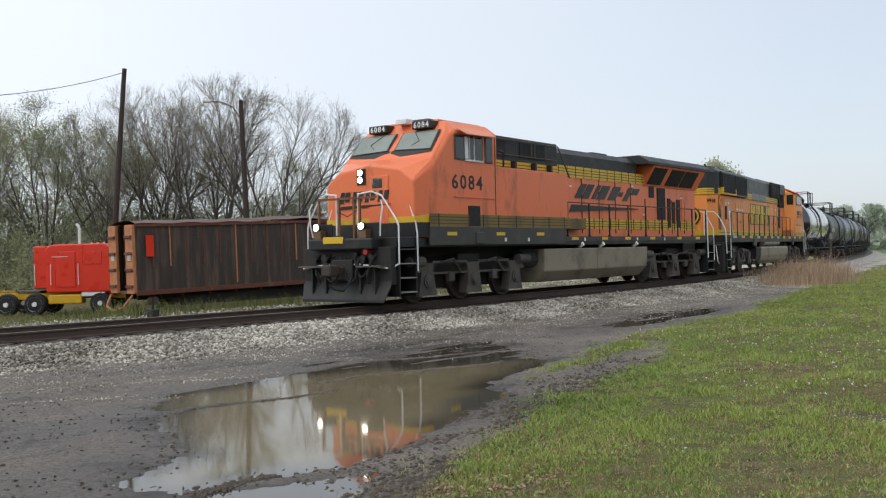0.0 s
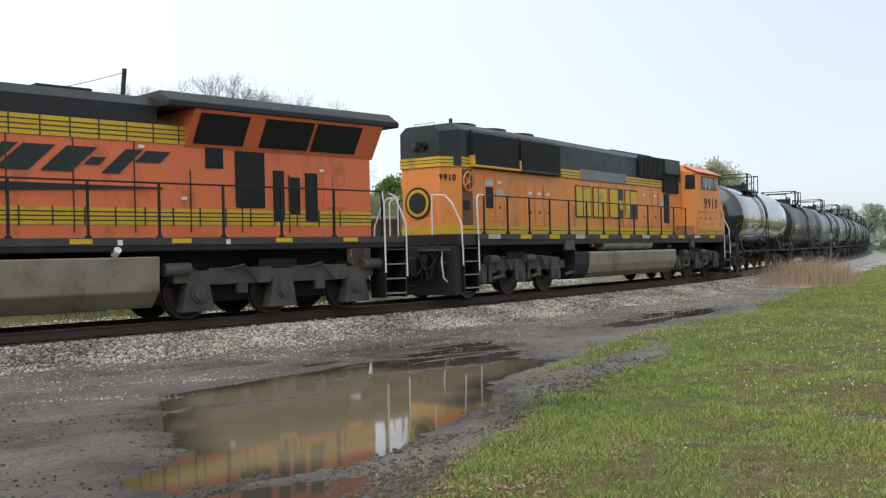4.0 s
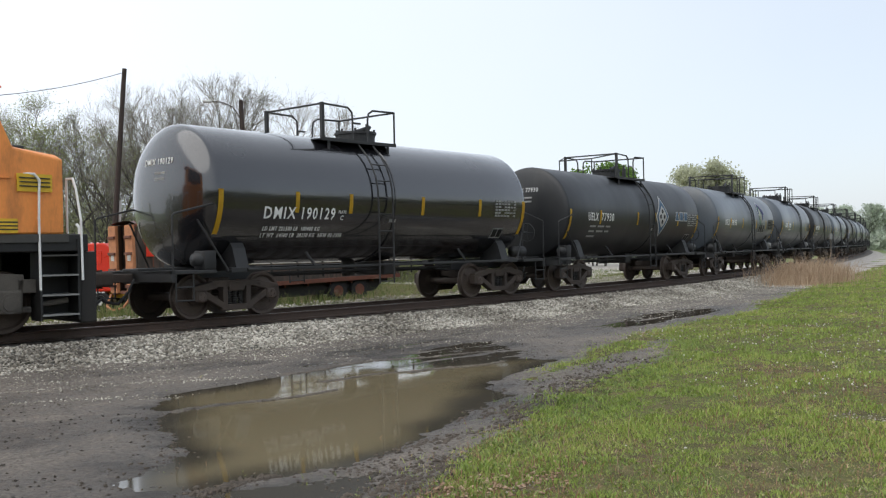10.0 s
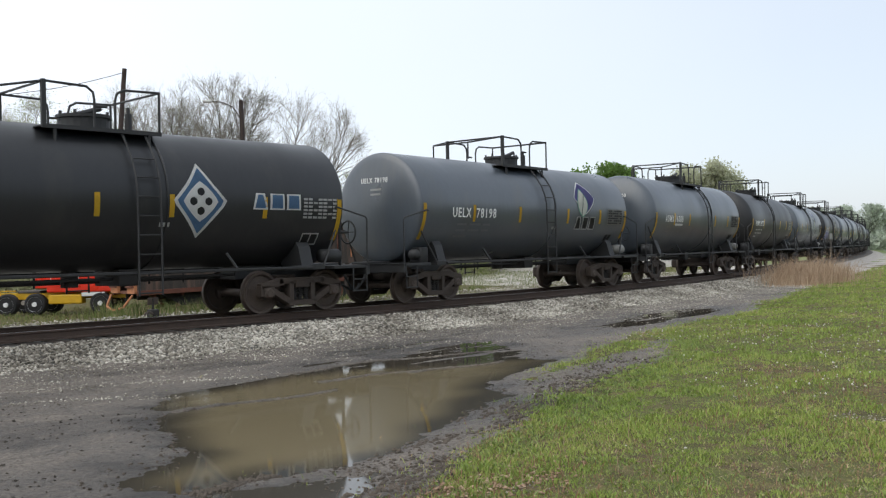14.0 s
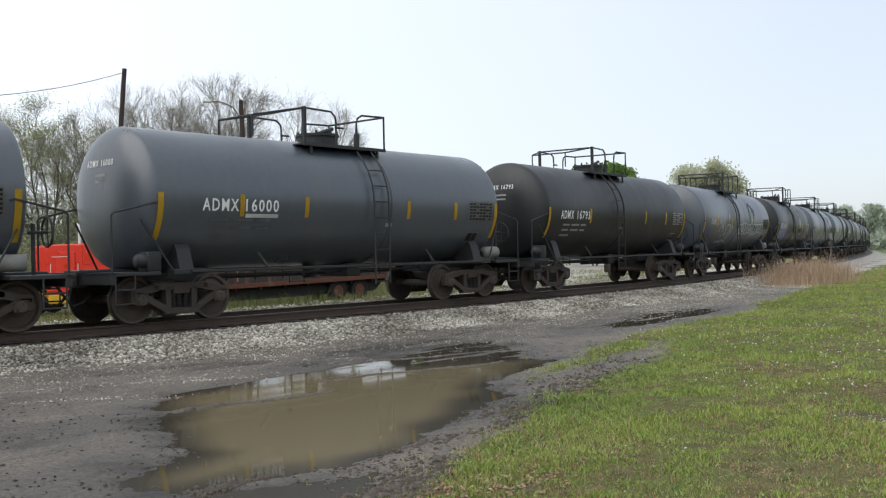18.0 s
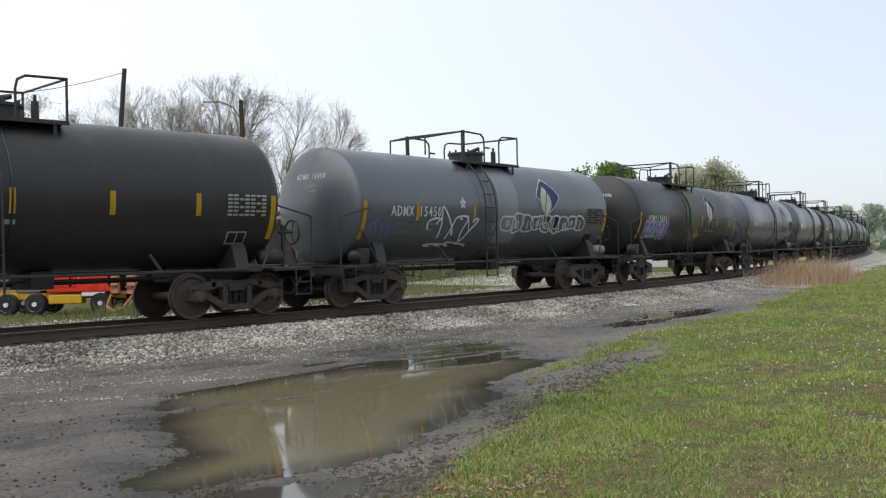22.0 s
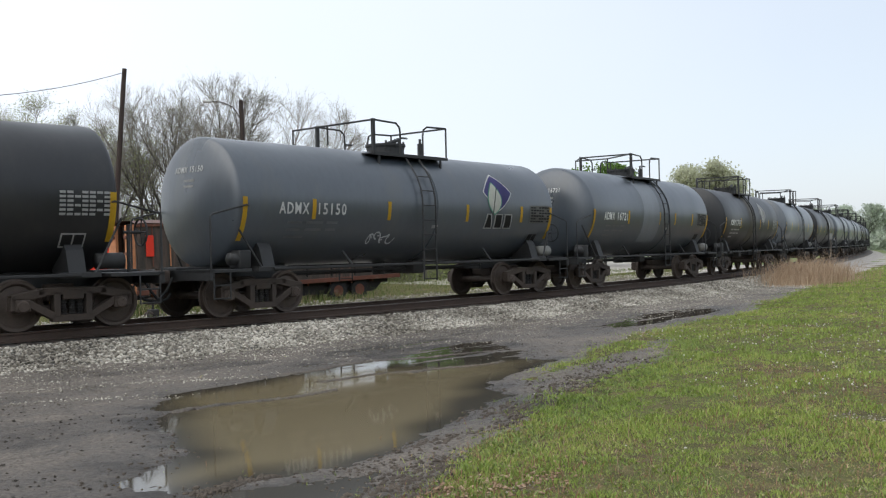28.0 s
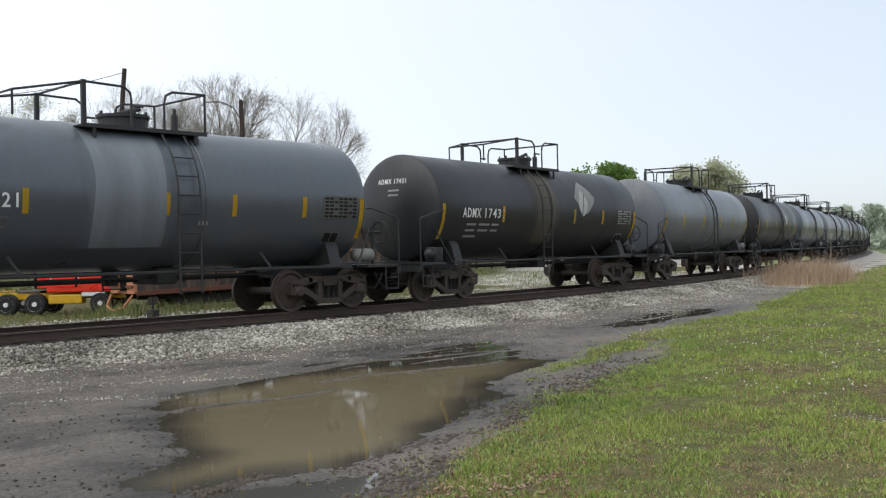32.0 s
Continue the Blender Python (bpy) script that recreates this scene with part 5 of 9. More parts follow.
def loco_bogie(loco, x, spacing, style, key):
    r = 0.533
    bm = bmesh.new()
    box(bm, -2.3, 2.3, -0.75, 0.75, 0.72, 0.98, 0.03)
    box(bm, -0.5, 0.5, -1.1, 1.1, 0.95, 1.2, 0.03)
    box(bm, -2.7, 2.7, -0.66, 0.66, 0.32, 0.75, 0.03)
    for k in (-1.35, 0.55, 1.65):
        rod(bm, (k, -0.55, 0.6), (k, 0.55, 0.6), 0.3, 12)
    bogie = part("bogie", bm, UNDER, loco)
    bogie.matrix_basis = Matrix.Translation((x, 0, 0))
    for s in (-1, 1):
        place = Matrix.Translation((0, s * 1.12, 0)) if s < 0 else Matrix.Translation((0, 1.12, 0)) @ Matrix.Rotation(math.pi, 4, "Z")
        shared("side_frame", "frame_" + key, lambda: loco_frame(spacing, style), TRUCK_GREY, bogie, place)
        for k in (-1, 0, 1):
            cap = Matrix.Translation((k * spacing, s * 1.27, r)) if s < 0 else Matrix.Translation((k * spacing, 1.27, r)) @ Matrix.Rotation(math.pi, 4, "Z")
            shared("journal_cap", "journal_cap", journal_cap, TRUCK_GREY, bogie, cap, smooth=False)
        for k in (-1, 1):
            bm = bmesh.new()
            pipe(bm, [(k * 1.0 - 0.4, s * 1.26, 1.0), (k * 1.0, s * 1.3, 1.08), (k * 1.0 + 0.4, s * 1.26, 0.7)], 0.025)
            box(bm, k * 1.0 - 0.12, k * 1.0 + 0.12, s * 1.2 - 0.06, s * 1.2 + 0.06, 0.5, 0.75, 0.02)
            part("brake_gear", bm, TRUCK_GREY, bogie)
    for k in (-1, 0, 1):
        w = shared("wheelset", "loco_wheelset", lambda: wheelset_mesh(0.533, 1.02, 4), WHEEL, bogie, Matrix.Translation((k * spacing, 0, r)))
        WHEELSETS.append((w, k * spacing, r))
    return bogie


def railing(loco, x0, x1, n, y, z0, z1, material=BLACK):
    """Handrail along a walkway: posts and a top bar."""
    for s in (-1, 1):
        rail_part = part("handrail", rod(bmesh.new(), (x0, s * y, z1), (x1, s * y, z1), 0.018, 6), material, loco)
        for k in range(n):
            x = x0 + (x1 - x0) * k / (n - 1)
            bm = block(x - 0.022, x + 0.022, s * y - 0.018, s * y + 0.018, z0, z1)
            box(bm, x - 0.05, x + 0.05, s * y - 0.03, s * y + 0.03, z0 - 0.12, z0 + 0.06)
            part("handrail_post", bm, material, rail_part)


def step_well(loco, x, s, x_out, material=BLACK):
    """A corner stairwell with four treads at x, open to the side."""
    for y in (-1, 1):
        bm = bmesh.new()
        for dx in (-0.32, 0.32):
            box(bm, x + dx - 0.02, x + dx + 0.02, min(y * 0.95, y * 1.45), max(y * 0.95, y * 1.45), 0.22, 1.62)
        box(bm, x - 0.32, x + 0.32, min(y * 0.92, y * 0.96), max(y * 0.92, y * 0.96), 0.22, 1.62)
        well = part("step_well", bm, material, loco)
        for k in range(4):
            z = 0.3 + 0.34 * k
            part("step", block(x - 0.31, x + 0.31, min(y * 1.0, y * 1.47), max(y * 1.0, y * 1.47), z, z + 0.03), GREY_PATCH if k < 3 else SKIRT, well)


def bent_rail(loco, pts, material=CHROME, r=0.022):
    for s in (1, -1):
        part("grab_rail", pipe(bmesh.new(), [(x, s * y, z) for x, y, z in pts], r), material, loco)


def stripes(loco, x0, x1, z0, z1, y, material, count=2, name="stripe_band"):
    """A yellow band with thin dark lines along it, on both sides."""
    for s in (-1, 1):
        yy = s * y
        band = part(name, block(x0, x1, min(yy, yy + s * 0.006), max(yy, yy + s * 0.006), z0, z1), material, loco)
        for k in range(count):
            z = z0 + (z1 - z0) * (k + 1) / (count + 1)
            y2 = yy + s * 0.006
            part("stripe_line", block(x0, x1, min(y2, y2 + s * 0.003), max(y2, y2 + s * 0.003), z - 0.012, z + 0.012), STRIPE_DARK, band)


def wedge_word(loco, x0, x1, z0, z1, y, material, slant, count=4, outline=None):
    """Four plain slanting blocks in place of the painted company word, with a long wedge beneath."""
    w = (x1 - x0) / count
    for k in range(count):
        a, b = x0 + k * w, x0 + (k + 0.82) * w
        outer = [(a, z0), (b, z0), (b + slant, z1), (a + slant, z1)]
        if outline:
            big = [(a - 0.04, z0 - 0.04), (b + 0.04, z0 - 0.04), (b + slant + 0.04, z1 + 0.04), (a + slant - 0.04, z1 + 0.04)]
            part("wordmark_outline", prism_y(big, y - 0.006, y), outline, loco)
        h = z1 - z0
        bar = w * (0.34, 0.24, 0.5, 0.3)[k]
        part("wordmark_shape", prism_y([(a, z0), (a + bar, z0), (a + bar + slant, z1), (a + slant, z1)], y - 0.012, y), material, loco)
        g0 = a + bar + w * 0.07
        top_, low = (1.0, 1.0, 0.62, 0.98)[k], (0.0, 0.0, 0.3, 0.5)[k]
        part("wordmark_shape", prism_y([(g0 + slant * low, z0 + h * low), (b + slant * low, z0 + h * low), (b + slant * top_, z0 + h * top_), (g0 + slant * top_, z0 + h * top_)], y - 0.012, y), material, loco)


def lamp_pair(loco, places, r, axis):
    for p in places:
        p = Vector(p)
        d = Vector(axis)
        housing = part("headlight", rod(bmesh.new(), p - d * 0.06, p + d * 0.02, r * 1.25, 16), BLACK, loco)
        part("lens", rod(bmesh.new(), p + d * 0.02, p + d * 0.03, r, 16), LAMP, housing, "lit white headlight lens")


def lead_locomotive(a):
    loco = thing("locomotive", "bright orange and black diesel locomotive with lit headlights", "locomotive", "locomotives of the train")
    # frame and skirt
    part("frame", block(-10.15, 10.1, -1.42, 1.42, 1.38, 1.62, 0.02), BLACK, loco)
    both("skirt", lambda: side_plate(-8.95, -2.2, 1.42, 1.88, -1.46, 0.065, 0.01), SKIRT, loco)
    both("sill_band", lambda: side_plate(-2.2, 10.05, 1.5, 1.64, -1.43, 0.02), SKIRT, loco)
    for k, x in enumerate((-8.25, -6.0, -3.9, -1.7, 0.3, 2.0, 4.0, 6.4, 8.2)):
        z = 1.66 if x < -2.2 else 1.53
        both("reflector", lambda: side_plate(x, x + 0.42, z, z + 0.09, -1.525 if x < -2.2 else -1.45, 0.006), BAR_YELLOW, loco)
    for x in (-5.6, -4.4, -0.9, 2.9, 5.2):
        both("stencil", lambda: side_plate(x, x + 0.1, 1.5, 1.6, -1.525 if x < -2.2 else -1.45, 0.006), WHITE, loco)
    # cab and nose
    def nose(hw, zs, ht, zt, zc):
        return [(-hw, 1.62), (-hw, zs), (-ht, zt), (0, zc), (ht, zt), (hw, zs), (hw, 1.62)]

    cab = part("cab", loft_x([(-9.42, nose(1.41, 3.0, 0.98, 3.3, 3.46)), (-8.72, nose(1.5, 3.4, 1.42, 3.6, 3.64)), (-8.04, nose(1.5, 4.17, 1.36, 4.34, 4.36)),
                              (-7.78, nose(1.5, 4.34, 1.16, 4.6, 4.64)), (-5.86, nose(1.5, 4.36, 1.14, 4.62, 4.66))]), ORANGE, loco)
    bmesh_round = cab.modifiers.new("edges", "BEVEL")
    bmesh_round.width, bmesh_round.segments, bmesh_round.limit_method = 0.05, 2, "ANGLE"
    part("roof_panel", block(-7.8, -5.9, -1.0, 1.0, 4.6, 4.66, 0.02), PINK_ROOF, cab, "sun-faded orange cab roof")
    part("air_conditioner", block(-7.5, -6.7, -0.45, 0.45, 4.64, 4.76, 0.03), TRUCK_GREY, cab)
    # windshield on the slope between nose and roof
    p0, p1 = Vector((-8.69, 0, 3.62)), Vector((-8.05, 0, 4.37))
    up = (p1 - p0).normalized()
    out = Vector((-up.z, 0, up.x))
    for s in (-1, 1):
        q = [p0 + up * 0.0 + Vector((0, s * 0.02, 0)), p0 + up * 0.16 + Vector((0, s * 1.34, 0)), p0 + up * 0.26 + Vector((0, s * 1.32, 0)), p0 + up * 0.3 + Vector((0, s * 0.02, 0))]
        part("dash_band", plate([v + out * 0.025 for v in q], 0.008 * s), BLACK, cab)
    for s in (-1, 1):
        c = [p0 + up * 0.3 + Vector((0, s * 0.14, 0)) + out * 0.03, p0 + up * 0.24 + Vector((0, s * 1.28, 0)) + out * 0.03, p0 + up * 0.9 + Vector((0, s * 1.24, 0)) + out * 0.03, p0 + up * 0.9 + Vector((0, s * 0.14, 0)) + out * 0.03]
        frame_ = part("window_frame", plate([q + (q - sum(c, Vector()) / 4) * 0.09 for q in c], 0.016 * s), BLACK, cab)
        part("windshield", plate([q + out * 0.018 for q in c], 0.006 * s), WINDSHIELD, frame_, "pale hazy windshield glass")
        part("wiper", pipe(bmesh.new(), [p0 + up * 0.9 + Vector((0, s * 0.5, 0)) + out * 0.05, p0 + up * 0.55 + Vector((0, s * 0.8, 0)) + out * 0.05, p0 + up * 0.4 + Vector((0, s * 0.62, 0)) + out * 0.045], 0.012, 5), BLACK, frame_)
        bx = block(-8.18, -7.83, min(s * 0.42, s * 1.02), max(s * 0.42, s * 1.02), 4.4, 4.6, 0.02)
        board = part("number_board", bx, BLACK, cab)
        part("number", lettering("6084", 0.15, pose(-8.182, s * 0.72, 4.43, 90, 0, -90), None, 0.004), WHITE, board)
    part("roof_vent", block(-8.1, -7.8, -0.18, 0.18, 4.58, 4.72, 0.02), CHROME, cab)
    # nose face: lamps, door, window, painted word
    lamp_pair(cab, [(-9.46, 0.24, 3.26), (-9.46, 0.24, 3.08)], 0.075, (-1, 0, 0))
    part("headlight_panel", block(-9.45, -9.4, 0.1, 0.38, 2.96, 3.37, 0.02), BLACK, cab)
    part("nose_door", block(-9.445, -9.4, -0.62, -0.0, 1.7, 3.16, 0.01), ORANGE, cab)
    part("door_window", block(-9.46, -9.42, -0.44, -0.12, 2.86, 3.1, 0.03), GLASS_DARK, cab)
    for k in range(4):
        y = 0.98 - 0.42 * k
        part("wordmark_shape", plate([(-9.448, y, 2.52), (-9.448, y - 0.13, 2.52), (-9.448, y - 0.2, 2.8), (-9.448, y - 0.07, 2.8)], -0.006), BLACK, cab)
        part("wordmark_shape", plate([(-9.448, y - 0.18, 2.56), (-9.448, y - 0.33, 2.56), (-9.448, y - 0.38, 2.8), (-9.448, y - 0.24, 2.8)], -0.006), BLACK, cab)
    part("wordmark_wedge", plate([(-9.448, 1.0, 2.36), (-9.448, -0.7, 2.44), (-9.448, -0.7, 2.46), (-9.448, 0.9, 2.45)], -0.006), BLACK, cab)
    part("nose_band", loft_x([(-9.44, [(-1.425, 1.98), (-1.425, 2.12), (1.425, 2.12), (1.425, 1.98)]), (-8.72, [(-1.515, 1.98), (-1.515, 2.2), (1.515, 2.2), (1.515, 1.98)])]), YELLOW, cab)
    part("nose_base", loft_x([(-9.46, [(-1.43, 1.63), (-1.43, 1.98), (1.43, 1.98), (1.43, 1.63)]), (-8.72, [(-1.52, 1.63), (-1.52, 1.98), (1.52, 1.98), (1.52, 1.63)])]), BLACK, cab)
    # side of cab: windows, awning, number, hatch
    for s in (-1, 1):
        y = s * 1.5
        lo, hi = (lambda t: (min(y, y + s * t), max(y, y + s * t)))(0.02)
        fr = part("window_frame", block(-7.86, -6.56, lo, hi, 3.58, 4.24, 0.01), TRUCK_GREY, cab, "grey metal window frame")
        for x0, x1 in ((-7.82, -7.42), (-7.36, -7.02), (-6.97, -6.6)):
            part("pane", block(x0, x1, min(y + s * 0.012, y + s * 0.028), max(y + s * 0.012, y + s * 0.028), 3.62, 4.2), GLASS_DARK, fr)
        part("blind", block(-7.42, -7.3, min(y + s * 0.02, y + s * 0.06), max(y + s * 0.02, y + s * 0.06), 3.63, 4.19), WHITE, fr)
        for x in (-7.2, -6.99):
            part("mullion", block(x - 0.014, x + 0.014, min(y, y + s * 0.036), max(y, y + s * 0.036), 3.6, 4.22), CHROME, fr)
        part("sash", block(-7.4, -6.6, min(y, y + s * 0.05), max(y, y + s * 0.05), 3.57, 3.61), CHROME, fr)
        fr = part("window_frame", block(-6.47, -6.11, lo, hi, 3.56, 4.26, 0.01), TRUCK_GREY, cab, "grey metal window frame")
        part("pane", block(-6.43, -6.15, min(y + s * 0.012, y + s * 0.028), max(y + s * 0.012, y + s * 0.028), 3.6, 4.22), GLASS_DARK, fr)
        aw = plate([(-7.72, y, 4.40), (-6.28, y, 4.42), (-6.32, s * 1.78, 4.24), (-7.62, s * 1.78, 4.22)], 0.02)
        part("awning", aw, PINK_ROOF, cab, "faded orange sunshade")
        part("hatch", block(-7.28, -6.76, min(y, y + s * 0.03), max(y, y + s * 0.03), 1.9, 2.43, 0.01), GRILLE, cab)
        part("door_seam", block(-5.99, -5.97, min(y, y + s * 0.012), max(y, y + s * 0.012), 2.2, 4.3), STRIPE_DARK, cab)
        for x in (-8.6, -7.3, -6.62, -5.9, -5.0, -4.1, -3.2, -2.3):
            part("band_divider", block(x, x + 0.025, min(s * 1.51, s * 1.535), max(s * 1.51, s * 1.535), 1.88, 2.2), STRIPE_DARK, cab)
        part("bracket", block(-7.0, -6.6, min(s * 1.45, s * 1.56), max(s * 1.45, s * 1.56), 1.44, 1.75, 0.02), SKIRT, cab)
        part("drip_rail", block(-7.9, -6.0, min(y, y + s * 0.03), max(y, y + s * 0.03), 2.63, 2.66), ORANGE, cab)
    part("number", spanned("6084", -7.98, -6.6, 0.37, 2.85, lambda v: Vector((v.x, -1.504 - v.y, v.z))), BLACK, cab)
    part("number", lettering("6084", 0.31, pose(-7.08, 1.502, 2.9, 90, 0, 180), None, 0.004, 1.05), BLACK, cab)
    # equipment cabin behind the cab, full width below, narrow above
    part("equipment_cabin", block(-5.85, -1.95, -1.47, 1.47, 1.86, 3.52, 0.02), ORANGE, loco)
    part("upper_cabin", block(-5.85, -1.95, -1.15, 1.15, 3.5, 4.44, 0.04), BLACK, loco)
    stripes(loco, -5.83, -1.97, 3.5, 3.76, 1.16, YELLOW)
    stripes(loco, -8.95, -1.97, 1.88, 2.2, 1.515, DIRTY_YELLOW, 3)
    for s in (-1, 1):
        for x in (-4.6, -3.5, -2.6):
            part("latch", block(x - 0.05, x + 0.05, min(s * 1.16, s * 1.32), max(s * 1.16, s * 1.32), 3.46, 3.76, 0.01), BLACK, loco)
        for x0, x1 in ((-5.6, -4.9), (-4.15, -3.55), (-3.4, -2.75)):
            part("cabin_panel", block(x0, x1, min(s * 1.15, s * 1.17), max(s * 1.15, s * 1.17), 3.88, 4.32), GRILLE, loco)
        bm = bmesh.new()
        for z in (3.92, 4.34):
            rod(bm, (-5.8, s * 1.25, z), (-2.1, s * 1.25, z), 0.016, 6)
        for x in (-4.5, -3.62, -3.45, -2.85):
            rod(bm, (x, s * 1.25, 3.9), (x, s * 1.25, 4.36), 0.02, 6)
        pipe(bm, [(-2.1, s * 1.25, 4.34), (-1.3, s * 1.2, 3.45)], 0.022)
        part("conduit", bm, TRUCK_GREY, loco)
        part("mirror_arm", pipe(bmesh.new(), [(-5.8, s * 1.5, 3.95), (-5.74, s * 1.62, 3.9), (-5.74, s * 1.62, 3.5)], 0.03), BLACK, loco)
    # engine hood
    part("engine_hood", block(-1.95, 9.45, -0.95, 0.95, 1.62, 3.55, 0.03), ORANGE, loco)
    part("hood_top", loft_x([(-1.95, hood_section(0.96, 3.5, 4.22, 4.42, 0.7)), (4.0, hood_section(0.96, 3.5, 4.22, 4.42, 0.7))]), BLACK, loco)
    stripes(loco, -1.93, 4.6, 3.5, 3.86, 0.965, YELLOW, 3)
    stripes(loco, -1.93, 9.44, 1.9, 2.22, 0.955, YELLOW, 3)
    for s in (-1, 1):
        for k in range(12):
            x = -1.6 + 0.55 * k
            part("band_divider", block(x, x + 0.022, min(s * 0.965, s * 0.982), max(s * 0.965, s * 0.982), 3.5, 3.86), STRIPE_DARK, loco)
        for k in range(18):
            x = -1.7 + 0.6 * k
            part("band_divider", block(x, x + 0.022, min(s * 0.955, s * 0.98), max(s * 0.955, s * 0.98), 1.88, 2.24), STRIPE_DARK, loco)
        part("battery_box", block(-1.75, -0.4, min(s * 0.95, s * 1.25), max(s * 0.95, s * 1.25), 1.86, 2.2, 0.02), DIRTY_YELLOW, loco)
    for s in (-1, 1):
        for k in range(9):
            x = -1.3 + 1.2 * k
            part("hood_seam", block(x, x + 0.02, min(s * 0.95, s * 0.975), max(s * 0.95, s * 0.975), 1.75, 3.5 if x < 4 else 3.0), STRIPE_DARK, loco)
    part("exhaust_stack", block(1.9, 3.0, -0.35, 0.35, 4.38, 4.54, 0.03), BLACK, loco)
    horn = bmesh.new()
    for k, y in enumerate((-0.15, 0.0, 0.15)):
        rod(horn, (-1.3, y, 4.58), (-1.75 + 0.1 * k, y, 4.58), 0.03, 8, 0.075)
    rod(horn, (-1.35, 0, 4.4), (-1.35, 0, 4.6), 0.03, 6)
    part("horn", horn, BLACK, loco)
    # radiator wings, their screens and the sloping undersides
    wing = [(-0.95, 3.5), (-1.0, 3.55), (-1.44, 4.18), (-1.44, 4.3), (-1.1, 4.52), (1.1, 4.52), (1.44, 4.3), (1.44, 4.18), (1.0, 3.55), (0.95, 3.5)]
    part("radiator_wing", prism_x([(y, z) for y, z in wing if z > 4.1] , 4.0, 9.95, 0.02), BLACK, loco)
    part("wing_support", prism_x([(-0.96, 3.45), (-1.4, 4.19), (1.4, 4.19), (0.96, 3.45)], 4.6, 9.5), ORANGE, loco)
    for s in (-1, 1):
        for x0, x1 in ((4.75, 5.9), (6.3, 7.55), (7.65, 8.9)):
            c = [Vector((x0, s * 1.02, 3.54)), Vector((x1, s * 1.02, 3.54)), Vector((x1, s * 1.36, 4.11)), Vector((x0, s * 1.36, 4.11))]
            part("radiator_screen", plate(c, 0.014 if s < 0 else -0.014), GRILLE, loco)
        for x0, x1, z0, z1 in ((5.06, 5.47, 3.06, 3.48), (5.76, 6.48, 2.27, 3.44), (6.7, 6.98, 2.0, 3.08), (7.14, 7.4, 2.15, 2.95), (7.55, 7.88, 2.0, 3.06)):
            part("louvre", block(x0, x1, min(s * 0.95, s * 0.98), max(s * 0.95, s * 0.98), z0, z1, 0.01), GRILLE, loco)
        part("access_door", block(8.05, 8.7, min(s * 0.95, s * 0.972), max(s * 0.95, s * 0.972), 2.3, 3.25, 0.01), ORANGE, loco)
        for x, z in ((4.5, 2.4), (5.2, 3.35), (-0.9, 3.2), (7.95, 3.1), (3.6, 3.38)):
            part("stencil", block(x, x + 0.12, min(s * 0.95, s * 0.978), max(s * 0.95, s * 0.978), z, z + 0.06), WHITE, loco)
    wedge_word(loco, -0.6, 4.0, 2.87, 3.34, -0.96, GREENBLACK, 0.5)
    part("wordmark_wedge", prism_y([(-0.95, 2.43), (-0.76, 2.66), (4.1, 2.63), (4.1, 2.61)], -0.985, -0.955), GREENBLACK, loco)
    railing(loco, -1.85, 9.4, 9, 1.4, 1.62, 2.68)
    # fuel tank
    prof = [(-1.42, 0.62), (-1.45, 1.28), (1.45, 1.28), (1.42, 0.62), (1.1, 0.3), (-1.1, 0.3)]
    tank = part("fuel_tank", prism_x(prof, -3.35, 3.75, 0.03), GREY_TANK, loco)
    part("tank_band", prism_x([(y * 1.006, z) for y, z in prof], 0.0, 0.05), GREY_TANK, tank)
    for s in (-1, 1):
        for x in (-1.0, 0.4, 2.9):
            part("filler_cap", rod(bmesh.new(), (x, s * 1.3, 1.32), (x, s * 1.46, 1.42), 0.07, 10), CHROME, tank)
    for y in (-1.0, 1.0):
        part("air_tank", rod(bmesh.new(), (-4.1, y, 1.0), (-3.4, y, 1.0), 0.26, 14), UNDER, loco)
    part("underframe", block(-9.0, 9.0, -0.6, 0.6, 1.0, 1.4, 0.02), UNDER, loco)
    for x in (-6.7, 6.7):
        loco_bogie(loco, x, 2.03, "roller", "roller")
    # pilot, steps, white grab rails
    pl = loft_x([(-10.2, [(-1.35, 0.95), (1.35, 0.95), (1.35, 0.9), (-1.35, 0.9)]), (-10.35, [(-1.4, 0.5), (1.4, 0.5), (1.4, 0.45), (-1.4, 0.45)]), (-10.5, [(-1.3, 0.16), (1.3, 0.16), (1.3, 0.1), (-1.3, 0.1)])])
    part("pilot", block(-10.32, -10.1, -1.38, 1.38, 0.5, 1.4, 0.02), UNDER, loco)
    plough = part("snow_plough", pl, PLOUGH, loco, "dark scuffed steel plough")
    for y in (-1.0, -0.55, 0.55, 1.0):
        part("plough_rib", block(-10.47, -10.3, y - 0.02, y + 0.02, 0.3, 0.92), PLOUGH, plough)
    for s in (-1, 1):
        part("plough_step", block(-10.62, -10.35, min(s * 0.55, s * 1.3), max(s * 0.55, s * 1.3), 0.93, 0.97), TRUCK_GREY, plough)
    # coupler pocket, draft gear and the clutter round it
    part("coupler_pocket", block(-10.5, -10.1, -0.34, 0.34, 0.62, 1.12, 0.03), UNDER, loco)
    for y, z, r_ in ((-0.62, 1.12, 0.09), (-0.86, 1.18, 0.07), (0.6, 1.15, 0.09), (0.9, 1.1, 0.07), (-0.4, 1.24, 0.06)):
        part("hose_connector", rod(bmesh.new(), (-10.3, y, z), (-10.46, y, z), r_, 10), UNDER, loco)
    part("receptacle", rod(bmesh.new(), (-10.3, -0.75, 1.3), (-10.5, -0.75, 1.29), 0.07, 12), RED_VALVE, loco)
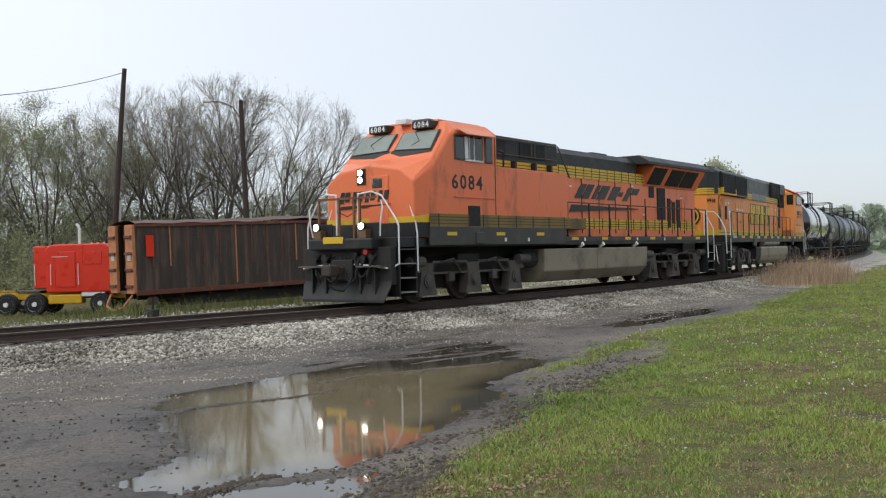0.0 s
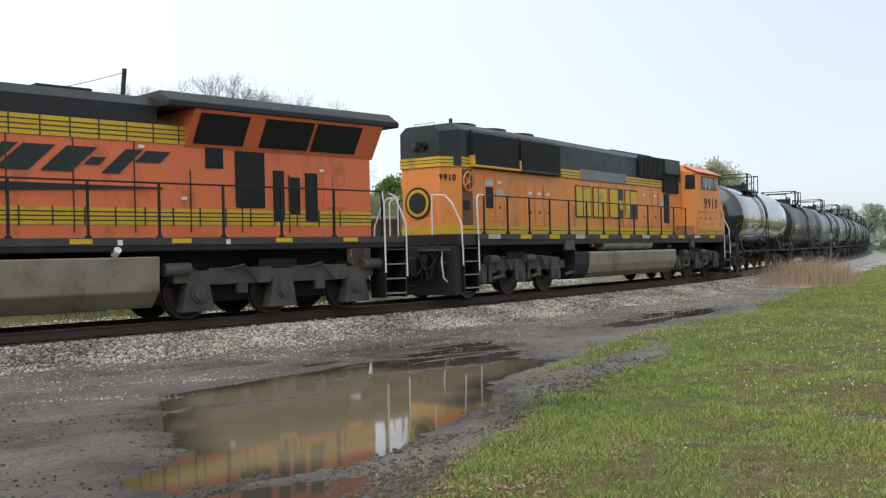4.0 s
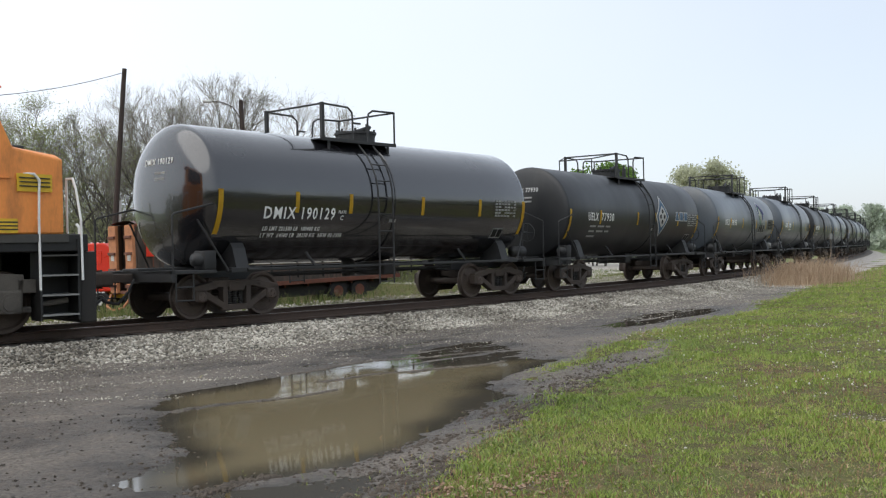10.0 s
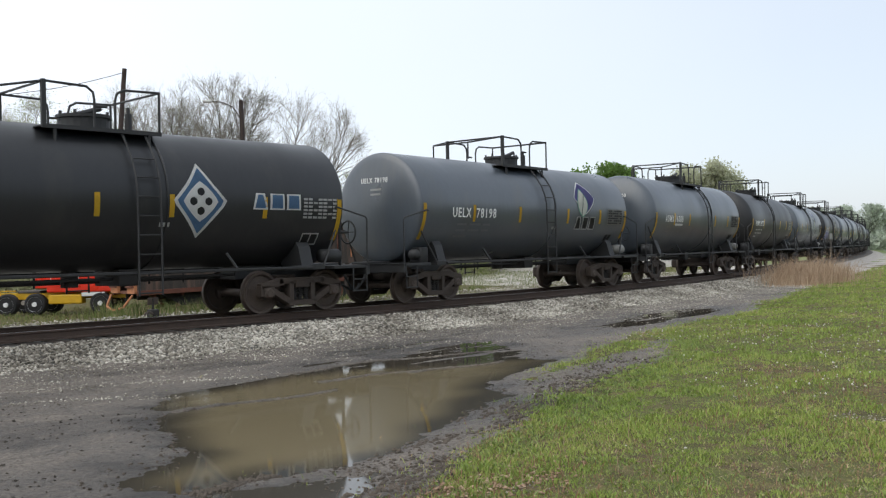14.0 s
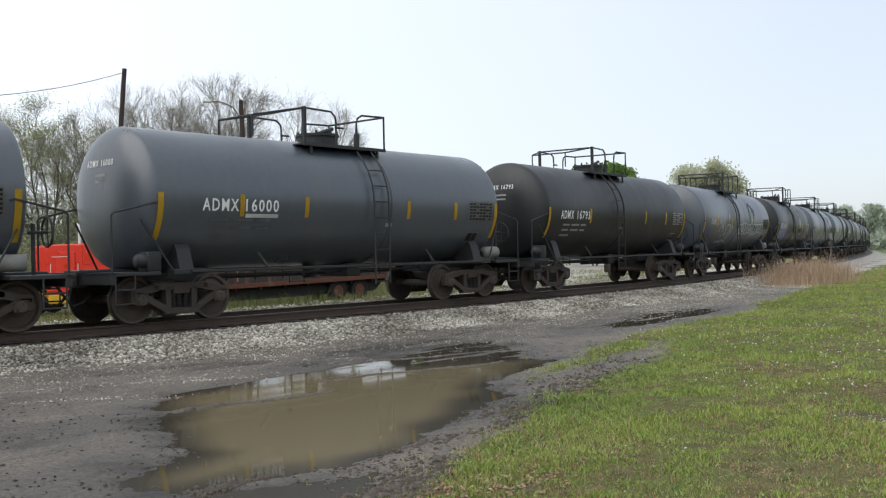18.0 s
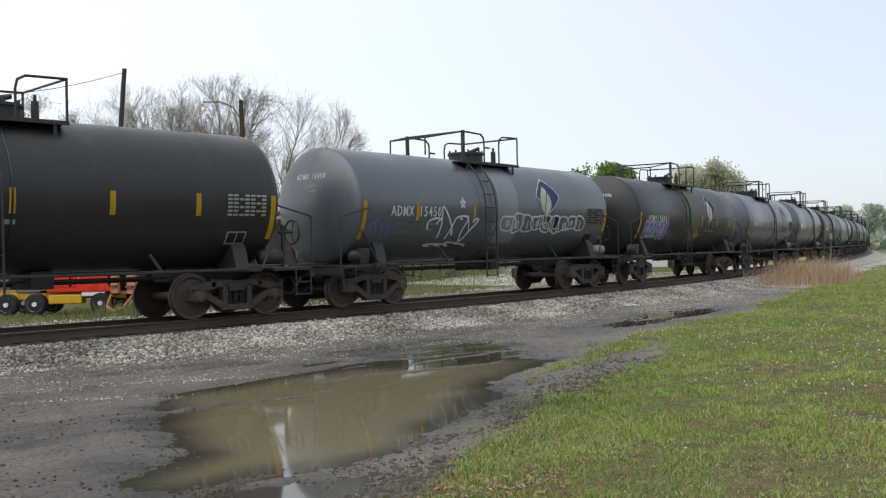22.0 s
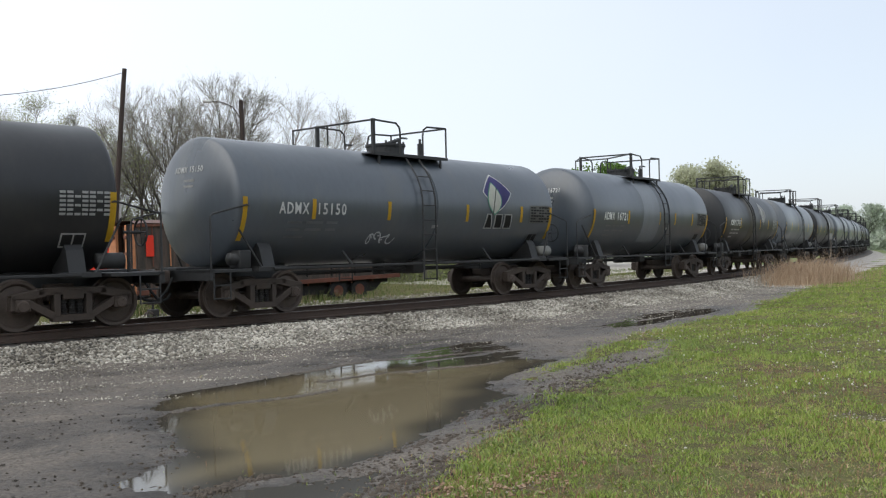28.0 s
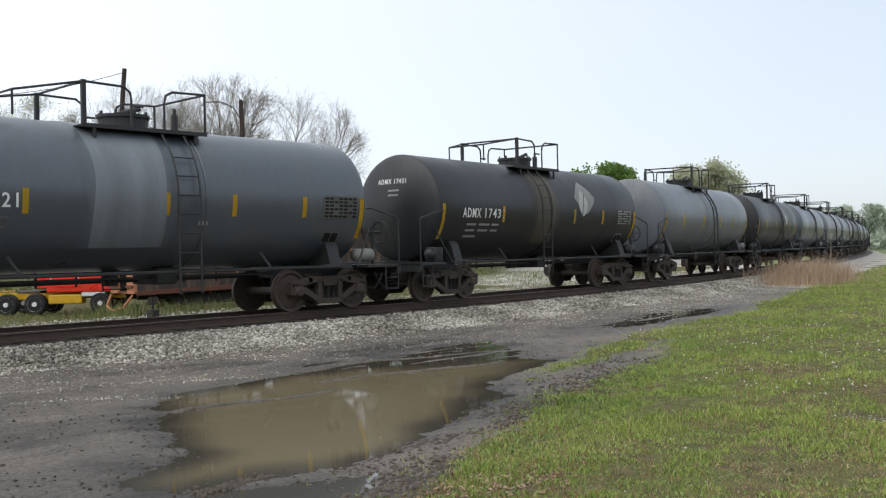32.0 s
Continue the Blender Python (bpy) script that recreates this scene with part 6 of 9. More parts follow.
    for y0, y1, drop in ((-0.95, -0.35, 0.5), (-0.7, 0.1, 0.62), (0.95, 0.3, 0.5), (0.7, -0.1, 0.62)):
        pts = [(-10.42 - 0.1 * math.sin(math.pi * k / 8), y0 + (y1 - y0) * k / 8, 1.2 - drop * math.sin(math.pi * k / 8)) for k in range(9)]
        part("jumper_cable", sweep(pts, 0.028, 7), RUBBER, loco)
    # brown posts and rails that guard the front walkway
    for y in (-0.42, -0.24, 0.24, 0.9):
        part("front_post", block(-10.3, -10.25, y - 0.025, y + 0.025, 1.62, 2.62), BROWN_POST, loco, "brown weathered post")
    part("front_rail", block(-10.3, -10.26, -0.95, 0.95, 2.56, 2.61), BROWN_POST, loco)
    for s in (-1, 1):
        part("walkway_guard", block(-10.32, -10.28, min(s * 0.45, s * 1.05), max(s * 0.45, s * 1.05), 1.62, 1.98, 0.01), BLACK, loco)
        part("front_grab", sweep([(-10.32, s * 1.08, 1.66), (-10.36, s * 1.12, 1.95), (-10.34, s * 1.18, 2.35), (-10.3, s * 1.1, 2.5)], 0.02), CHROME, loco)
    part("anticlimber", block(-10.55, -10.1, -1.0, 1.0, 1.35, 1.62, 0.04), BLACK, loco)
    part("anticlimber_patch", block(-10.57, -10.54, -0.12, 0.52, 1.5, 1.66, 0.01), YELLOW, loco)
    lamp_pair(loco, [(-10.5, -0.66, 1.9), (-10.5, 0.78, 1.9)], 0.08, (-1, 0, 0))
    for s in (-1, 1):
        part("lamp_bracket", block(-10.5, -10.15, min(s * 0.6, s * 0.84) + 0.06, max(s * 0.6, s * 0.84) + 0.06, 1.6, 1.82, 0.01), BROWN_POST, loco)
    step_well(loco, -9.75, -1, -10.1)
    step_well(loco, 9.75, 1, 10.1)
    bent_rail(loco, [(-10.25, 0.35, 1.7), (-10.25, 0.35, 2.68), (-10.2, 0.75, 2.72), (-10.15, 1.0, 2.62), (-10.12, 1.4, 2.05), (-10.1, 1.46, 1.9), (-10.1, 1.46, 1.0), (-10.2, 1.3, 0.9)])
    bent_rail(loco, [(-9.35, 1.2, 2.7), (-9.4, 1.26, 2.4), (-9.42, 1.44, 1.95), (-9.4, 1.47, 1.7), (-9.4, 1.47, 0.8)])
    bent_rail(loco, [(10.08, 0.9, 2.68), (10.08, 1.1, 2.6), (10.1, 1.44, 1.95), (10.1, 1.46, 0.7)])
    bent_rail(loco, [(9.4, 1.4, 2.68), (9.42, 1.45, 2.4), (9.42, 1.47, 0.8)])
    part("end_chain", pipe(bmesh.new(), [(-10.25, -0.35, 2.3), (-10.25, 0, 2.15), (-10.25, 0.35, 2.3)], 0.012), BLACK, loco)
    for y in (-0.95, -0.55, 0.5, 0.85):
        part("multiple_unit_hose", pipe(bmesh.new(), [(-10.2, y, 1.3), (-10.5, y, 1.1), (-10.55, y * 0.9, 0.75), (-10.45, y * 0.85, 0.55)], 0.03), RUBBER, loco)
    part("cut_lever", pipe(bmesh.new(), [(-10.4, -1.35, 0.9), (-10.42, -0.5, 1.0), (-10.42, 0.5, 1.0), (-10.4, 1.35, 0.9)], 0.02), CHROME, loco)
    coupler(loco, -10.3, -1)
    coupler(loco, 10.1, 1)
    TRAIN.append((loco, a, 6.7))


def second_locomotive(a):
    loco = thing("locomotive", "faded orange, dark green and yellow diesel locomotive", "locomotive", "locomotives of the train")
    part("frame", block(-10.25, 10.2, -1.42, 1.42, 1.4, 1.7, 0.02), BLACK, loco)
    both("sill_band", lambda: side_plate(-9.4, 9.85, 1.56, 1.7, -1.44, 0.03), SKIRT, loco)
    for k in range(11):
        x = -8.9 + 1.65 * k
        both("reflector", lambda: side_plate(x, x + 0.6, 1.57, 1.69, -1.47, 0.006), YELLOW if k % 3 else DULLWHITE, loco)
    # long hood with chamfered leading end
    part("long_hood", loft_x([(-9.85, hood_section(0.62, 1.7, 3.45, 3.5, 0.6)), (-9.35, hood_section(0.95, 1.7, 3.45, 3.5, 0.9)), (5.9, hood_section(0.95, 1.7, 3.45, 3.5, 0.9))]), ORANGE_OLD, loco)
    part("hood_top", loft_x([(-9.88, hood_section(0.64, 3.5, 4.4, 4.56, 0.45)), (-9.37, hood_section(0.97, 3.5, 4.46, 4.66, 0.68)), (-4.2, hood_section(0.97, 3.5, 4.46, 4.66, 0.68)), (5.9, hood_section(0.97, 3.5, 4.42, 4.6, 0.68))]), GREENBLACK, loco)
    for z0, z1, count in ((3.48, 3.74, 2), (1.72, 1.94, 1)):
        stripes(loco, -9.35 if z0 < 3 else -3.95, 5.9, z0, z1, 0.972, YELLOW, count)
    part("end_stripe", loft_x([(-9.89, [(-0.65, 3.48), (-0.65, 3.74), (0.65, 3.74), (0.65, 3.48)]), (-9.33, [(-0.985, 3.48), (-0.985, 3.74), (0.985, 3.74), (0.985, 3.48)]), (-8.95, [(-0.985, 3.48), (-0.985, 3.74), (0.985, 3.74), (0.985, 3.48)])]), YELLOW, loco)
    for z in (3.565, 3.65):
        part("stripe_line", loft_x([(-9.893, [(-0.653, z), (-0.653, z + 0.02), (0.653, z + 0.02), (0.653, z)]), (-9.333, [(-0.988, z), (-0.988, z + 0.02), (0.988, z + 0.02), (0.988, z)]), (-8.95, [(-0.988, z), (-0.988, z + 0.02), (0.988, z + 0.02), (0.988, z)])]), STRIPE_DARK, loco)
    part("end_stripe", loft_x([(-9.87, [(-0.64, 1.72), (-0.64, 1.94), (0.64, 1.94), (0.64, 1.72)]), (-9.34, [(-0.975, 1.72), (-0.975, 1.94), (0.975, 1.94), (0.975, 1.72)])]), YELLOW, loco)
    # the number and a round emblem on the leading end
    part("number", lettering("9910", 0.17, pose(-9.69, -0.745, 3.12, 90, 0, -33.5), None, 0.012, 0.85), BLACK, loco)
    part("end_emblem", rod(bmesh.new(), (-9.86, 0.1, 2.55), (-9.88, 0.1, 2.55), 0.42, 24), BLACK, loco, "round black emblem with a yellow ring")
    part("emblem_ring", merge([rod(bmesh.new(), (-9.88, 0.1, 2.55), (-9.886, 0.1, 2.55), 0.36, 24)]), YELLOW, loco)
    part("emblem_centre", rod(bmesh.new(), (-9.886, 0.1, 2.55), (-9.893, 0.1, 2.55), 0.28, 24), BLACK, loco)
    for y in (-0.12, 0.12):
        housing = part("headlight", rod(bmesh.new(), (-9.9, y, 4.05), (-9.98, y, 4.05), 0.12, 14), BLACK, loco)
        part("lens", rod(bmesh.new(), (-9.98, y, 4.05), (-9.985, y, 4.05), 0.09, 14), GLASS_DARK, housing)
    # radiator screens flaring at the side
    for s in (-1, 1):
        for x0, x1 in ((-8.95, -6.62), (-6.5, -4.15)):
            scr = part("radiator_screen", loft_x([(x0, [(s * 0.96, 3.5), (s * 1.1, 3.56), (s * 1.1, 4.4), (s * 0.96, 4.5)]), (x1, [(s * 0.96, 3.5), (s * 1.1, 3.56), (s * 1.1, 4.4), (s * 0.96, 4.5)])]), GRILLE, loco)
            n = 22
            for k in range(n):
                x = x0 + (x1 - x0) * (k + 0.5) / n
                part("screen_bar", block(x - 0.03, x + 0.03, min(s * 1.09, s * 1.108), max(s * 1.09, s * 1.108), 3.58, 4.4), GRILLE, scr)
            part("screen_ledge", block(x0, x1, min(s * 0.96, s * 1.13), max(s * 0.96, s * 1.13), 3.5, 3.555), YELLOW if x0 < -8 else GREENBLACK, scr)
        for x in (-8.98, -6.58):
            part("yellow_post", block(x, x + 0.07, min(s * 0.96, s * 1.12), max(s * 0.96, s * 1.12), 3.5, 3.8), YELLOW, loco)
        # brake wheel recess
        part("recess", block(-9.33, -8.85, min(s * 0.95, s * 0.965), max(s * 0.95, s * 0.965), 1.95, 3.42, 0.01), BROWN_POST, loco)
        bm = bmesh.new()
        ring = arc_points((-9.1, s * 1.02, 3.1), (1, 0, 0), (0, 0, 1), 0.25, 0, 2 * math.pi, 20)
        pipe(bm, ring, 0.022)
        for k in range(5):
            rod(bm, (-9.1, s * 1.02, 3.1), ring[k * 4], 0.014, 5)
        rod(bm, (-9.1, s * 0.95, 3.1), (-9.1, s * 1.03, 3.1), 0.05, 10)
        part("hand_brake_wheel", bm, ORANGE_OLD, loco)
        for x0, x1, z0, z1, m_ in ((-9.3, -9.02, 2.34, 2.6, GRILLE), (-8.2, -7.85, 2.42, 3.0, GRILLE), (-2.6, -0.75, 3.46, 3.8, GREY_PATCH), (-0.7, 0.85, 3.46, 3.8, GREY_PATCH)):
            part("panel", block(x0, x1, min(s * 0.95, s * 0.99), max(s * 0.95, s * 0.99), z0, z1, 0.01), m_, loco)
        for x0, x1, z0, z1 in ((-8.28, -7.76, 2.06, 3.41), (-7.7, -7.28, 2.06, 3.41), (-6.05, -5.56, 1.96, 3.17), (-5.52, -5.03, 1.96, 3.17), (-4.99, -4.47, 1.96, 3.17), (0.6, 1.5, 1.98, 2.9), (1.65, 3.1, 1.98, 3.4), (3.15, 3.6, 1.98, 3.4)):
            d = part("hood_door", block(x0, x1, min(s * 0.95, s * 0.968), max(s * 0.95, s * 0.968), z0, z1, 0.012), ORANGE_OLD, loco)
            part("latch", block((x0 + x1) / 2 - 0.03, (x0 + x1) / 2 + 0.03, min(s * 0.96, s * 0.985), max(s * 0.96, s * 0.985), z0 + 0.35, z0 + 0.42), BLACK, d)
            part("stencil", block((x0 + x1) / 2 - 0.1, (x0 + x1) / 2 + 0.1, min(s * 0.966, s * 0.972), max(s * 0.966, s * 0.972), z1 - 0.3, z1 - 0.22), WHITE, d)
        part("notice", block(-7.66, -7.32, min(s * 0.966, s * 0.974), max(s * 0.966, s * 0.974), 2.75, 2.95), DULLWHITE, loco)
        part("notice", block(-8.22, -7.84, min(s * 0.966, s * 0.974), max(s * 0.966, s * 0.974), 3.05, 3.2), DULLWHITE, loco)
        # dynamic brake grille and air intake
        g = part("brake_grille", block(1.85, 4.0, min(s * 0.96, s * 1.06), max(s * 0.96, s * 1.06), 3.78, 4.56, 0.02), GRILLE, loco)
        for k in range(18):
            x = 1.92 + 0.115 * k
            part("grille_bar", block(x, x + 0.03, min(s * 1.055, s * 1.08), max(s * 1.055, s * 1.08), 3.8, 4.52), BLACK, g)
        part("intake_hood", block(4.02, 5.5, min(s * 0.96, s * 1.12), max(s * 0.96, s * 1.12), 3.98, 4.56, 0.03), GREENBLACK, loco)
        it = part("air_intake", block(4.05, 5.5, min(s * 0.96, s * 1.05), max(s * 0.96, s * 1.05), 3.3, 3.98, 0.01), GRILLE, loco)
        for k in range(14):
            x = 4.1 + 0.1 * k
            part("grille_bar", block(x, x + 0.02, min(s * 1.05, s * 1.065), max(s * 1.05, s * 1.065), 3.32, 3.96), BLACK, it)
        part("vestibule_door", block(4.2, 4.65, min(s * 0.95, s * 0.985), max(s * 0.95, s * 0.985), 2.15, 3.25, 0.01), GRILLE, loco)
        part("hood_door", block(3.7, 4.15, min(s * 0.95, s * 0.975), max(s * 0.95, s * 0.975), 2.0, 3.28, 0.01), ORANGE_OLD, loco)
        part("hood_door", block(4.7, 5.3, min(s * 0.95, s * 0.975), max(s * 0.95, s * 0.975), 2.0, 3.28, 0.01), ORANGE_OLD, loco)
        part("notice", block(3.78, 4.1, min(s * 0.97, s * 0.98), max(s * 0.97, s * 0.98), 2.75, 3.0), DULLWHITE, loco)
    for x in (-8.2, -6.6, -5.0):
        fan = part("roof_fan", rod(bmesh.new(), (x, 0, 4.64), (x, 0, 4.75), 0.58, 24), GREENBLACK, loco)
        part("fan_grid", rod(bmesh.new(), (x, 0, 4.75), (x, 0, 4.765), 0.5, 24), GRILLE, fan)
    part("roof_rib", block(0.6, 4.0, -0.6, 0.6, 4.58, 4.7, 0.04), GREENBLACK, loco)
    part("vent_pipe", rod(bmesh.new(), (-8.85, -0.3, 4.5), (-8.85, -0.3, 4.85), 0.05, 8), BLACK, loco)
    part("grab_iron", pipe(bmesh.new(), [(-9.6, -0.3, 4.5), (-9.6, -0.3, 4.68), (-9.6, 0.35, 4.68), (-9.6, 0.35, 4.5)], 0.015), CHROME, loco)
    wedge_word(loco, -2.92, 1.95, 2.3, 3.24, -0.972, YELLOW, 0.0, 4, GREENBLACK)
    # cab
    cab = part("cab", loft_x([(5.9, hood_section(1.02, 1.7, 4.2, 4.5, 0.7)), (6.25, hood_section(1.48, 1.7, 4.12, 4.42, 1.0)), (8.55, hood_section(1.5, 1.7, 4.08, 4.38, 1.05)), (8.95, hood_section(1.48, 1.7, 3.15, 3.2, 1.2)), (9.85, hood_section(1.25, 1.7, 3.0, 3.1, 0.95))]), ORANGE_OLD, loco)
    rb_ = cab.modifiers.new("edges", "BEVEL")
    rb_.width, rb_.segments, rb_.limit_method = 0.04, 2, "ANGLE"
    for s in (-1, 1):
        y = s * 1.49
        part("roof_edge", plate([(6.1, s * 1.0, 4.45), (8.75, s * 1.02, 4.4), (8.75, s * 1.62, 4.12), (6.1, s * 1.58, 4.16)], 0.03 * -s), PINK_ROOF, cab, "sun-faded orange roof edge")
        fr = part("window_frame", block(6.75, 8.45, min(y, y + s * 0.02), max(y, y + s * 0.02), 3.5, 4.02, 0.01), TRUCK_GREY, cab)
        for x0, x1 in ((6.8, 7.12), (7.17, 7.55), (7.6, 8.02), (8.07, 8.4)):
            part("pane", block(x0, x1, min(y + s * 0.012, y + s * 0.03), max(y + s * 0.012, y + s * 0.03), 3.55, 3.97), GLASS_DARK, fr)
        for x in (7.145, 7.575):
            part("mullion", block(x - 0.015, x + 0.015, min(y, y + s * 0.036), max(y, y + s * 0.036), 3.52, 4.0), CHROME, fr)
        part("rear_window", plate([(5.97, s * 1.13, 3.5), (6.2, s * 1.43, 3.5), (6.2, s * 1.43, 4.05), (5.97, s * 1.13, 4.05)], 0.014 * -s), GLASS_DARK, cab)
        badge = part("nose_badge", plate([(9.0, s * 1.478, 2.42), (9.62, s * 1.33, 2.42), (9.62, s * 1.33, 2.72), (9.0, s * 1.478, 2.72)], -0.02 * s), YELLOW, cab)
        for z in (2.5, 2.57, 2.64):
            part("badge_line", plate([(9.04, s * 1.49, z), (9.58, s * 1.36, z), (9.58, s * 1.36, z + 0.02), (9.04, s * 1.49, z + 0.02)], -0.02 * s), STRIPE_DARK, badge)
        part("cab_step", block(5.3, 6.1, min(s * 0.95, s * 1.4), max(s * 0.95, s * 1.4), 1.7, 2.05, 0.01), TRAILER_POST, cab)
        part("drip_rail", block(6.3, 8.9, min(y, y + s * 0.03), max(y, y + s * 0.03), 2.63, 2.66), ORANGE_OLD, cab)
        part("stencil", block(8.2, 8.35, min(y, y + s * 0.012), max(y, y + s * 0.012), 2.05, 2.1), WHITE, cab)
        for x in (6.6, 7.1, 7.6, 8.2):
            part("rivet", rod(bmesh.new(), (x, y, 2.35), (x, y + s * 0.03, 2.35), 0.035, 8), DIRTY_YELLOW, cab)
    stripes(cab, 6.2, 9.0, 1.72, 1.96, 1.5, YELLOW, 3)
    part("number", lettering("9910", 0.42, pose(7.75, -1.5, 2.76, 90), None, 0.006, 1.08), BLACK, cab)
    part("number", lettering("9910", 0.32, pose(7.75, 1.5, 2.78, 90, 0, 180), None, 0.006, 1.02), BLACK, cab)
    part("bell_housing", block(8.95, 9.5, -0.35, 0.35, 3.15, 3.32, 0.04), GREENBLACK, cab)
    part("windshield", plate([(8.62, -1.0, 4.24), (8.62, 1.0, 4.24), (8.93, 1.1, 3.35), (8.93, -1.1, 3.35)], 0.02), GLASS_DARK, cab)
    railing(loco, -9.0, 5.2, 13, 1.41, 1.7, 2.72)
    # fuel tank, air tank, underneath
    prof = [(-1.44, 0.75), (-1.45, 1.1), (-1.4, 1.17), (1.4, 1.17), (1.45, 1.1), (1.44, 0.75), (1.36, 0.5), (1.15, 0.33), (-1.15, 0.33), (-1.36, 0.5)]
    tank = part("fuel_tank", prism_x(prof, -2.95, 4.1, 0.02), GREY_TANK, loco)
    part("tank_end", prism_x([(y * 0.97, z) for y, z in prof], -3.9, -2.95), UNDER, tank)
    for s in (-1, 1):
        part("air_reservoir", rod(bmesh.new(), (-1.9, s * 1.25, 1.37), (2.0, s * 1.25, 1.37), 0.17, 18), GREY_TANK, loco)
        part("red_valve", block(-2.75, -2.6, min(s * 1.3, s * 1.42), max(s * 1.3, s * 1.42), 1.3, 1.42, 0.02), RED_VALVE, loco)
        part("filler_cap", rod(bmesh.new(), (3.6, s * 1.3, 1.18), (3.6, s * 1.42, 1.3), 0.06, 10), TRUCK_GREY, tank)
        part("jack_pad", block(-4.6, -4.0, min(s * 1.36, s * 1.46), max(s * 1.36, s * 1.46), 1.22, 1.56, 0.02), TRUCK_GREY, loco)
        part("jack_pad", block(5.6, 6.0, min(s * 1.36, s * 1.46), max(s * 1.36, s * 1.46), 1.22, 1.56, 0.02), TRUCK_GREY, loco)
        part("sand_hose", pipe(bmesh.new(), [(-4.3, s * 1.3, 1.35), (-3.75, s * 1.35, 1.2), (-3.6, s * 1.35, 0.8), (-3.75, s * 1.3, 0.45)], 0.022), TRUCK_GREY, loco)
    part("underframe", block(-9.0, 9.0, -0.6, 0.6, 1.0, 1.42, 0.02), UNDER, loco)
    for x in (-6.86, 6.86):
        loco_bogie(loco, x, 2.06, "radial", "radial")
    for s in (-1, 1):
        pl = block(min(s * 10.05, s * 10.35), max(s * 10.05, s * 10.35), -1.38, 1.38, 0.15, 1.4, 0.03)
        part("pilot", pl, UNDER, loco)
        for y in (-0.9, -0.5, 0.5, 0.9):
            part("multiple_unit_hose", pipe(bmesh.new(), [(s * 10.3, y, 1.45), (s * 10.5, y, 1.2), (s * 10.52, y * 0.9, 0.8), (s * 10.45, y * 0.85, 0.55)], 0.03), RUBBER, loco)
        step_well(loco, s * 9.7, s, s * 10.1)
        bent_rail(loco, [(s * 10.15, 0.55, 1.7), (s * 10.15, 0.55, 2.72), (s * 10.12, 0.95, 2.7), (s * 10.1, 1.15, 2.5), (s * 10.08, 1.42, 1.95), (s * 10.08, 1.46, 0.9)], CHROME)
        bent_rail(loco, [(s * 9.0, 1.41, 2.72), (s * 9.3, 1.43, 2.72), (s * 9.38, 1.44, 2.62), (s * 9.36, 1.45, 2.0), (s * 9.36, 1.47, 0.75)], CHROME)
        coupler(loco, s * 10.15, s)
    # hoses, cables and fittings on the dark end
    for y0, y1, drop in ((-1.05, -0.4, 0.45), (-0.75, 0.05, 0.6), (1.0, 0.35, 0.5), (0.7, -0.1, 0.62), (-0.95, -0.6, 0.7)):
        pts = [(-10.55 - 0.12 * math.sin(math.pi * k / 8), y0 + (y1 - y0) * k / 8, 1.25 - drop * math.sin(math.pi * k / 8)) for k in range(9)]
        part("jumper_cable", sweep(pts, 0.03, 7), RUBBER, loco)
    for y, z, r_ in ((-0.62, 1.12, 0.1), (-0.9, 1.2, 0.08), (0.6, 1.15, 0.1), (0.9, 1.1, 0.08), (-0.4, 1.28, 0.07), (-1.1, 0.95, 0.07)):
        part("hose_connector", rod(bmesh.new(), (-10.3, y, z), (-10.62, y, z), r_, 10), UNDER, loco)
    part("coupler_pocket", block(-10.66, -10.2, -0.36, 0.36, 0.6, 1.12, 0.04), UNDER, loco)
    for s in (-1, 1):
        part("drop_step", block(-10.7, -10.45, min(s * 0.5, s * 1.3), max(s * 0.5, s * 1.3), 1.28, 1.33), TRUCK_GREY, loco)
        part("front_grab", sweep([(-10.5, s * 1.1, 1.3), (-10.62, s * 1.16, 1.0), (-10.6, s * 1.2, 0.6), (-10.48, s * 1.22, 0.5)], 0.02), CHROME, loco)
    TRAIN.append((loco, a, 6.86))


lead_locomotive(24.4)
second_locomotive(46.5)
# ---- the tank cars in the order of the train ----
tank_car(64.45, "glossy black tank car with white lettering and yellow strips", TANK_BLACK, "190129", "DMIX", rb=5.2, half_bogie=4.47, r=1.48, cz=2.54, ladder=-0.52, plat=(-1.95, 0.5),
         bars=(-3.12, -1.53, 0.92, 3.18), code_x=(-4.0, -3.14), number_x=(-2.96, -2.0), chart_x=4.3, ends=6.25, low_rail=False, cap=0.45, number_z=-0.51,
         stencils=(("LD LMT 221500 LB  100400 KG", -3.95, -2.36, 0.085, 1.78), ("LT WT  64500 LB  28250 KG  NEW 02-1996", -3.95, -1.62, 0.085, 1.64), ("PLATE", -1.9, -1.66, 0.07, 2.16), ("C", -1.82, -1.73, 0.1, 2.02)))
tank_car(77.55, "matt black tank car with a pale blue drop emblem", TANK_DARK, "77930", "UELX", rb=5.42, half_bogie=4.5, ladder=0.63, plat=(-1.16, 1.2), bars=(-3.27, -0.35, 1.17, 3.34), emblem="blue", emblem_x=1.8,
         code_x=(-4.15, -3.44), number_x=(-3.2, -2.3), chart_x=4.8, ends=6.2, cap=0.22)
tank_car(90.95, "blue-grey tank car with a purple leaf emblem", TANK_GREY, "78198", "UELX", rb=5.4, half_bogie=4.55, ladder=0.45, plat=(-1.3, 1.1), bars=(-3.23, -1.03, 1.61, 3.61), emblem="leaf", emblem_x=2.68,
         code_x=(-4.18, -3.38), number_x=(-3.14, -2.24), chart_x=4.6, ends=6.2, cap=0.22)
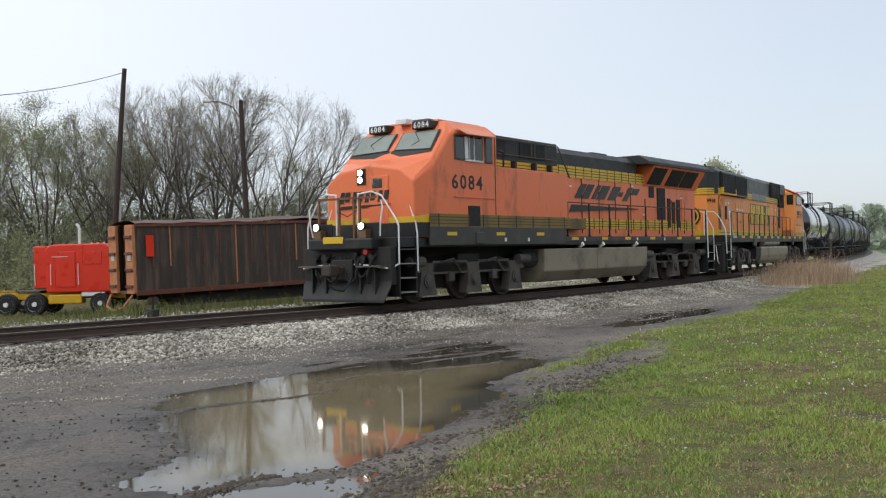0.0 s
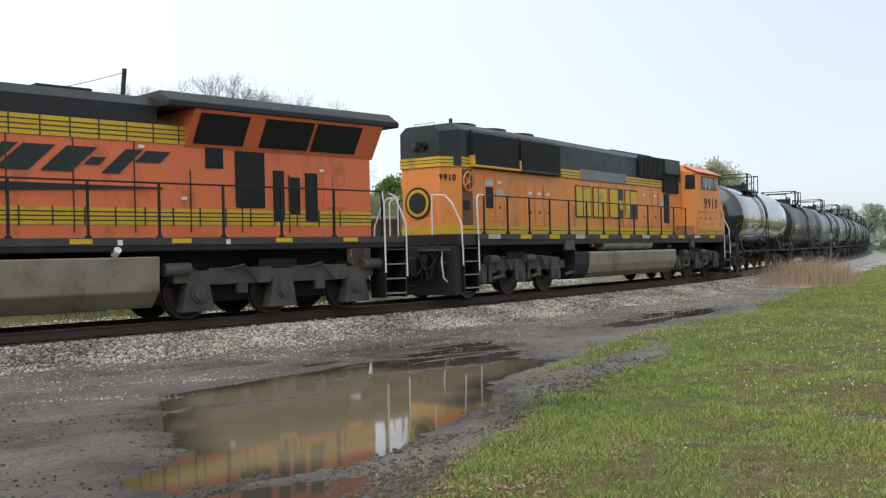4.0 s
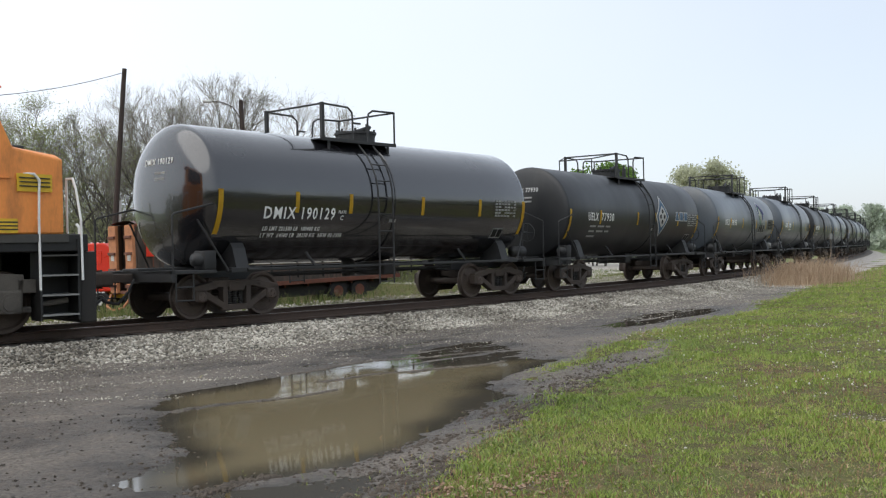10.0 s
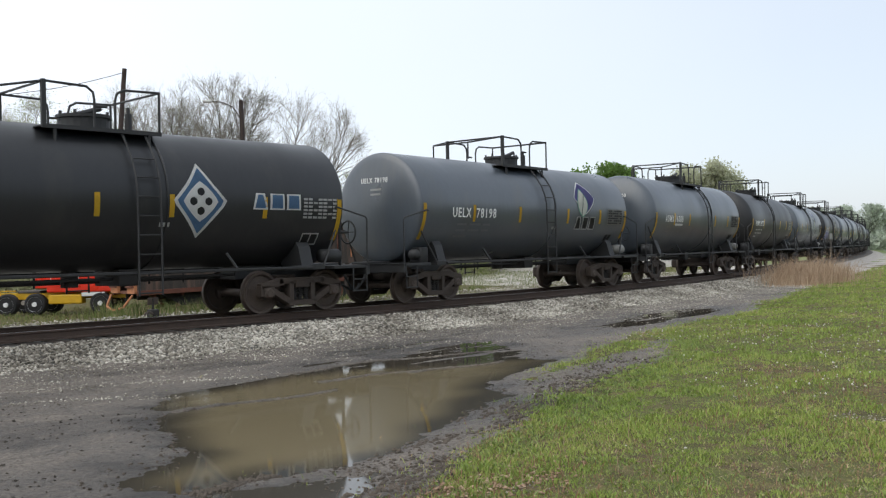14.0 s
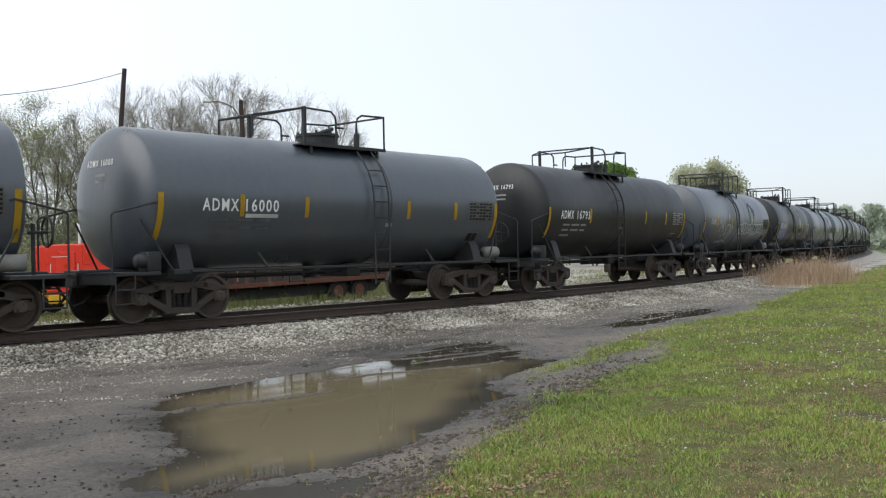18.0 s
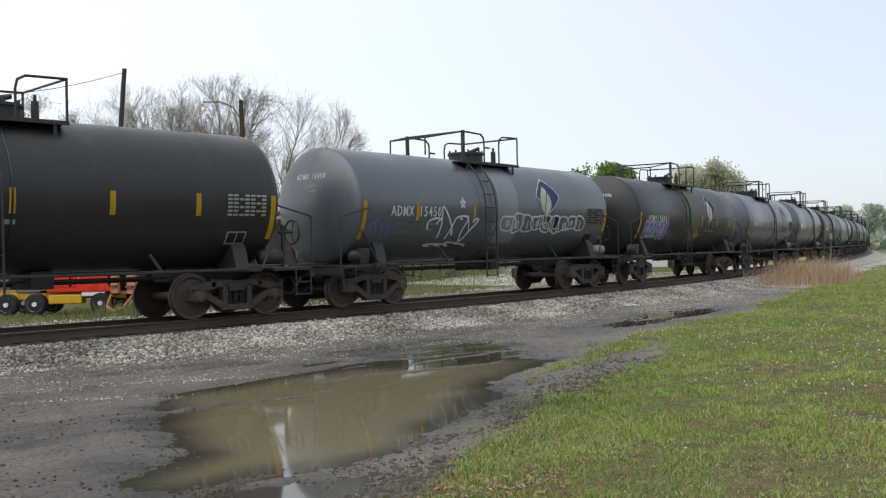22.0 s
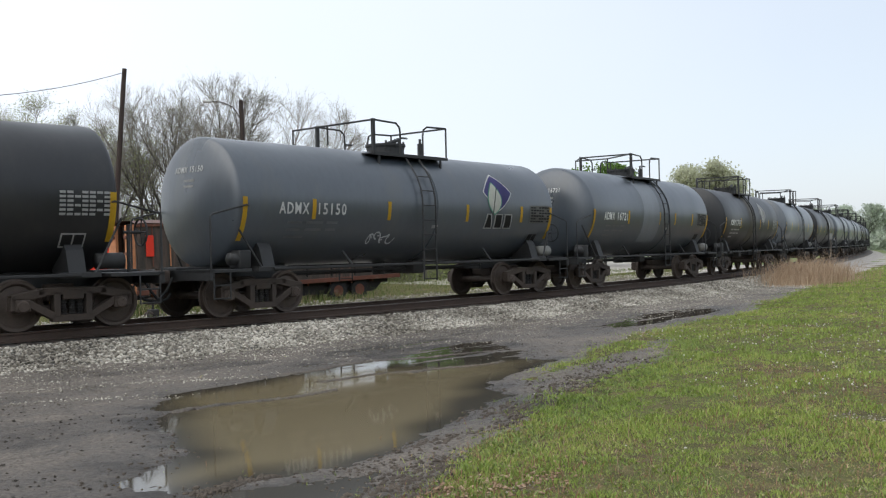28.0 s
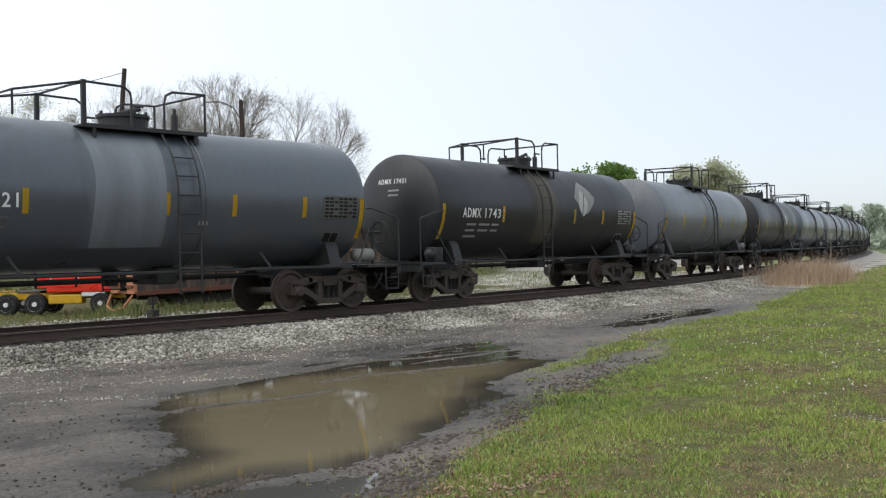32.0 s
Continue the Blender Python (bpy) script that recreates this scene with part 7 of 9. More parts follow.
tank_car(103.9, "plain blue-grey tank car with white lettering", TANK_GREY, "16000", "ADMX", rb=5.22, half_bogie=4.5, r=1.43, cz=2.44, ladder=0.68, plat=(-1.2, 1.4), bars=(-3.24, -1.51, 1.73, 3.48),
         code_x=(-4.2, -3.33), number_x=(-3.15, -2.3), chart_x=4.5, ends=6.2, cap=0.45, underline=True)
tank_car(116.85, "brownish black tank car with white lettering", TANK_BROWN, "16793", "ADMX", rb=5.27, half_bogie=4.5, r=1.43, cz=2.44, ladder=-0.6, plat=(-1.55, 1.06), bars=(-2.56, -0.15, 1.65, 3.43),
         code_x=(-4.51, -3.71), number_x=(-3.47, -2.64), chart_x=4.55, ends=6.25, cap=0.45)
tank_car(130.2, "grey tank car with white graffiti and a leaf emblem", TANK_GREY, "15450", "ADMX", rb=5.7, half_bogie=4.95, ladder=-0.8, plat=(-1.35, 1.3), bars=(-3.73, -1.41), emblem="leaf", emblem_x=2.28,
         code_x=(-4.71, -3.87), number_x=(-3.62, -2.81), chart_x=4.95, ends=6.5, band=(BAND_PALE, (-0.5, 0.74)), letters=DULLWHITE, cap=0.34,
         graffiti=[("b", "tag", -5.4, -4.6, 1.65, 2.1, 4, 0.035, 3), ("w", "tag", -3.15, -1.3, 1.5, 2.4, 4, 0.05, 5), ("w", "tag", -2.9, -1.4, 1.38, 1.5, 2, 0.04, 9), ("w", "star", -2.05, -1.8, 2.35, 2.65, 1, 0.035, 6),
                   ("w", "bubble", -0.05, 4.3, 1.75, 2.3, 9, 0.045, 8)])
tank_car(144.0, "sooty black tank car with violet and yellow graffiti", TANK_DARK, "15496", "ADMX", rb=5.6, half_bogie=4.88, ladder=-0.88, plat=(-1.4, 1.36), bars=(-2.8, -0.33, 1.08, 3.04), emblem="dark", emblem_x=2.2,
         code_x=(-4.82, -4.01), number_x=(-3.86, -2.98), chart_x=5.0, ends=6.5, band=(BAND_DUST, (-0.45, 0.74)), letters=DULLWHITE, cap=0.4,
         graffiti=[("b", "fill", -5.0, -2.9, 1.58, 2.2, 6, 0.2, 11), ("w", "bubble", -5.05, -2.85, 1.55, 2.2, 6, 0.03, 12), ("b", "tag", -2.86, -2.1, 1.5, 1.9, 3, 0.05, 14), ("y", "tag", 0.33, 1.05, 1.5, 1.85, 3, 0.04, 16)])
tank_car(157.82, "blue-grey tank car with a purple leaf emblem and ladder", TANK_GREY, "15150", "ADMX", rb=5.66, half_bogie=4.9, ladder=0.05, plat=(-1.4, 1.4), bars=(-3.68, -1.27, 1.71, 4.14), emblem="leaf", emblem_x=3.08,
         code_x=(-4.67, -3.83), number_x=(-3.55, -2.71), chart_x=5.05, ends=6.5, letters=DULLWHITE, cap=0.34, graffiti=[("w", "tag", -1.85, -0.96, 1.48, 1.78, 4, 0.03, 21)])
tank_car(171.1, "blue-grey tank car with a pale repainted band", TANK_GREY, "16721", "ADMX", rb=5.25, half_bogie=4.48, r=1.43, cz=2.44, ladder=0.63, plat=(-1.25, 1.4), bars=(-2.5, 0.22, 1.74, 3.53),
         code_x=(-4.44, -3.66), number_x=(-3.41, -2.62), chart_x=4.55, ends=6.4, band=(BAND_PALE, (-1.3, 0.28)), cap=0.45)
tank_car(184.4, "dull black tank car with a pale leaf emblem", TANK_DARK, "17431", "ADMX", rb=5.4, half_bogie=4.6, ladder=-0.5, plat=(-1.3, 1.05), bars=(-2.6, 1.3, 3.1), emblem="pale", emblem_x=2.0,
         code_x=(-4.5, -3.7), number_x=(-3.5, -2.6), chart_x=4.6, ends=6.35, band=(BAND_DUST, (-0.9, 0.2)))
for i in range(11):
    rest = [("pale grey tank car with a light band", TANK_LIGHT, ""), ("dark brown-black tank car with a pale emblem", TANK_BROWN, "pale"), ("weathered grey tank car", TANK_GREY, ""), ("pale grey tank car", TANK_LIGHT, "pale")][i % 4]
    tank_car(197.9 + 13.4 * i, rest[0], rest[1], emblem=rest[2], near=False, half_bogie=4.6, ends=6.35, ladder=0.3, band=(BAND_PALE, (-0.4, 0.6)) if i % 4 == 0 else None)

# ---- beyond the track: trees, poles, trailer, truck ----
def tube_mesh(segments, sides):
    """Vertices and faces of tapered tubes, from (p, q, r0, r1)."""
    verts, faces_ = [], []
    for p, q, r0, r1, n in segments:
        d = q - p
        u = d.cross(Vector((0.3, 0.2, 1.0)) if abs(d.z) < 0.9 * d.length else Vector((1, 0, 0))).normalized()
        v = d.cross(u).normalized()
        k0 = len(verts)
        for c, r in ((p, r0), (q, r1)):
            for i in range(n):
                a = 2 * math.pi * i / n
                verts.append(c + u * (r * math.cos(a)) + v * (r * math.sin(a)))
        for i in range(n):
            j = (i + 1) % n
            faces_.append((k0 + i, k0 + j, k0 + n + j, k0 + n + i))
    return verts, faces_


def limb_path(rng, p, d, length, n, wander, lift):
    """A bending line of points from p that starts along d and turns slowly upwards."""
    pts = [p]
    for _ in range(n):
        d = (d + Vector((rng.gauss(0, wander), rng.gauss(0, wander), rng.gauss(lift, wander * 0.5)))).normalized()
        p = p + d * (length / n)
        pts.append(p)
    return pts


def tapered(pts, r0, r1, sides):
    n = len(pts) - 1
    return [(pts[i], pts[i + 1], r0 + (r1 - r0) * i / n, r0 + (r1 - r0) * (i + 1) / n, sides) for i in range(n)]


def off_limb(rng, pts, t, angle):
    """A place at part t of a line and a direction that leaves it at about the angle."""
    n = len(pts) - 1
    i = min(n - 1, int(t * n))
    p = pts[i].lerp(pts[i + 1], t * n - i)
    d = (pts[i + 1] - pts[i]).normalized()
    side = d.cross(Vector((rng.gauss(0, 1), rng.gauss(0, 1), rng.gauss(0, 1)))).normalized()
    return p, (d * math.cos(angle) + side * math.sin(angle)).normalized()


def branch_out(rng, height, limbs=6, spread=0.6, trunks=1, wide=0.55):
    """A bare tree: trunk segments, main limbs, thin twigs and their tips, all held within a rounded crown."""
    trunk, mains, thin, tips = [], [], [], []
    r0 = height * 0.0125
    fork = height * rng.uniform(0.13, 0.2)
    tops = []
    for k in range(trunks):
        pts = limb_path(rng, Vector((0.5 * (k - (trunks - 1) / 2), 0, -0.3)), Vector((0.3 * (k - (trunks - 1) / 2), rng.gauss(0, 0.05), 1)).normalized(), fork + 0.3, 4, 0.04, 0.02)
        trunk += tapered(pts, r0 * 1.15, r0 * 0.9, 8)
        tops.append(pts[-1])
    centre, rz = height * 0.42, height * 0.58
    rx = height * wide

    def within(pts):
        """Cuts a line off where it would leave the rounded crown."""
        out = pts[:1]
        for p in pts[1:]:
            if math.sqrt((p.x * p.x + p.y * p.y) / rx ** 2 + ((p.z - centre) / rz) ** 2) > 0.96 + rng.uniform(0, 0.05):
                break
            out.append(p)
        return out

    for k in range(limbs):
        az = 6.283 * k / limbs + rng.uniform(-0.45, 0.45)
        out = spread * rng.uniform(0.35, 1.5)
        d = Vector((math.cos(az) * out, math.sin(az) * out, 1)).normalized()
        pts = within(limb_path(rng, tops[k % trunks], d, height * rng.uniform(0.85, 1.05), 18, 0.075, 0.02))
        mains.append(tapered(pts, r0 * rng.uniform(0.45, 0.8), 0.012, 6))
        for j in range(17):
            t1 = 0.2 + 0.8 * rng.uniform(0, 1) ** 0.7
            p, d1 = off_limb(rng, pts, min(t1, 0.999), rng.uniform(0.35, 0.85))
            l1 = height * rng.uniform(0.18, 0.36) * (1.2 - 0.55 * t1)
            q1 = within(limb_path(rng, p, (d1 + Vector((0, 0, 0.12))).normalized(), l1, 7, 0.09, 0.03))
            if len(q1) < 3:
                continue
            (mains[-1] if t1 < 0.7 else thin).extend(tapered(q1, r0 * (0.28 - 0.14 * t1), 0.009, 4))
            for i in range(9):
                p, d2 = off_limb(rng, q1, rng.uniform(0.2, 0.999), rng.uniform(0.4, 0.9))
                q2 = within(limb_path(rng, p, (d2 + Vector((0, 0, 0.12))).normalized(), l1 * rng.uniform(0.25, 0.5), 3, 0.13, 0.05))
                if len(q2) < 2:
                    continue
                thin += tapered(q2, 0.0085, 0.0055, 3)
                for h in range(5):
                    p, d3 = off_limb(rng, q2, rng.uniform(0.2, 0.999), rng.uniform(0.35, 0.9))
                    e = p + (d3 + Vector((0, 0, 0.15))).normalized() * (l1 * rng.uniform(0.12, 0.26))
                    thin.append((p, e, 0.0055, 0.0035, 3))
                    tips.append(e)
    return trunk, mains, thin, tips


def scatter_leaves(centres, radius, count, size, rng):
    """Small three-cornered leaves round the given places."""
    c = np.array([tuple(p) for p in centres])
    idx_ = rng.randint(0, len(c), count)
    p = c[idx_] + rng.normal(0, radius, (count, 3))
    a = rng.normal(0, 1, (count, 3))
    a /= np.linalg.norm(a, axis=1)[:, None]
    b = np.cross(a, rng.normal(0, 1, (count, 3)))
    b /= np.linalg.norm(b, axis=1)[:, None] + 1e-9
    s = (size * rng.uniform(0.5, 1.3, count))[:, None]
    v = np.stack([p - a * s * 0.5, p + a * s * 0.5, p + b * s], 1).reshape(-1, 3)
    return v.tolist(), np.arange(count * 3).reshape(-1, 3).tolist()


def bare_tree(seed, height, label, trunks=1, leaves=2200, spread=0.6, leaf_mat=BUD, limbs=6, leaf_size=0.09):
    rng = random.Random(seed)
    trunk, mains, thin, tips = branch_out(rng, height, limbs, spread, trunks)
    tree = thing("tree", label, "tree", "trees behind the lot")
    v, f = tube_mesh(trunk, 6)
    mesh_part("trunk", v, f, BARK, tree, smooth=True)
    for limb in mains:
        v, f = tube_mesh(limb, 6)
        mesh_part("limb", v, f, BARK, tree, smooth=True)
    v, f = tube_mesh(thin, 3)
    mesh_part("twig_mass", v, f, TWIG, tree)
    v, f = scatter_leaves(tips, 0.22, leaves, leaf_size, np.random.RandomState(seed))
    mesh_part("crown", v, f, leaf_mat, tree)
    return tree


BACK_Z = -1.45
tree_a = bare_tree(11, 15.5, "bare wide-spreading spring tree with fine grey twigs", 2, 1500, 0.85, BUD, 7, 0.07)
tree_b = bare_tree(23, 15.0, "slender spring tree with a haze of pale buds", 1, 6000, 0.7, BUD, 6, 0.08)
tree_c = bare_tree(37, 15.5, "bare tree with forked dark trunk", 2, 1000, 0.95, BUD, 7, 0.07)
tree_d = bare_tree(41, 15.0, "tree in pale green early leaf", 1, 12000, 0.7, BUD, 6, 0.09)
BARE = [(tree_d, 26.7, 54.9, 0, 1.0), (tree_b, 22.9, 58.2, 40, 0.95), (tree_b, 29.8, 52.0, 200, 0.9), (tree_c, 33.0, 49.0, 0, 1.02), (tree_a, 35.8, 46.4, 75, 1.03), (tree_c, 38.8, 43.8, 160, 1.03),
        (tree_a, 36.4, 52.0, 215, 1.0), (tree_d, 29.5, 60.0, 80, 0.9), (tree_d, 40.8, 49.5, 200, 0.78), (tree_b, 46.0, 49.0, 20, 0.66), (tree_d, 45.0, 43.0, 10, 0.62),
        (tree_d, 51.0, 47.0, 110, 0.5), (tree_b, 57.0, 52.0, 140, 0.55), (tree_b, 34.0, 58.5, 300, 0.9), (tree_d, 20.0, 62.0, 310, 0.9)]
placed = set()
for t_, x, y, turn, size in BARE:
    m_ = pose(x, y, BACK_Z, 0, 0, turn) @ Matrix.Scale(size, 4)
    if t_.name not in placed:
        placed.add(t_.name)
        t_.matrix_basis = m_
    else:
        c_ = copy_thing(t_, pose(x, y, BACK_Z, 0, 0, turn))
        c_.scale = (size, size, size)

# the far trees look hazy only through their paler leaf colour
far_leafy = bare_tree(61, 10.0, "distant spring tree with haze put into its pale leaf colour", 1, 16000, 0.7, HAZE_LEAF, 6, 0.3)
leafy_a = bare_tree(53, 10.5, "small tree in fresh green leaf", 1, 24000, 0.75, LEAF, 6, 0.24)
leafy_b = bare_tree(59, 10.0, "rounded tree in pale cream-green spring buds", 2, 22000, 0.75, PALE_BUD, 6, 0.2)
LEAFY = [(leafy_a, 66.7, 53.8, 0, 1.05), (leafy_a, 64.0, 56.0, 130, 0.98), (leafy_a, 69.5, 51.0, 250, 0.95), (leafy_a, 73.1, 39.3, 90, 0.97), (leafy_b, 95.5, 43.5, 0, 1.2), (leafy_b, 99.0, 52.0, 100, 0.85), (leafy_a, 61.5, 49.5, 200, 0.9), (leafy_b, 75.0, 42.0, 30, 0.8),
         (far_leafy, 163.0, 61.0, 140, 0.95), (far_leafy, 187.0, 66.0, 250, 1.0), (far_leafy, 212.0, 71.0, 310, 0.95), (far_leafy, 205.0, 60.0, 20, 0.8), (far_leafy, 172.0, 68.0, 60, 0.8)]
for t_, x, y, turn, size in LEAFY:
    if t_.name not in placed:
        placed.add(t_.name)
        t_.matrix_basis = pose(x, y, -1.3, 0, 0, turn) @ Matrix.Scale(size, 4)
    else:
        c_ = copy_thing(t_, pose(x, y, -1.3 if x < 150 else -0.6, 0, 0, turn))
        c_.scale = (size, size, size)


def thicket(name, label, patches, count, size, material, seed, stem_count=3):
    """Dense undergrowth: leaves massed round many shrub centres, with thin stems between."""
    r = np.random.RandomState(seed)
    cs, stems = [], []
    for x0, y0, x1, y1, high, n, depth in patches:
        for _ in range(n):
            t_ = r.uniform()
            x, y = x0 + (x1 - x0) * t_ + r.normal(0, depth), y0 + (y1 - y0) * t_ + r.normal(0, depth)
            h = high * r.uniform(0.4, 1.0)
            for k in range(6):
                cs.append((x + r.normal(0, 0.6), y + r.normal(0, 0.6), BACK_Z + h * (k + 0.4) / 6 + r.normal(0, 0.2)))
            for k in range(stem_count):
                p = Vector((x + r.normal(0, 0.4), y + r.normal(0, 0.4), BACK_Z - 0.2))
                q = p + Vector((r.normal(0, 0.5), r.normal(0, 0.5), h * 0.65))
                stems.append((p, q, 0.03, 0.018, 3))
                for j in range(3):
                    stems.append((q, q + Vector((r.normal(0, 0.6), r.normal(0, 0.6), h * r.uniform(0.2, 0.5))), 0.014, 0.007, 3))
    v, f = scatter_leaves(cs, 0.5, count, size, r)
    tagged(mesh_part(name, v, f, material), label, "undergrowth", kind="stuff")
    v, f = tube_mesh(stems, 3)
    tagged(mesh_part("brush_stems", v, f, TWIG), "thin grey stems of tangled brush", "undergrowth", kind="stuff")


thicket("undergrowth", "grey-green tangled brush under the trees", [(17, 66, 33, 57, 8.6, 130, 2.0), (31, 58, 44, 50, 7.6, 150, 2.0), (42, 52, 62, 48, 8.0, 130, 2.0), (22, 58, 33, 50, 5.0, 70, 2.0), (58, 50, 80, 56, 6.5, 80, 3)], 220000, 0.17, BRUSH, 5, 3)
thicket("undergrowth", "yellow-green spring shrubs beside the lot", [(42, 45, 55, 41, 6.0, 60, 1.5), (33, 48, 42, 44, 3.6, 40, 1.5), (50, 42, 60, 44, 4.5, 30, 1.5), (26, 66, 40, 58, 9.0, 40, 1.5)], 60000, 0.13, BUD, 6, 5)
# the far tree line takes the same haze-paled leaf colour
thicket("far_woods", "distant green tree line with haze put into its leaf colour", [(110, 75, 260, 95, 8, 120, 8), (150, 70, 330, 85, 9, 90, 8), (70, 62, 130, 75, 7, 70, 5)], 40000, 0.9, HAZE_LEAF, 8, 1)
# unseen woods, added to darken the tanks' reflections and cut low skylight
thicket("far_woods", "unseen woods added behind the lawn to darken reflections", [(-70, -20, -20, -62, 11, 110, 5), (-20, -62, 60, -60, 11, 130, 5), (60, -60, 110, -10, 10, 90, 5), (-60, 60, -40, -10, 9, 80, 5)], 60000, 1.3, BRUSH, 9, 1)


def utility_pole(base, top, label, arm):
    pole = thing("utility_pole", label, "utility pole", "utility poles")
    b_, t_ = Vector(base), Vector(top)
    part("pole", rod(bmesh.new(), b_, t_, 0.17, 12, 0.12), POLE_WOOD, pole)
    off = Vector((0.22, -0.05, 0))
    part("conduit", rod(bmesh.new(), b_ + off, b_ + (t_ - b_) * 0.45 + off, 0.07, 8), DULLWHITE, pole, "pale metal conduit")
    if arm:
        bm = bmesh.new()
        s = b_ + (t_ - b_) * 0.9
        pts = [s, s + Vector((-0.35, 0.3, 0.75)), s + Vector((-0.8, 0.65, 1.0)), s + Vector((-1.2, 1.0, 1.05))]
        pipe(bm, pts, 0.03)
        a_ = part("lamp_arm", bm, TRUCK_GREY, pole)
        part("lamp_head", rod(bmesh.new(), pts[-1], pts[-1] + Vector((-0.35, 0.3, 0.0)), 0.09, 10), DULLWHITE, a_)
    return pole


utility_pole((21.85, 32.2, -1.4), (22.61, 31.49, 11.39), "tall leaning weathered timber utility pole", False)
utility_pole((27.42, 27.15, -1.3), (27.18, 27.33, 9.57), "upright weathered timber pole without crossarm", True)
wire = bpy.data.curves.new("overhead_wire", "CURVE")
wire.dimensions, wire.bevel_depth = "3D", 0.016
sp = wire.splines.new("POLY")
sp.points.add(12)
w0, w1 = Vector((22.6, 31.5, 11.2)), Vector((9.5, 25.5, 7.9))
for i in range(13):
    p = w0.lerp(w1, i / 12)
    sp.points[i].co = (*p, 1)
    sp.points[i].co.z -= 0.5 * (1 - (2 * i / 12 - 1) ** 2)
wire.materials.append(BLACK)
tagged(new("overhead_wire", wire), "thin black wire sagging from the pole", "wire")


def dump_trailer():
    """A rust-streaked open-top bulk trailer with ribbed sides and open rear doors."""
    t = thing("bulk_trailer", "rust-red bulk trailer with grimy dark panels and posts", "trailer")
    L, W, z0, z1 = 14.2, 2.45, 1.15, 3.95
    for y in (0, W - 0.06):
        side_ = part("side_wall", block(0.1, L, y, y + 0.06, z0, z1), TRAILER_SIDE, t)
        n = 17
        for k in range(n):
            x = 0.75 + k * 0.8
            yy = y - 0.07 if y == 0 else y + 0.06
            part("post", block(x, x + 0.055, yy + 0.03, yy + 0.07, z0 + (1.0, 1.25, 0.1)[k % 3 if k % 5 == 0 else 0], z1 - 0.08, 0.01), TRAILER_POST if k % 4 == 1 else TRAILER_RUST, side_)
    for y0_ in (-0.08, W - 0.06):
        part("bottom_rail", block(0, L, y0_, y0_ + 0.14, z0 - 0.18, z0 + 0.02, 0.01), TRAILER_RUST, t)
        part("top_rail", block(0, L, y0_, y0_ + 0.14, z1 - 0.08, z1 + 0.05, 0.01), TRAILER_RUST, t)
    part("floor", block(0, L, 0, W, z0 - 0.12, z0), TRAILER_RUST, t)
    part("front_wall", block(L - 0.06, L, 0.06, W - 0.06, z0, z1), TRAILER_SIDE, t)
    # end frame with two ribbed posts and the dark opening between
    part("bulkhead", block(0.5, 0.56, 0.06, W - 0.06, z0, z1), TRAILER_SIDE, t)
    for y in (0.0, W - 0.75):
        d = part("door", block(-0.12, 0.02, y, y + 0.75, z0 - 0.1, z1 + 0.02, 0.02), TRAILER_POST, t, "faded orange ribbed end door")
        for k in range(4):
            part("door_rib", block(-0.2, -0.11, y + 0.04, y + 0.71, z0 + 0.15 + k * 0.7, z0 + 0.27 + k * 0.7, 0.01), TRAILER_RUST, d)
        part("door_plate", block(-0.14, -0.118, y + 0.2, y + 0.5, z0 + 1.3, z0 + 1.55), DULLWHITE, d)
    part("red_marker", block(0.45, 0.8, -0.1, -0.07, 2.6, 3.5, 0.01), RED_CAB, t, "bright red painted patch")
    # cover with a wavy bulging sheet
    vs, fs = [], []
    for i in range(41):
        for j in range(9):
            x, y = L * i / 40, -0.1 + (W + 0.2) * j / 8
            bulge = 0.16 * math.sin(math.pi * j / 8) + 0.1 * math.exp(-((x - 8.2) / 1.6) ** 2) + 0.025 * math.sin(x * 3.1 + j)
            vs.append((x, y, z1 + 0.06 + bulge))
    for i in range(40):
        for j in range(8):
            k = i * 9 + j
            fs.append((k, k + 9, k + 10, k + 1))
    mesh_part("cover", vs, fs, TARP, t, "sagging rusty cover sheet", True)
    part("tailgate_frame", pipe(bmesh.new(), [(-0.15, 0.1, 1.0), (-0.5, 0.3, 0.5), (-0.55, 1.2, 0.35), (-0.45, 2.1, 0.5), (-0.15, 2.3, 1.0)], 0.05), TRAILER_POST, t)
    part("chassis", merge([block(0.3, L - 0.3, y, y + 0.12, 0.75, 1.0) for y in (0.6, W - 0.72)]), UNDER, t)
    # dark block in place of the shadow beneath the trailer's belly
    part("belly_shade", prism_y([(1.2, 1.0), (2.2, 0.4), (12.8, 0.35), (13.6, 1.0)], 0.35, W - 0.35), UNDER, t)
    for k in range(10):
        part("cross_member", block(0.8 + k * 1.3, 0.9 + k * 1.3, 0.1, W - 0.1, 0.85, 1.02), TRAILER_RUST, t)
    for x in (10.4, 11.7):
        for y in (0.08, W - 0.42):
            w = part("wheel", rod(bmesh.new(), (x, y, 0.5), (x, y + 0.34, 0.5), 0.5, 22), RUBBER, t)
            part("rim", rod(bmesh.new(), (x, y - 0.01, 0.5), (x, y + 0.35, 0.5), 0.28, 16), TRAILER_RUST, w)
    for y in (0.4, W - 0.5):
        part("landing_leg", block(2.0, 2.14, y, y + 0.14, 0.02, 1.0), TRAILER_RUST, t)
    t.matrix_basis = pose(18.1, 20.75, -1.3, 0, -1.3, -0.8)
    return t


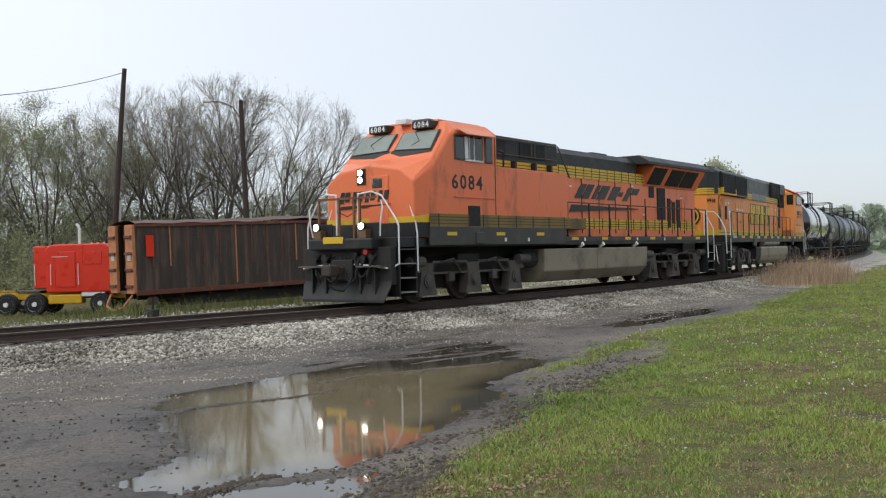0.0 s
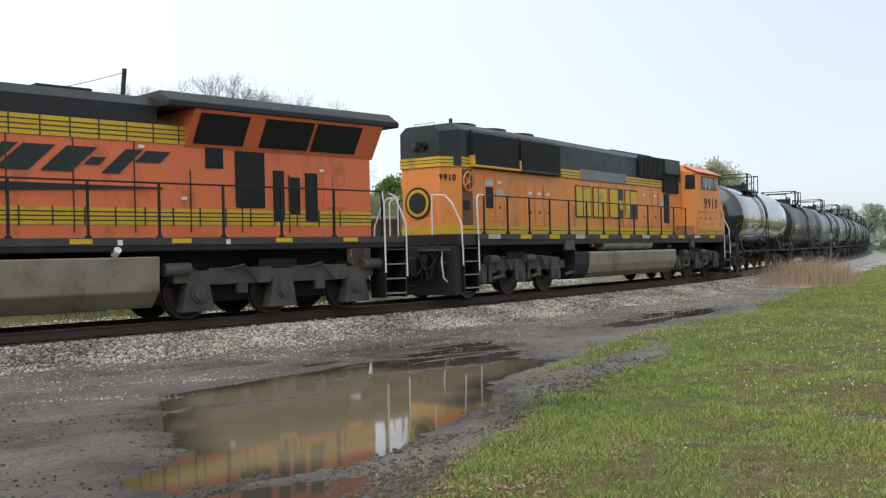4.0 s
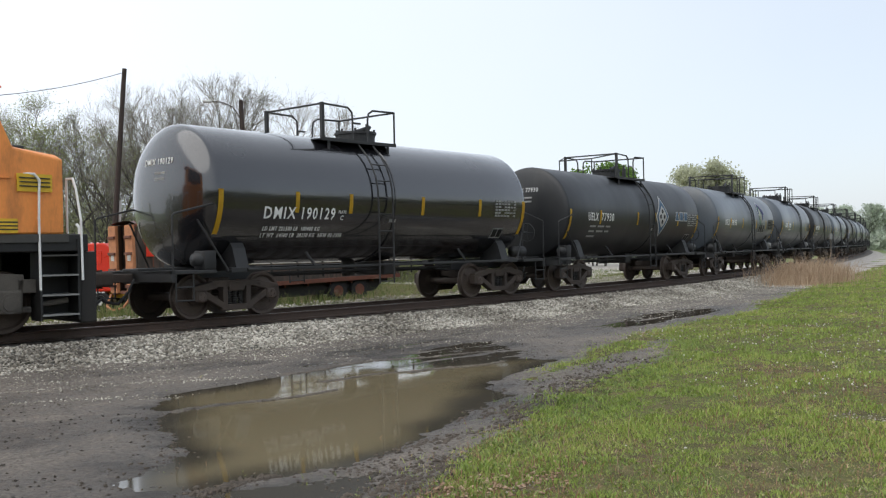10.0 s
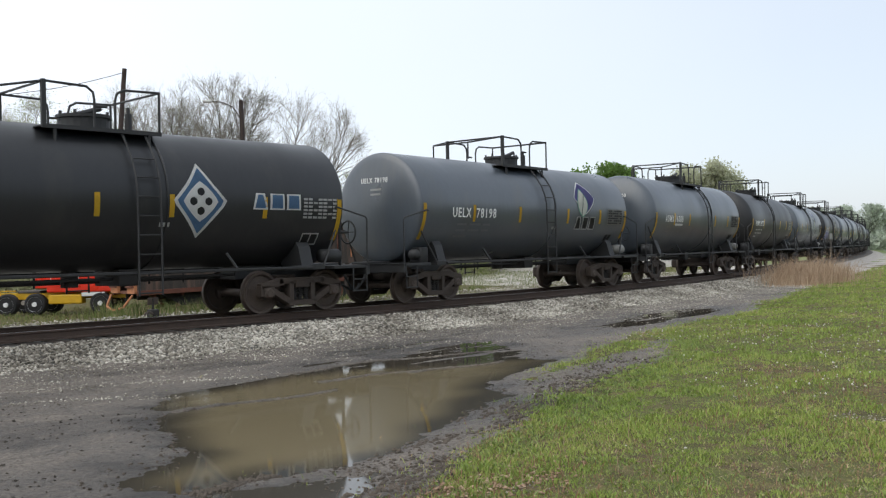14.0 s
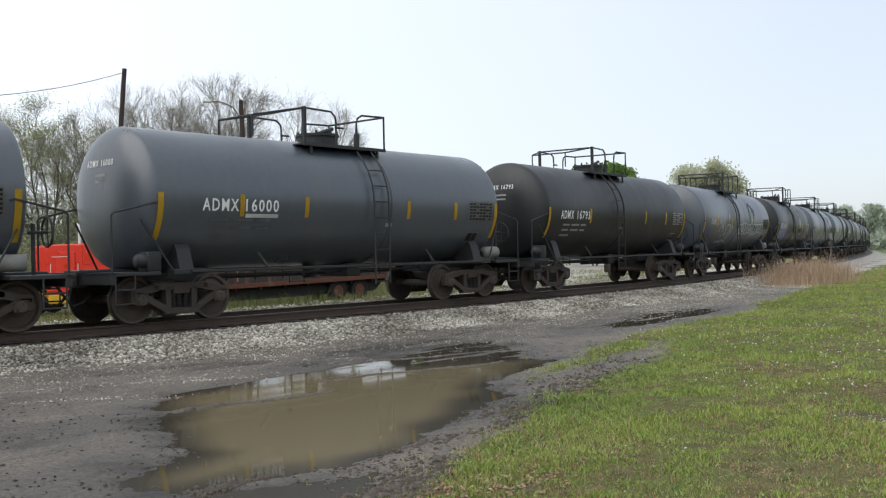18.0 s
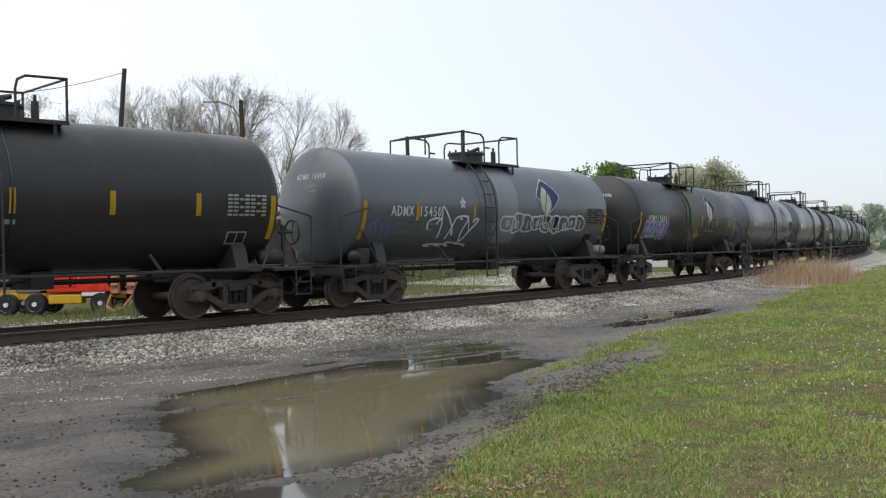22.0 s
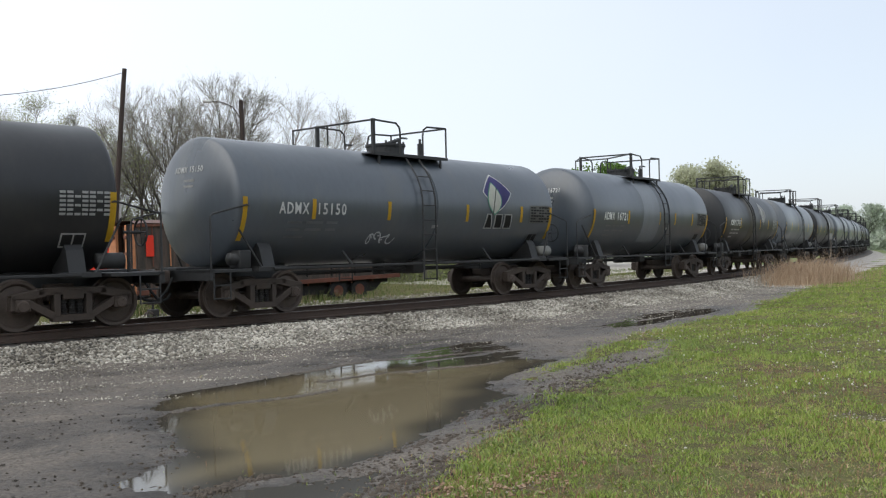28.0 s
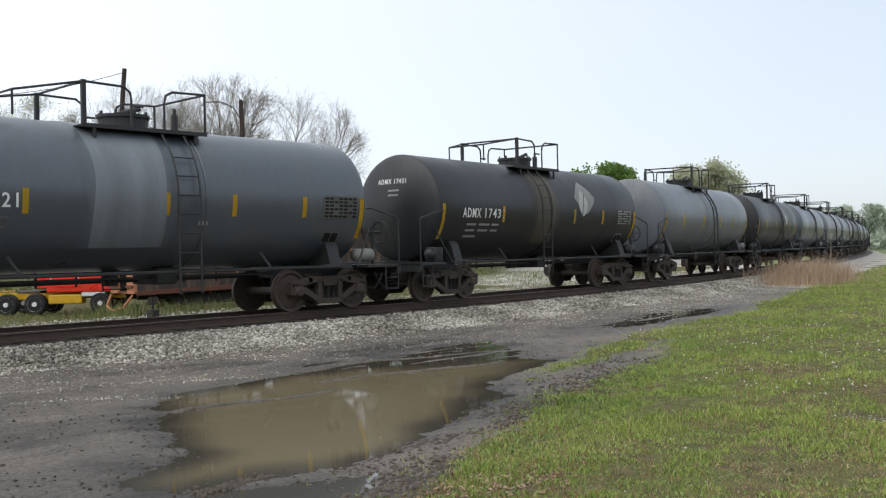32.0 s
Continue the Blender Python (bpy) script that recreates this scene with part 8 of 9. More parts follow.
def tractor_unit():
    """A bonneted road tractor seen from its side: cab with sleeper, yellow frame, tandem drive wheels."""
    t = thing("truck", "bright red truck tractor on a yellow chassis frame", "truck")
    prof = [(0.55, 1.05), (0.5, 3.05), (0.62, 3.22), (0.85, 3.32), (3.3, 3.34), (3.5, 3.2), (3.72, 2.6), (3.78, 1.05)]
    cab_ = part("cab", prism_y(prof, -1.15, 1.15, 0.06), RED_CAB, t)
    part("sleeper_side", block(-0.05, 0.55, -1.1, 1.1, 1.25, 3.25, 0.05), RED_CAB, cab_)
    part("door", block(1.0, 1.95, -1.18, -1.14, 1.3, 3.0, 0.04), RED_CAB, cab_)
    part("vertical_grab_rail", pipe(bmesh.new(), [(0.8, -1.2, 1.4), (0.8, -1.24, 2.1), (0.8, -1.2, 2.4)], 0.02), CHROME, cab_)
    part("vertical_grab_rail", pipe(bmesh.new(), [(2.1, -1.2, 1.4), (2.1, -1.24, 2.1), (2.1, -1.2, 2.4)], 0.02), CHROME, cab_)
    part("vertical_grab_rail", pipe(bmesh.new(), [(0.02, -1.12, 1.4), (0.02, -1.18, 2.1), (0.02, -1.12, 2.4)], 0.02), CHROME, cab_)
    part("trim_line", block(0.85, 1.6, -1.19, -1.15, 2.72, 2.75), CHROME, cab_)
    part("window", block(2.3, 3.2, -1.17, -1.14, 2.35, 3.0, 0.03), RED_CAB, cab_)
    part("roof_lights", merge([rod(bmesh.new(), (x, -0.8, 3.33), (x, -0.8, 3.4), 0.05, 8) for x in (2.6, 2.9, 3.2)]), CHROME, cab_)
    part("step_box", block(2.2, 3.3, -1.15, -0.7, 0.85, 1.02, 0.02), CHROME, cab_)
    part("side_plate", block(2.3, 3.3, -1.14, -1.12, 0.95, 1.05), DULLWHITE, cab_)
    part("bonnet", block(3.78, 5.6, -0.85, 0.85, 1.1, 2.3, 0.08), RED_CAB, t)
    for y in (-0.45, 0.35):
        part("chassis_rail", block(-2.4, 5.4, y, y + 0.1, 0.72, 1.02), YELLOW_FRAME, t)
    part("fuel_step", block(0.6, 2.2, -1.1, -0.5, 0.5, 0.95, 0.06), YELLOW_FRAME, t)
    part("fifth_wheel", block(-1.1, 0.0, -0.5, 0.5, 1.02, 1.14, 0.03), TRUCK_GREY, t)
    part("mudguard", pipe(bmesh.new(), [(-1.9, -0.9, 0.95), (-1.7, -0.9, 1.15), (-1.0, -0.9, 1.15)], 0.03), YELLOW_FRAME, t)
    part("exhaust_stack", merge([rod(bmesh.new(), (2.1, -0.95, 2.6), (2.1, -0.95, 4.1), 0.07, 10), rod(bmesh.new(), (2.1, -0.95, 4.1), (1.95, -0.95, 4.28), 0.07, 10)]), CHROME, t)
    for x in (-1.35, 0.0, 3.1):
        for y in (-1.2, 0.75):
            w = part("wheel", lathe_y([(0, 0.36), (0, 0.46), (0.06, 0.51), (0.4, 0.51), (0.45, 0.46), (0.45, 0.36)], 26), RUBBER, t)
            w.matrix_basis = Matrix.Translation((x, y, 0.51))
            part("rim", lathe_y([(-0.01, 0.1), (0.05, 0.2), (0.02, 0.33), (-0.015, 0.355), (0.1, 0.36), (0.44, 0.36)], 20), ALUMINIUM, w)
            hub = bmesh.new()
            rod(hub, (0, -0.06, 0), (0, 0.06, 0), 0.11, 12)
            part("hub", hub, CHROME, w)
    t.matrix_basis = pose(17.47, 29.56, -1.34, 0, 0, -42.4)
    return t


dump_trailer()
tractor_unit()


def switch_stand():
    t = thing("switch_stand", "low dark rusty switch stand beside the track", "switch stand")
    part("base", block(-0.5, 0.5, -0.16, 0.16, 0.0, 0.1, 0.02), TIE, t)
    part("housing", block(-0.14, 0.14, -0.12, 0.12, 0.1, 0.42, 0.04), UNDER, t)
    part("spindle", rod(bmesh.new(), (0, 0, 0.4), (0, 0, 0.72), 0.035, 8), UNDER, t)
    part("lever", pipe(bmesh.new(), [(-0.1, -0.1, 0.3), (-0.45, -0.25, 0.38), (-0.62, -0.3, 0.3)], 0.03), RUST_TRUCK, t)
    part("target", block(-0.2, 0.2, -0.01, 0.01, 0.55, 0.75, 0.005), RUST_TRUCK, t)
    part("tie_rod", rod(bmesh.new(), (0.1, 0, 0.08), (1.0, -1.4, 0.05), 0.03, 6), RUST_TRUCK, t)
    t.matrix_basis = pose(12.49, 7.7, -0.62, 0, 0, 20)


def track_sign():
    t = thing("track_sign", "small narrow grey plate on a thin grey post", "sign")
    part("post", rod(bmesh.new(), (0, 0, 0), (0, 0, 2.3), 0.05, 8), TRUCK_GREY, t)
    part("plate", block(-0.09, 0.09, -0.065, -0.05, 1.95, 2.3, 0.005), GREY_PATCH, t)
    t.matrix_basis = pose(56.3, 9.1, -0.45, 0, 0, -45)


def shed():
    t = thing("shed", "small pale metal shed behind the trailer", "shed")
    part("wall", block(-2.0, 2.0, -1.5, 1.5, 0, 3.2), GREY_PATCH, t)
    part("roof", prism_y([(-2.3, 3.15), (0, 4.9), (2.3, 3.15)], -1.7, 1.7), GREY_PATCH, t)
    t.matrix_basis = pose(36.2, 34.5, -1.4, 0, 0, -48)


switch_stand()
track_sign()
shed()

# ---- loose stuff on the ground: ballast stones, clods, grass, weeds ----
ICO = bmesh.new()
bmesh.ops.create_icosphere(ICO, subdivisions=1, radius=1.0)
ICO_V = np.array([v.co[:] for v in ICO.verts])
ICO_F = np.array([[v.index for v in f.verts] for f in ICO.faces])
ICO.free()
OCT_V = np.array([(1, 0, 0), (-1, 0, 0), (0, 1, 0), (0, -1, 0), (0, 0, 1), (0, 0, -1)], float)
OCT_F = np.array([(0, 2, 4), (2, 1, 4), (1, 3, 4), (3, 0, 4), (2, 0, 5), (1, 2, 5), (3, 1, 5), (0, 3, 5)])


def island_material(name, colours, rough=0.85, spec=0.3, spread=0.5):
    """A colour for each loose piece, drawn from a short ramp."""
    m = bpy.data.materials.new(name)
    m.use_nodes = True
    n, l = m.node_tree.nodes, m.node_tree.links
    b = n["Principled BSDF"]
    b.inputs["Roughness"].default_value, b.inputs["Specular IOR Level"].default_value = rough, spec
    geo, ramp = n.new("ShaderNodeNewGeometry"), n.new("ShaderNodeValToRGB")
    el = ramp.color_ramp.elements
    while len(el) < len(colours):
        el.new(0.5)
    for e_, (p, c) in zip(el, colours):
        e_.position, e_.color = p, (*c, 1)
    co, t = n.new("ShaderNodeTexCoord"), n.new("ShaderNodeTexNoise")
    t.inputs["Scale"].default_value, t.inputs["Detail"].default_value = 0.55, 4.0
    l.new(co.outputs["Object"], t.inputs["Vector"])
    mix = n.new("ShaderNodeMath")
    mix.operation = "MULTIPLY_ADD"
    mix.inputs[1].default_value = spread
    sc = n.new("ShaderNodeMath")
    sc.operation = "MULTIPLY_ADD"
    sc.inputs[1].default_value, sc.inputs[2].default_value = 1.5 - spread, -0.25 - 0.75 * (0.5 - spread)
    l.new(t.outputs["Fac"], sc.inputs[0])
    l.new(geo.outputs["Random Per Island"], mix.inputs[0])
    l.new(sc.outputs["Value"], mix.inputs[2])
    l.new(mix.outputs["Value"], ramp.inputs["Fac"])
    l.new(ramp.outputs["Color"], b.inputs["Base Color"])
    return m


# the ramp's darkest tones stand in for shaded gaps between stones
STONES = island_material("crushed_limestone", [(0.10, (0.06, 0.052, 0.043)), (0.34, (0.20, 0.178, 0.145)), (0.58, (0.39, 0.36, 0.30)), (0.84, (0.70, 0.655, 0.57))])
BLADES = island_material("lawn_blades", [(0.10, (0.125, 0.18, 0.042)), (0.32, (0.20, 0.285, 0.052)), (0.56, (0.275, 0.365, 0.066)), (0.76, (0.38, 0.41, 0.11)), (0.90, (0.54, 0.36, 0.25))], 0.6, 0.4, 0.5)
ROUGH = island_material("rough_grass_blades", [(0.1, (0.055, 0.075, 0.025)), (0.4, (0.12, 0.16, 0.04)), (0.65, (0.2, 0.22, 0.07)), (0.85, (0.3, 0.25, 0.14))], 0.7, 0.3)
CRUMB = island_material("mud_crumbs", [(0.1, (0.03, 0.025, 0.02)), (0.5, (0.075, 0.063, 0.052)), (0.85, (0.2, 0.175, 0.15))])
BROADLEAF = island_material("broad_weed_leaves", [(0.1, (0.075, 0.115, 0.035)), (0.45, (0.15, 0.22, 0.05)), (0.8, (0.27, 0.34, 0.10))], 0.5, 0.4, 0.6)
DEADLEAF = island_material("dead_leaves", [(0.1, (0.22, 0.14, 0.085)), (0.5, (0.40, 0.27, 0.18)), (0.85, (0.58, 0.46, 0.36))])
WEEDS = island_material("dry_weed_stalks", [(0.0, (0.26, 0.17, 0.105)), (0.5, (0.42, 0.30, 0.2)), (1.0, (0.55, 0.45, 0.32))])
REDWEED = island_material("reddish_low_weeds", [(0.0, (0.16, 0.08, 0.05)), (0.5, (0.30, 0.16, 0.10)), (1.0, (0.42, 0.28, 0.17))])


def lumps(name, label, category, P, size, material, seed, flat=0.7, base=None):
    """Many irregular small stones or clods in one mesh."""
    bv, bf = base or (OCT_V, OCT_F)
    r = np.random.RandomState(seed)
    n = len(P)
    v = bv[None] * r.uniform(0.5, 1.35, (n, len(bv), 1)) * np.stack([size, size * r.uniform(0.6, 1.0, n), size * flat * r.uniform(0.6, 1.1, n)], -1)[:, None]
    a, t = r.uniform(0, 6.28, n), r.uniform(-0.5, 0.5, n)
    ca, sa, ct, st = np.cos(a), np.sin(a), np.cos(t), np.sin(t)
    x, y, z = v[..., 0], v[..., 1], v[..., 2]
    x, z = x * ct[:, None] + z * st[:, None], z * ct[:, None] - x * st[:, None]
    x, y = x * ca[:, None] - y * sa[:, None], x * sa[:, None] + y * ca[:, None]
    V = np.stack([x, y, z], -1) + P[:, None]
    F = (bf[None] + (np.arange(n) * len(bv))[:, None, None]).reshape(-1, 3)
    me = bpy.data.meshes.new(name)
    me.vertices.add(V.shape[0] * V.shape[1])
    me.vertices.foreach_set("co", V.reshape(-1).astype(np.float32))
    me.loops.add(len(F) * 3)
    me.loops.foreach_set("vertex_index", F.reshape(-1).astype(np.int32))
    me.polygons.add(len(F))
    me.polygons.foreach_set("loop_start", (np.arange(len(F)) * 3).astype(np.int32))
    me.update(calc_edges=True)
    me.materials.append(material)
    return tagged(new(name, me), label, category, kind="stuff")


def bed_z(b):
    return np.interp(b, [-3.6, -2.6, -1.7, 1.75, 2.5, 3.35], [-0.5, -0.38, -0.2, -0.2, -0.34, -0.5])


sr = np.random.RandomState(21)


def ballast_points(n, s0, s1, b0, b1, ragged):
    s = s0 + (s1 - s0) * sr.uniform(0, 1, n) ** 1.5
    b = sr.uniform(b0, b1, n) + sr.normal(0, ragged, n)
    x, y, _ = on_track(s, b)
    return np.stack([x, y, np.maximum(bed_z(b), GROUND_Z) + sr.uniform(-0.012, 0.02, n)], -1)


P = ballast_points(72000, -4, 66, 1.5, 3.2, 0.12)
lumps("ballast_stones", "pale angular crushed limestone beside the rail", "ballast", P, sr.uniform(0.02, 0.057, len(P)), STONES, 1)
P = ballast_points(26000, 0, 60, -8.5, -0.9, 0.4)
lumps("ballast_stones", "grey crushed stone on the far side of the track", "ballast", P, sr.uniform(0.02, 0.05, len(P)), STONES, 2)
P = ballast_points(6000, -4, 50, -0.6, 0.6, 0.1)
P[:, 2] -= 0.02
lumps("ballast_stones", "dark oily stones between the rails", "ballast", P, sr.uniform(0.02, 0.045, len(P)), CLOD, 3)


# pebbles strewn over the mud, thinning out from the ballast, and pressed out of two wheel tracks
n = 20000
s, b = sr.uniform(-2, 52, n), 3.3 + np.abs(sr.normal(0, 1.3, n))
x, y, _ = on_track(s, b)
ok = lawn_cover(x, y) < 0
x, y = x[ok], y[ok]
lumps("pebbles", "stray pale pebbles pressed into the mud", "gravel", np.stack([x, y, on_ground(x, y) + 0.004], -1), sr.uniform(0.006, 0.024, len(x)), STONES, 4)
n = 700
s = sr.uniform(3.0, 7.0, n)
b = np.where(sr.uniform(0, 1, n) < 0.6, 5.3 + 0.4 * (s - 4.3), 6.55 + 0.4 * (s - 4.0)) + sr.normal(0, 0.1, n)
x, y, _ = on_track(s, b)
lumps("pebbles", "pale pebbles lying in rows along wheel tracks", "gravel", np.stack([x, y, on_ground(x, y) + 0.006], -1), sr.uniform(0.008, 0.024, len(x)), STONES, 14)
x, y = sr.uniform(1.8, 22, 26000), sr.uniform(-13, -2.5, 26000)
ok = (lawn_cover(x, y) < -0.05) & (polygon_distance(MAIN_PUDDLE, x, y) > 0.02) & (ripple(x, y, 1.1, 33) + sr.normal(0, 0.35, len(x)) > 0)
x, y = x[ok], y[ok]
lumps("pebbles", "small stones and crumbs on the wet mud", "gravel", np.stack([x, y, on_ground(x, y) + 0.003], -1), 0.003 + 0.024 * sr.uniform(0, 1, len(x)) ** 4, CRUMB, 5)
# clods along the lawn's torn edge and round the puddle
x = 3.2 + 9.5 * sr.uniform(0, 1, 20000) ** 1.5
y = grass_edge(x) + np.abs(sr.normal(0.05, 0.55, len(x)))
ok = (polygon_distance(MAIN_PUDDLE, x, y) > -0.10) & (ripple(x, y, 2.5, 28) + sr.normal(0, 0.3, len(x)) > 0.05)
x, y = x[ok], y[ok]
lumps("mud_clods", "dark torn clods of wet earth beside the puddle", "mud", np.stack([x, y, on_ground(x, y) - 0.002], -1), 0.004 + 0.032 * sr.uniform(0, 1, len(x)) ** 4, CLOD, 6, 0.7, (ICO_V, ICO_F))
x, y = sr.uniform(2.6, 6.0, 3500), sr.uniform(-12.8, -8.0, 3500)
ok = (np.abs(polygon_distance(MAIN_PUDDLE, x, y)) < 0.3) & (ripple(x, y, 2.0, 34) > 0)
x, y = x[ok], y[ok]
lumps("mud_clods", "crumbled mud along the puddle's shore", "mud", np.stack([x, y, on_ground(x, y) + 0.002], -1), 0.003 + 0.024 * sr.uniform(0, 1, len(x)) ** 4, CLOD, 7, 0.7, (ICO_V, ICO_F))
# a bar of mud and a broken stick that cross the near end of the water
t_ = sr.uniform(0, 1, 420)
x, y = 3.42 + 0.75 * t_ + sr.normal(0, 0.03, 420), -11.72 + 0.12 * t_ + sr.normal(0, 0.045, 420)
lumps("mud_clods", "low bar of wet mud in the puddle", "mud", np.stack([x, y, np.full(420, WATER_Z + 0.002)], -1), sr.uniform(0.012, 0.034, 420), CLOD, 11, 0.6, (ICO_V, ICO_F))

# thin spits of mud that part strips of water from the puddle's far shore
SPITS = [((5.11, -8.05), (7.38, -8.11)), ((7.26, -6.21), (9.71, -5.87)), ((7.67, -7.20), (9.42, -7.31)), ((9.11, -7.45), (10.99, -7.57)), ((9.54, -5.78), (11.99, -6.36))]
for k, ((x0, y0), (x1, y1)) in enumerate(SPITS):
    n = 900 if k == 0 else 600
    t_ = sr.uniform(0, 1, n)
    x, y = x0 + (x1 - x0) * t_, y0 + (y1 - y0) * t_ + 0.07 * np.sin(7 * t_ + 2 * k) + sr.normal(0, 0.03, n) * (1.3 - t_)
    lumps("mud_clods", "thin spit of wet mud across the puddle", "mud", np.stack([x, y, np.full(n, WATER_Z + 0.001)], -1), sr.uniform(0.012, 0.034, n), MUD, 12 + k, 0.45, (ICO_V, ICO_F))


def blades(name, label, category, P, height, width, material, seed, lean=0.45):
    """Thin upright leaves, each of two triangles with a bend."""
    r = np.random.RandomState(seed)
    n = len(P)
    a = r.uniform(0, 6.28, n)
    d = np.stack([np.cos(a), np.sin(a), np.zeros(n)], -1)
    o = r.uniform(0, 6.28, n)
    tip = np.stack([np.cos(o), np.sin(o), np.zeros(n)], -1) * (height * r.uniform(0.1, 1.0, n) * lean)[:, None]
    up = np.zeros((n, 3))
    up[:, 2] = 1
    w = d * (width / 2)[:, None]
    V = np.stack([P - w, P + w, P + w * 0.8 + tip * 0.35 + up * (height * 0.55)[:, None], P - w * 0.8 + tip * 0.35 + up * (height * 0.55)[:, None], P + tip + up * height[:, None] * 0.95], 1)
    k = np.arange(n)[:, None] * 5
    F = np.concatenate([k + np.array([[0, 1, 2]]), k + np.array([[0, 2, 3]]), k + np.array([[3, 2, 4]])], 0)
    me = bpy.data.meshes.new(name)
    me.vertices.add(n * 5)
    me.vertices.foreach_set("co", V.reshape(-1).astype(np.float32))
    me.loops.add(len(F) * 3)
    me.loops.foreach_set("vertex_index", F.reshape(-1).astype(np.int32))
    me.polygons.add(len(F))
    me.polygons.foreach_set("loop_start", (np.arange(len(F)) * 3).astype(np.int32))
    me.update(calc_edges=True)
    me.materials.append(material)
    return tagged(new(name, me), label, category, kind="stuff")


def lawn_points(n, r0, r1, a0, a1, keep=0.0):
    """Places on the lawn, thinning with the distance from its middle and over worn patches."""
    r_ = r0 * (r1 / r0) ** sr.uniform(0, 1, n)
    a = np.radians(sr.uniform(a0, a1, n))
    x, y = r_ * np.sin(a), -18.2 + r_ * np.cos(a)
    ok = lawn_cover(x, y) > -0.08 + keep + sr.normal(0, 0.16, n) - np.where(sr.uniform(0, 1, n) < 0.07, sr.exponential(0.3, n), 0)
    ok &= bald(x, y) + sr.normal(0, 0.25, n) < 0.85
    x, y, r_ = x[ok], y[ok], r_[ok]
    return np.stack([x, y, on_ground(x, y) - 0.008], -1), r_


P, far_ = lawn_points(560000, 4.2, 75, 26, 76)
tuft = np.clip(0.85 + 0.75 * ripple(P[:, 0], P[:, 1], 2.2, 12) + 0.5 * ripple(P[:, 0], P[:, 1], 8.0, 13), 0.35, 2.2)
blades("grass", "short uneven spring lawn with yellow-green patches", "grass", P, np.clip(0.03 * tuft * sr.uniform(0.4, 1.5, len(P)), 0.01, 0.12) * (1 + far_ / 50), 0.0028 + far_ * 0.0006, BLADES, 31, 0.95)
# the lawn goes on round and behind the camera, more thinly
n = 70000
r_, a = 14 * np.sqrt(sr.uniform(0.0004, 1, n)), sr.uniform(0, 6.283, n)
x, y = r_ * np.sin(a), -18.2 + r_ * np.cos(a)
ok = (y < grass_edge(x) - 0.2) & ((r_ < 4.6) | (x < 1.8) | (y < -17.5))
x, y = x[ok], y[ok]
blades("grass", "short spring lawn behind the viewpoint", "grass", np.stack([x, y, on_ground(x, y) - 0.01], -1), sr.uniform(0.02, 0.06, len(x)), np.full(len(x), 0.009), BLADES, 38, 0.9)


def rosettes(count, r0, r1, leaves, keep, size, seed):
    """Low broad-leaved plants: leaves fanning out from one root."""
    C, f_ = lawn_points(count, r0, r1, 26, 76, keep)
    C = np.repeat(C, leaves, 0)
    return C + np.concatenate([sr.normal(0, 0.012, (len(C), 2)), np.zeros((len(C), 1))], 1), size * sr.uniform(0.6, 1.4, len(C))


P, h_ = rosettes(2600, 4.3, 16, 6, -0.1, 0.03, 1)
blades("broadleaf_weeds", "low broad-leaved weeds scattered in the turf", "weeds", P, h_, h_ * 0.3, BROADLEAF, 41, 1.6)
n = 900
x = sr.uniform(4.4, 16, n)
y = grass_edge(x) + sr.normal(-0.25, 0.28, n)
ok = lawn_cover(x, y) > -0.12
C = np.repeat(np.stack([x, y, on_ground(x, y) - 0.008], -1)[ok], 7, 0)
C[:, :2] += sr.normal(0, 0.02, (len(C), 2))
h_ = sr.uniform(0.02, 0.065, len(C))
blades("broadleaf_weeds", "green leafy tufts along the torn lawn edge", "weeds", C, h_, h_ * 0.2, BROADLEAF, 42, 1.1)
P, far_ = lawn_points(60000, 4.2, 40, 28, 76)
P = P[ripple(P[:, 0], P[:, 1], 0.9, 14) + sr.normal(0, 0.25, len(P)) > 0.22]
blades("weeds", "reddish dry stalks among the grass", "weeds", P, 0.02 + 0.08 * sr.uniform(0, 1, len(P)) ** 2, np.full(len(P), 0.006), REDWEED, 32, 0.9)
P, far_ = lawn_points(22000, 4.2, 40, 26, 76)
P = P[ripple(P[:, 0], P[:, 1], 1.6, 16) + sr.normal(0, 0.3, len(P)) > 0.1]
blades("weeds", "pale withered grass matted into the lawn", "weeds", P, 0.012 + 0.03 * sr.uniform(0, 1, len(P)), np.full(len(P), 0.007), WEEDS, 43, 2.2)
# seed heads on thin stalks
P, far_ = lawn_points(3200, 4.5, 26, 28, 74)
P = P[ripple(P[:, 0], P[:, 1], 0.7, 15) > -0.1]
tall = sr.uniform(0.04, 0.13, len(P))
blades("seed_stalks", "thin pale stalks of gone-over dandelions", "weeds", P, tall, np.full(len(P), 0.004), WEEDS, 44, 0.05)
P = P + np.stack([np.zeros(len(P)), np.zeros(len(P)), tall], -1)
lumps("seed_heads", "white dandelion seed heads over the lawn", "flowers", P, sr.uniform(0.006, 0.016, len(P)), FLOWER, 8, 1.0, (ICO_V, ICO_F))
P, far_ = lawn_points(60, 4.6, 9, 40, 70)
tall = sr.uniform(0.12, 0.26, len(P))
blades("seed_stalks", "tall bleached stalks standing over the turf", "weeds", P, tall, np.full(len(P), 0.006), WEEDS, 45, 0.5)
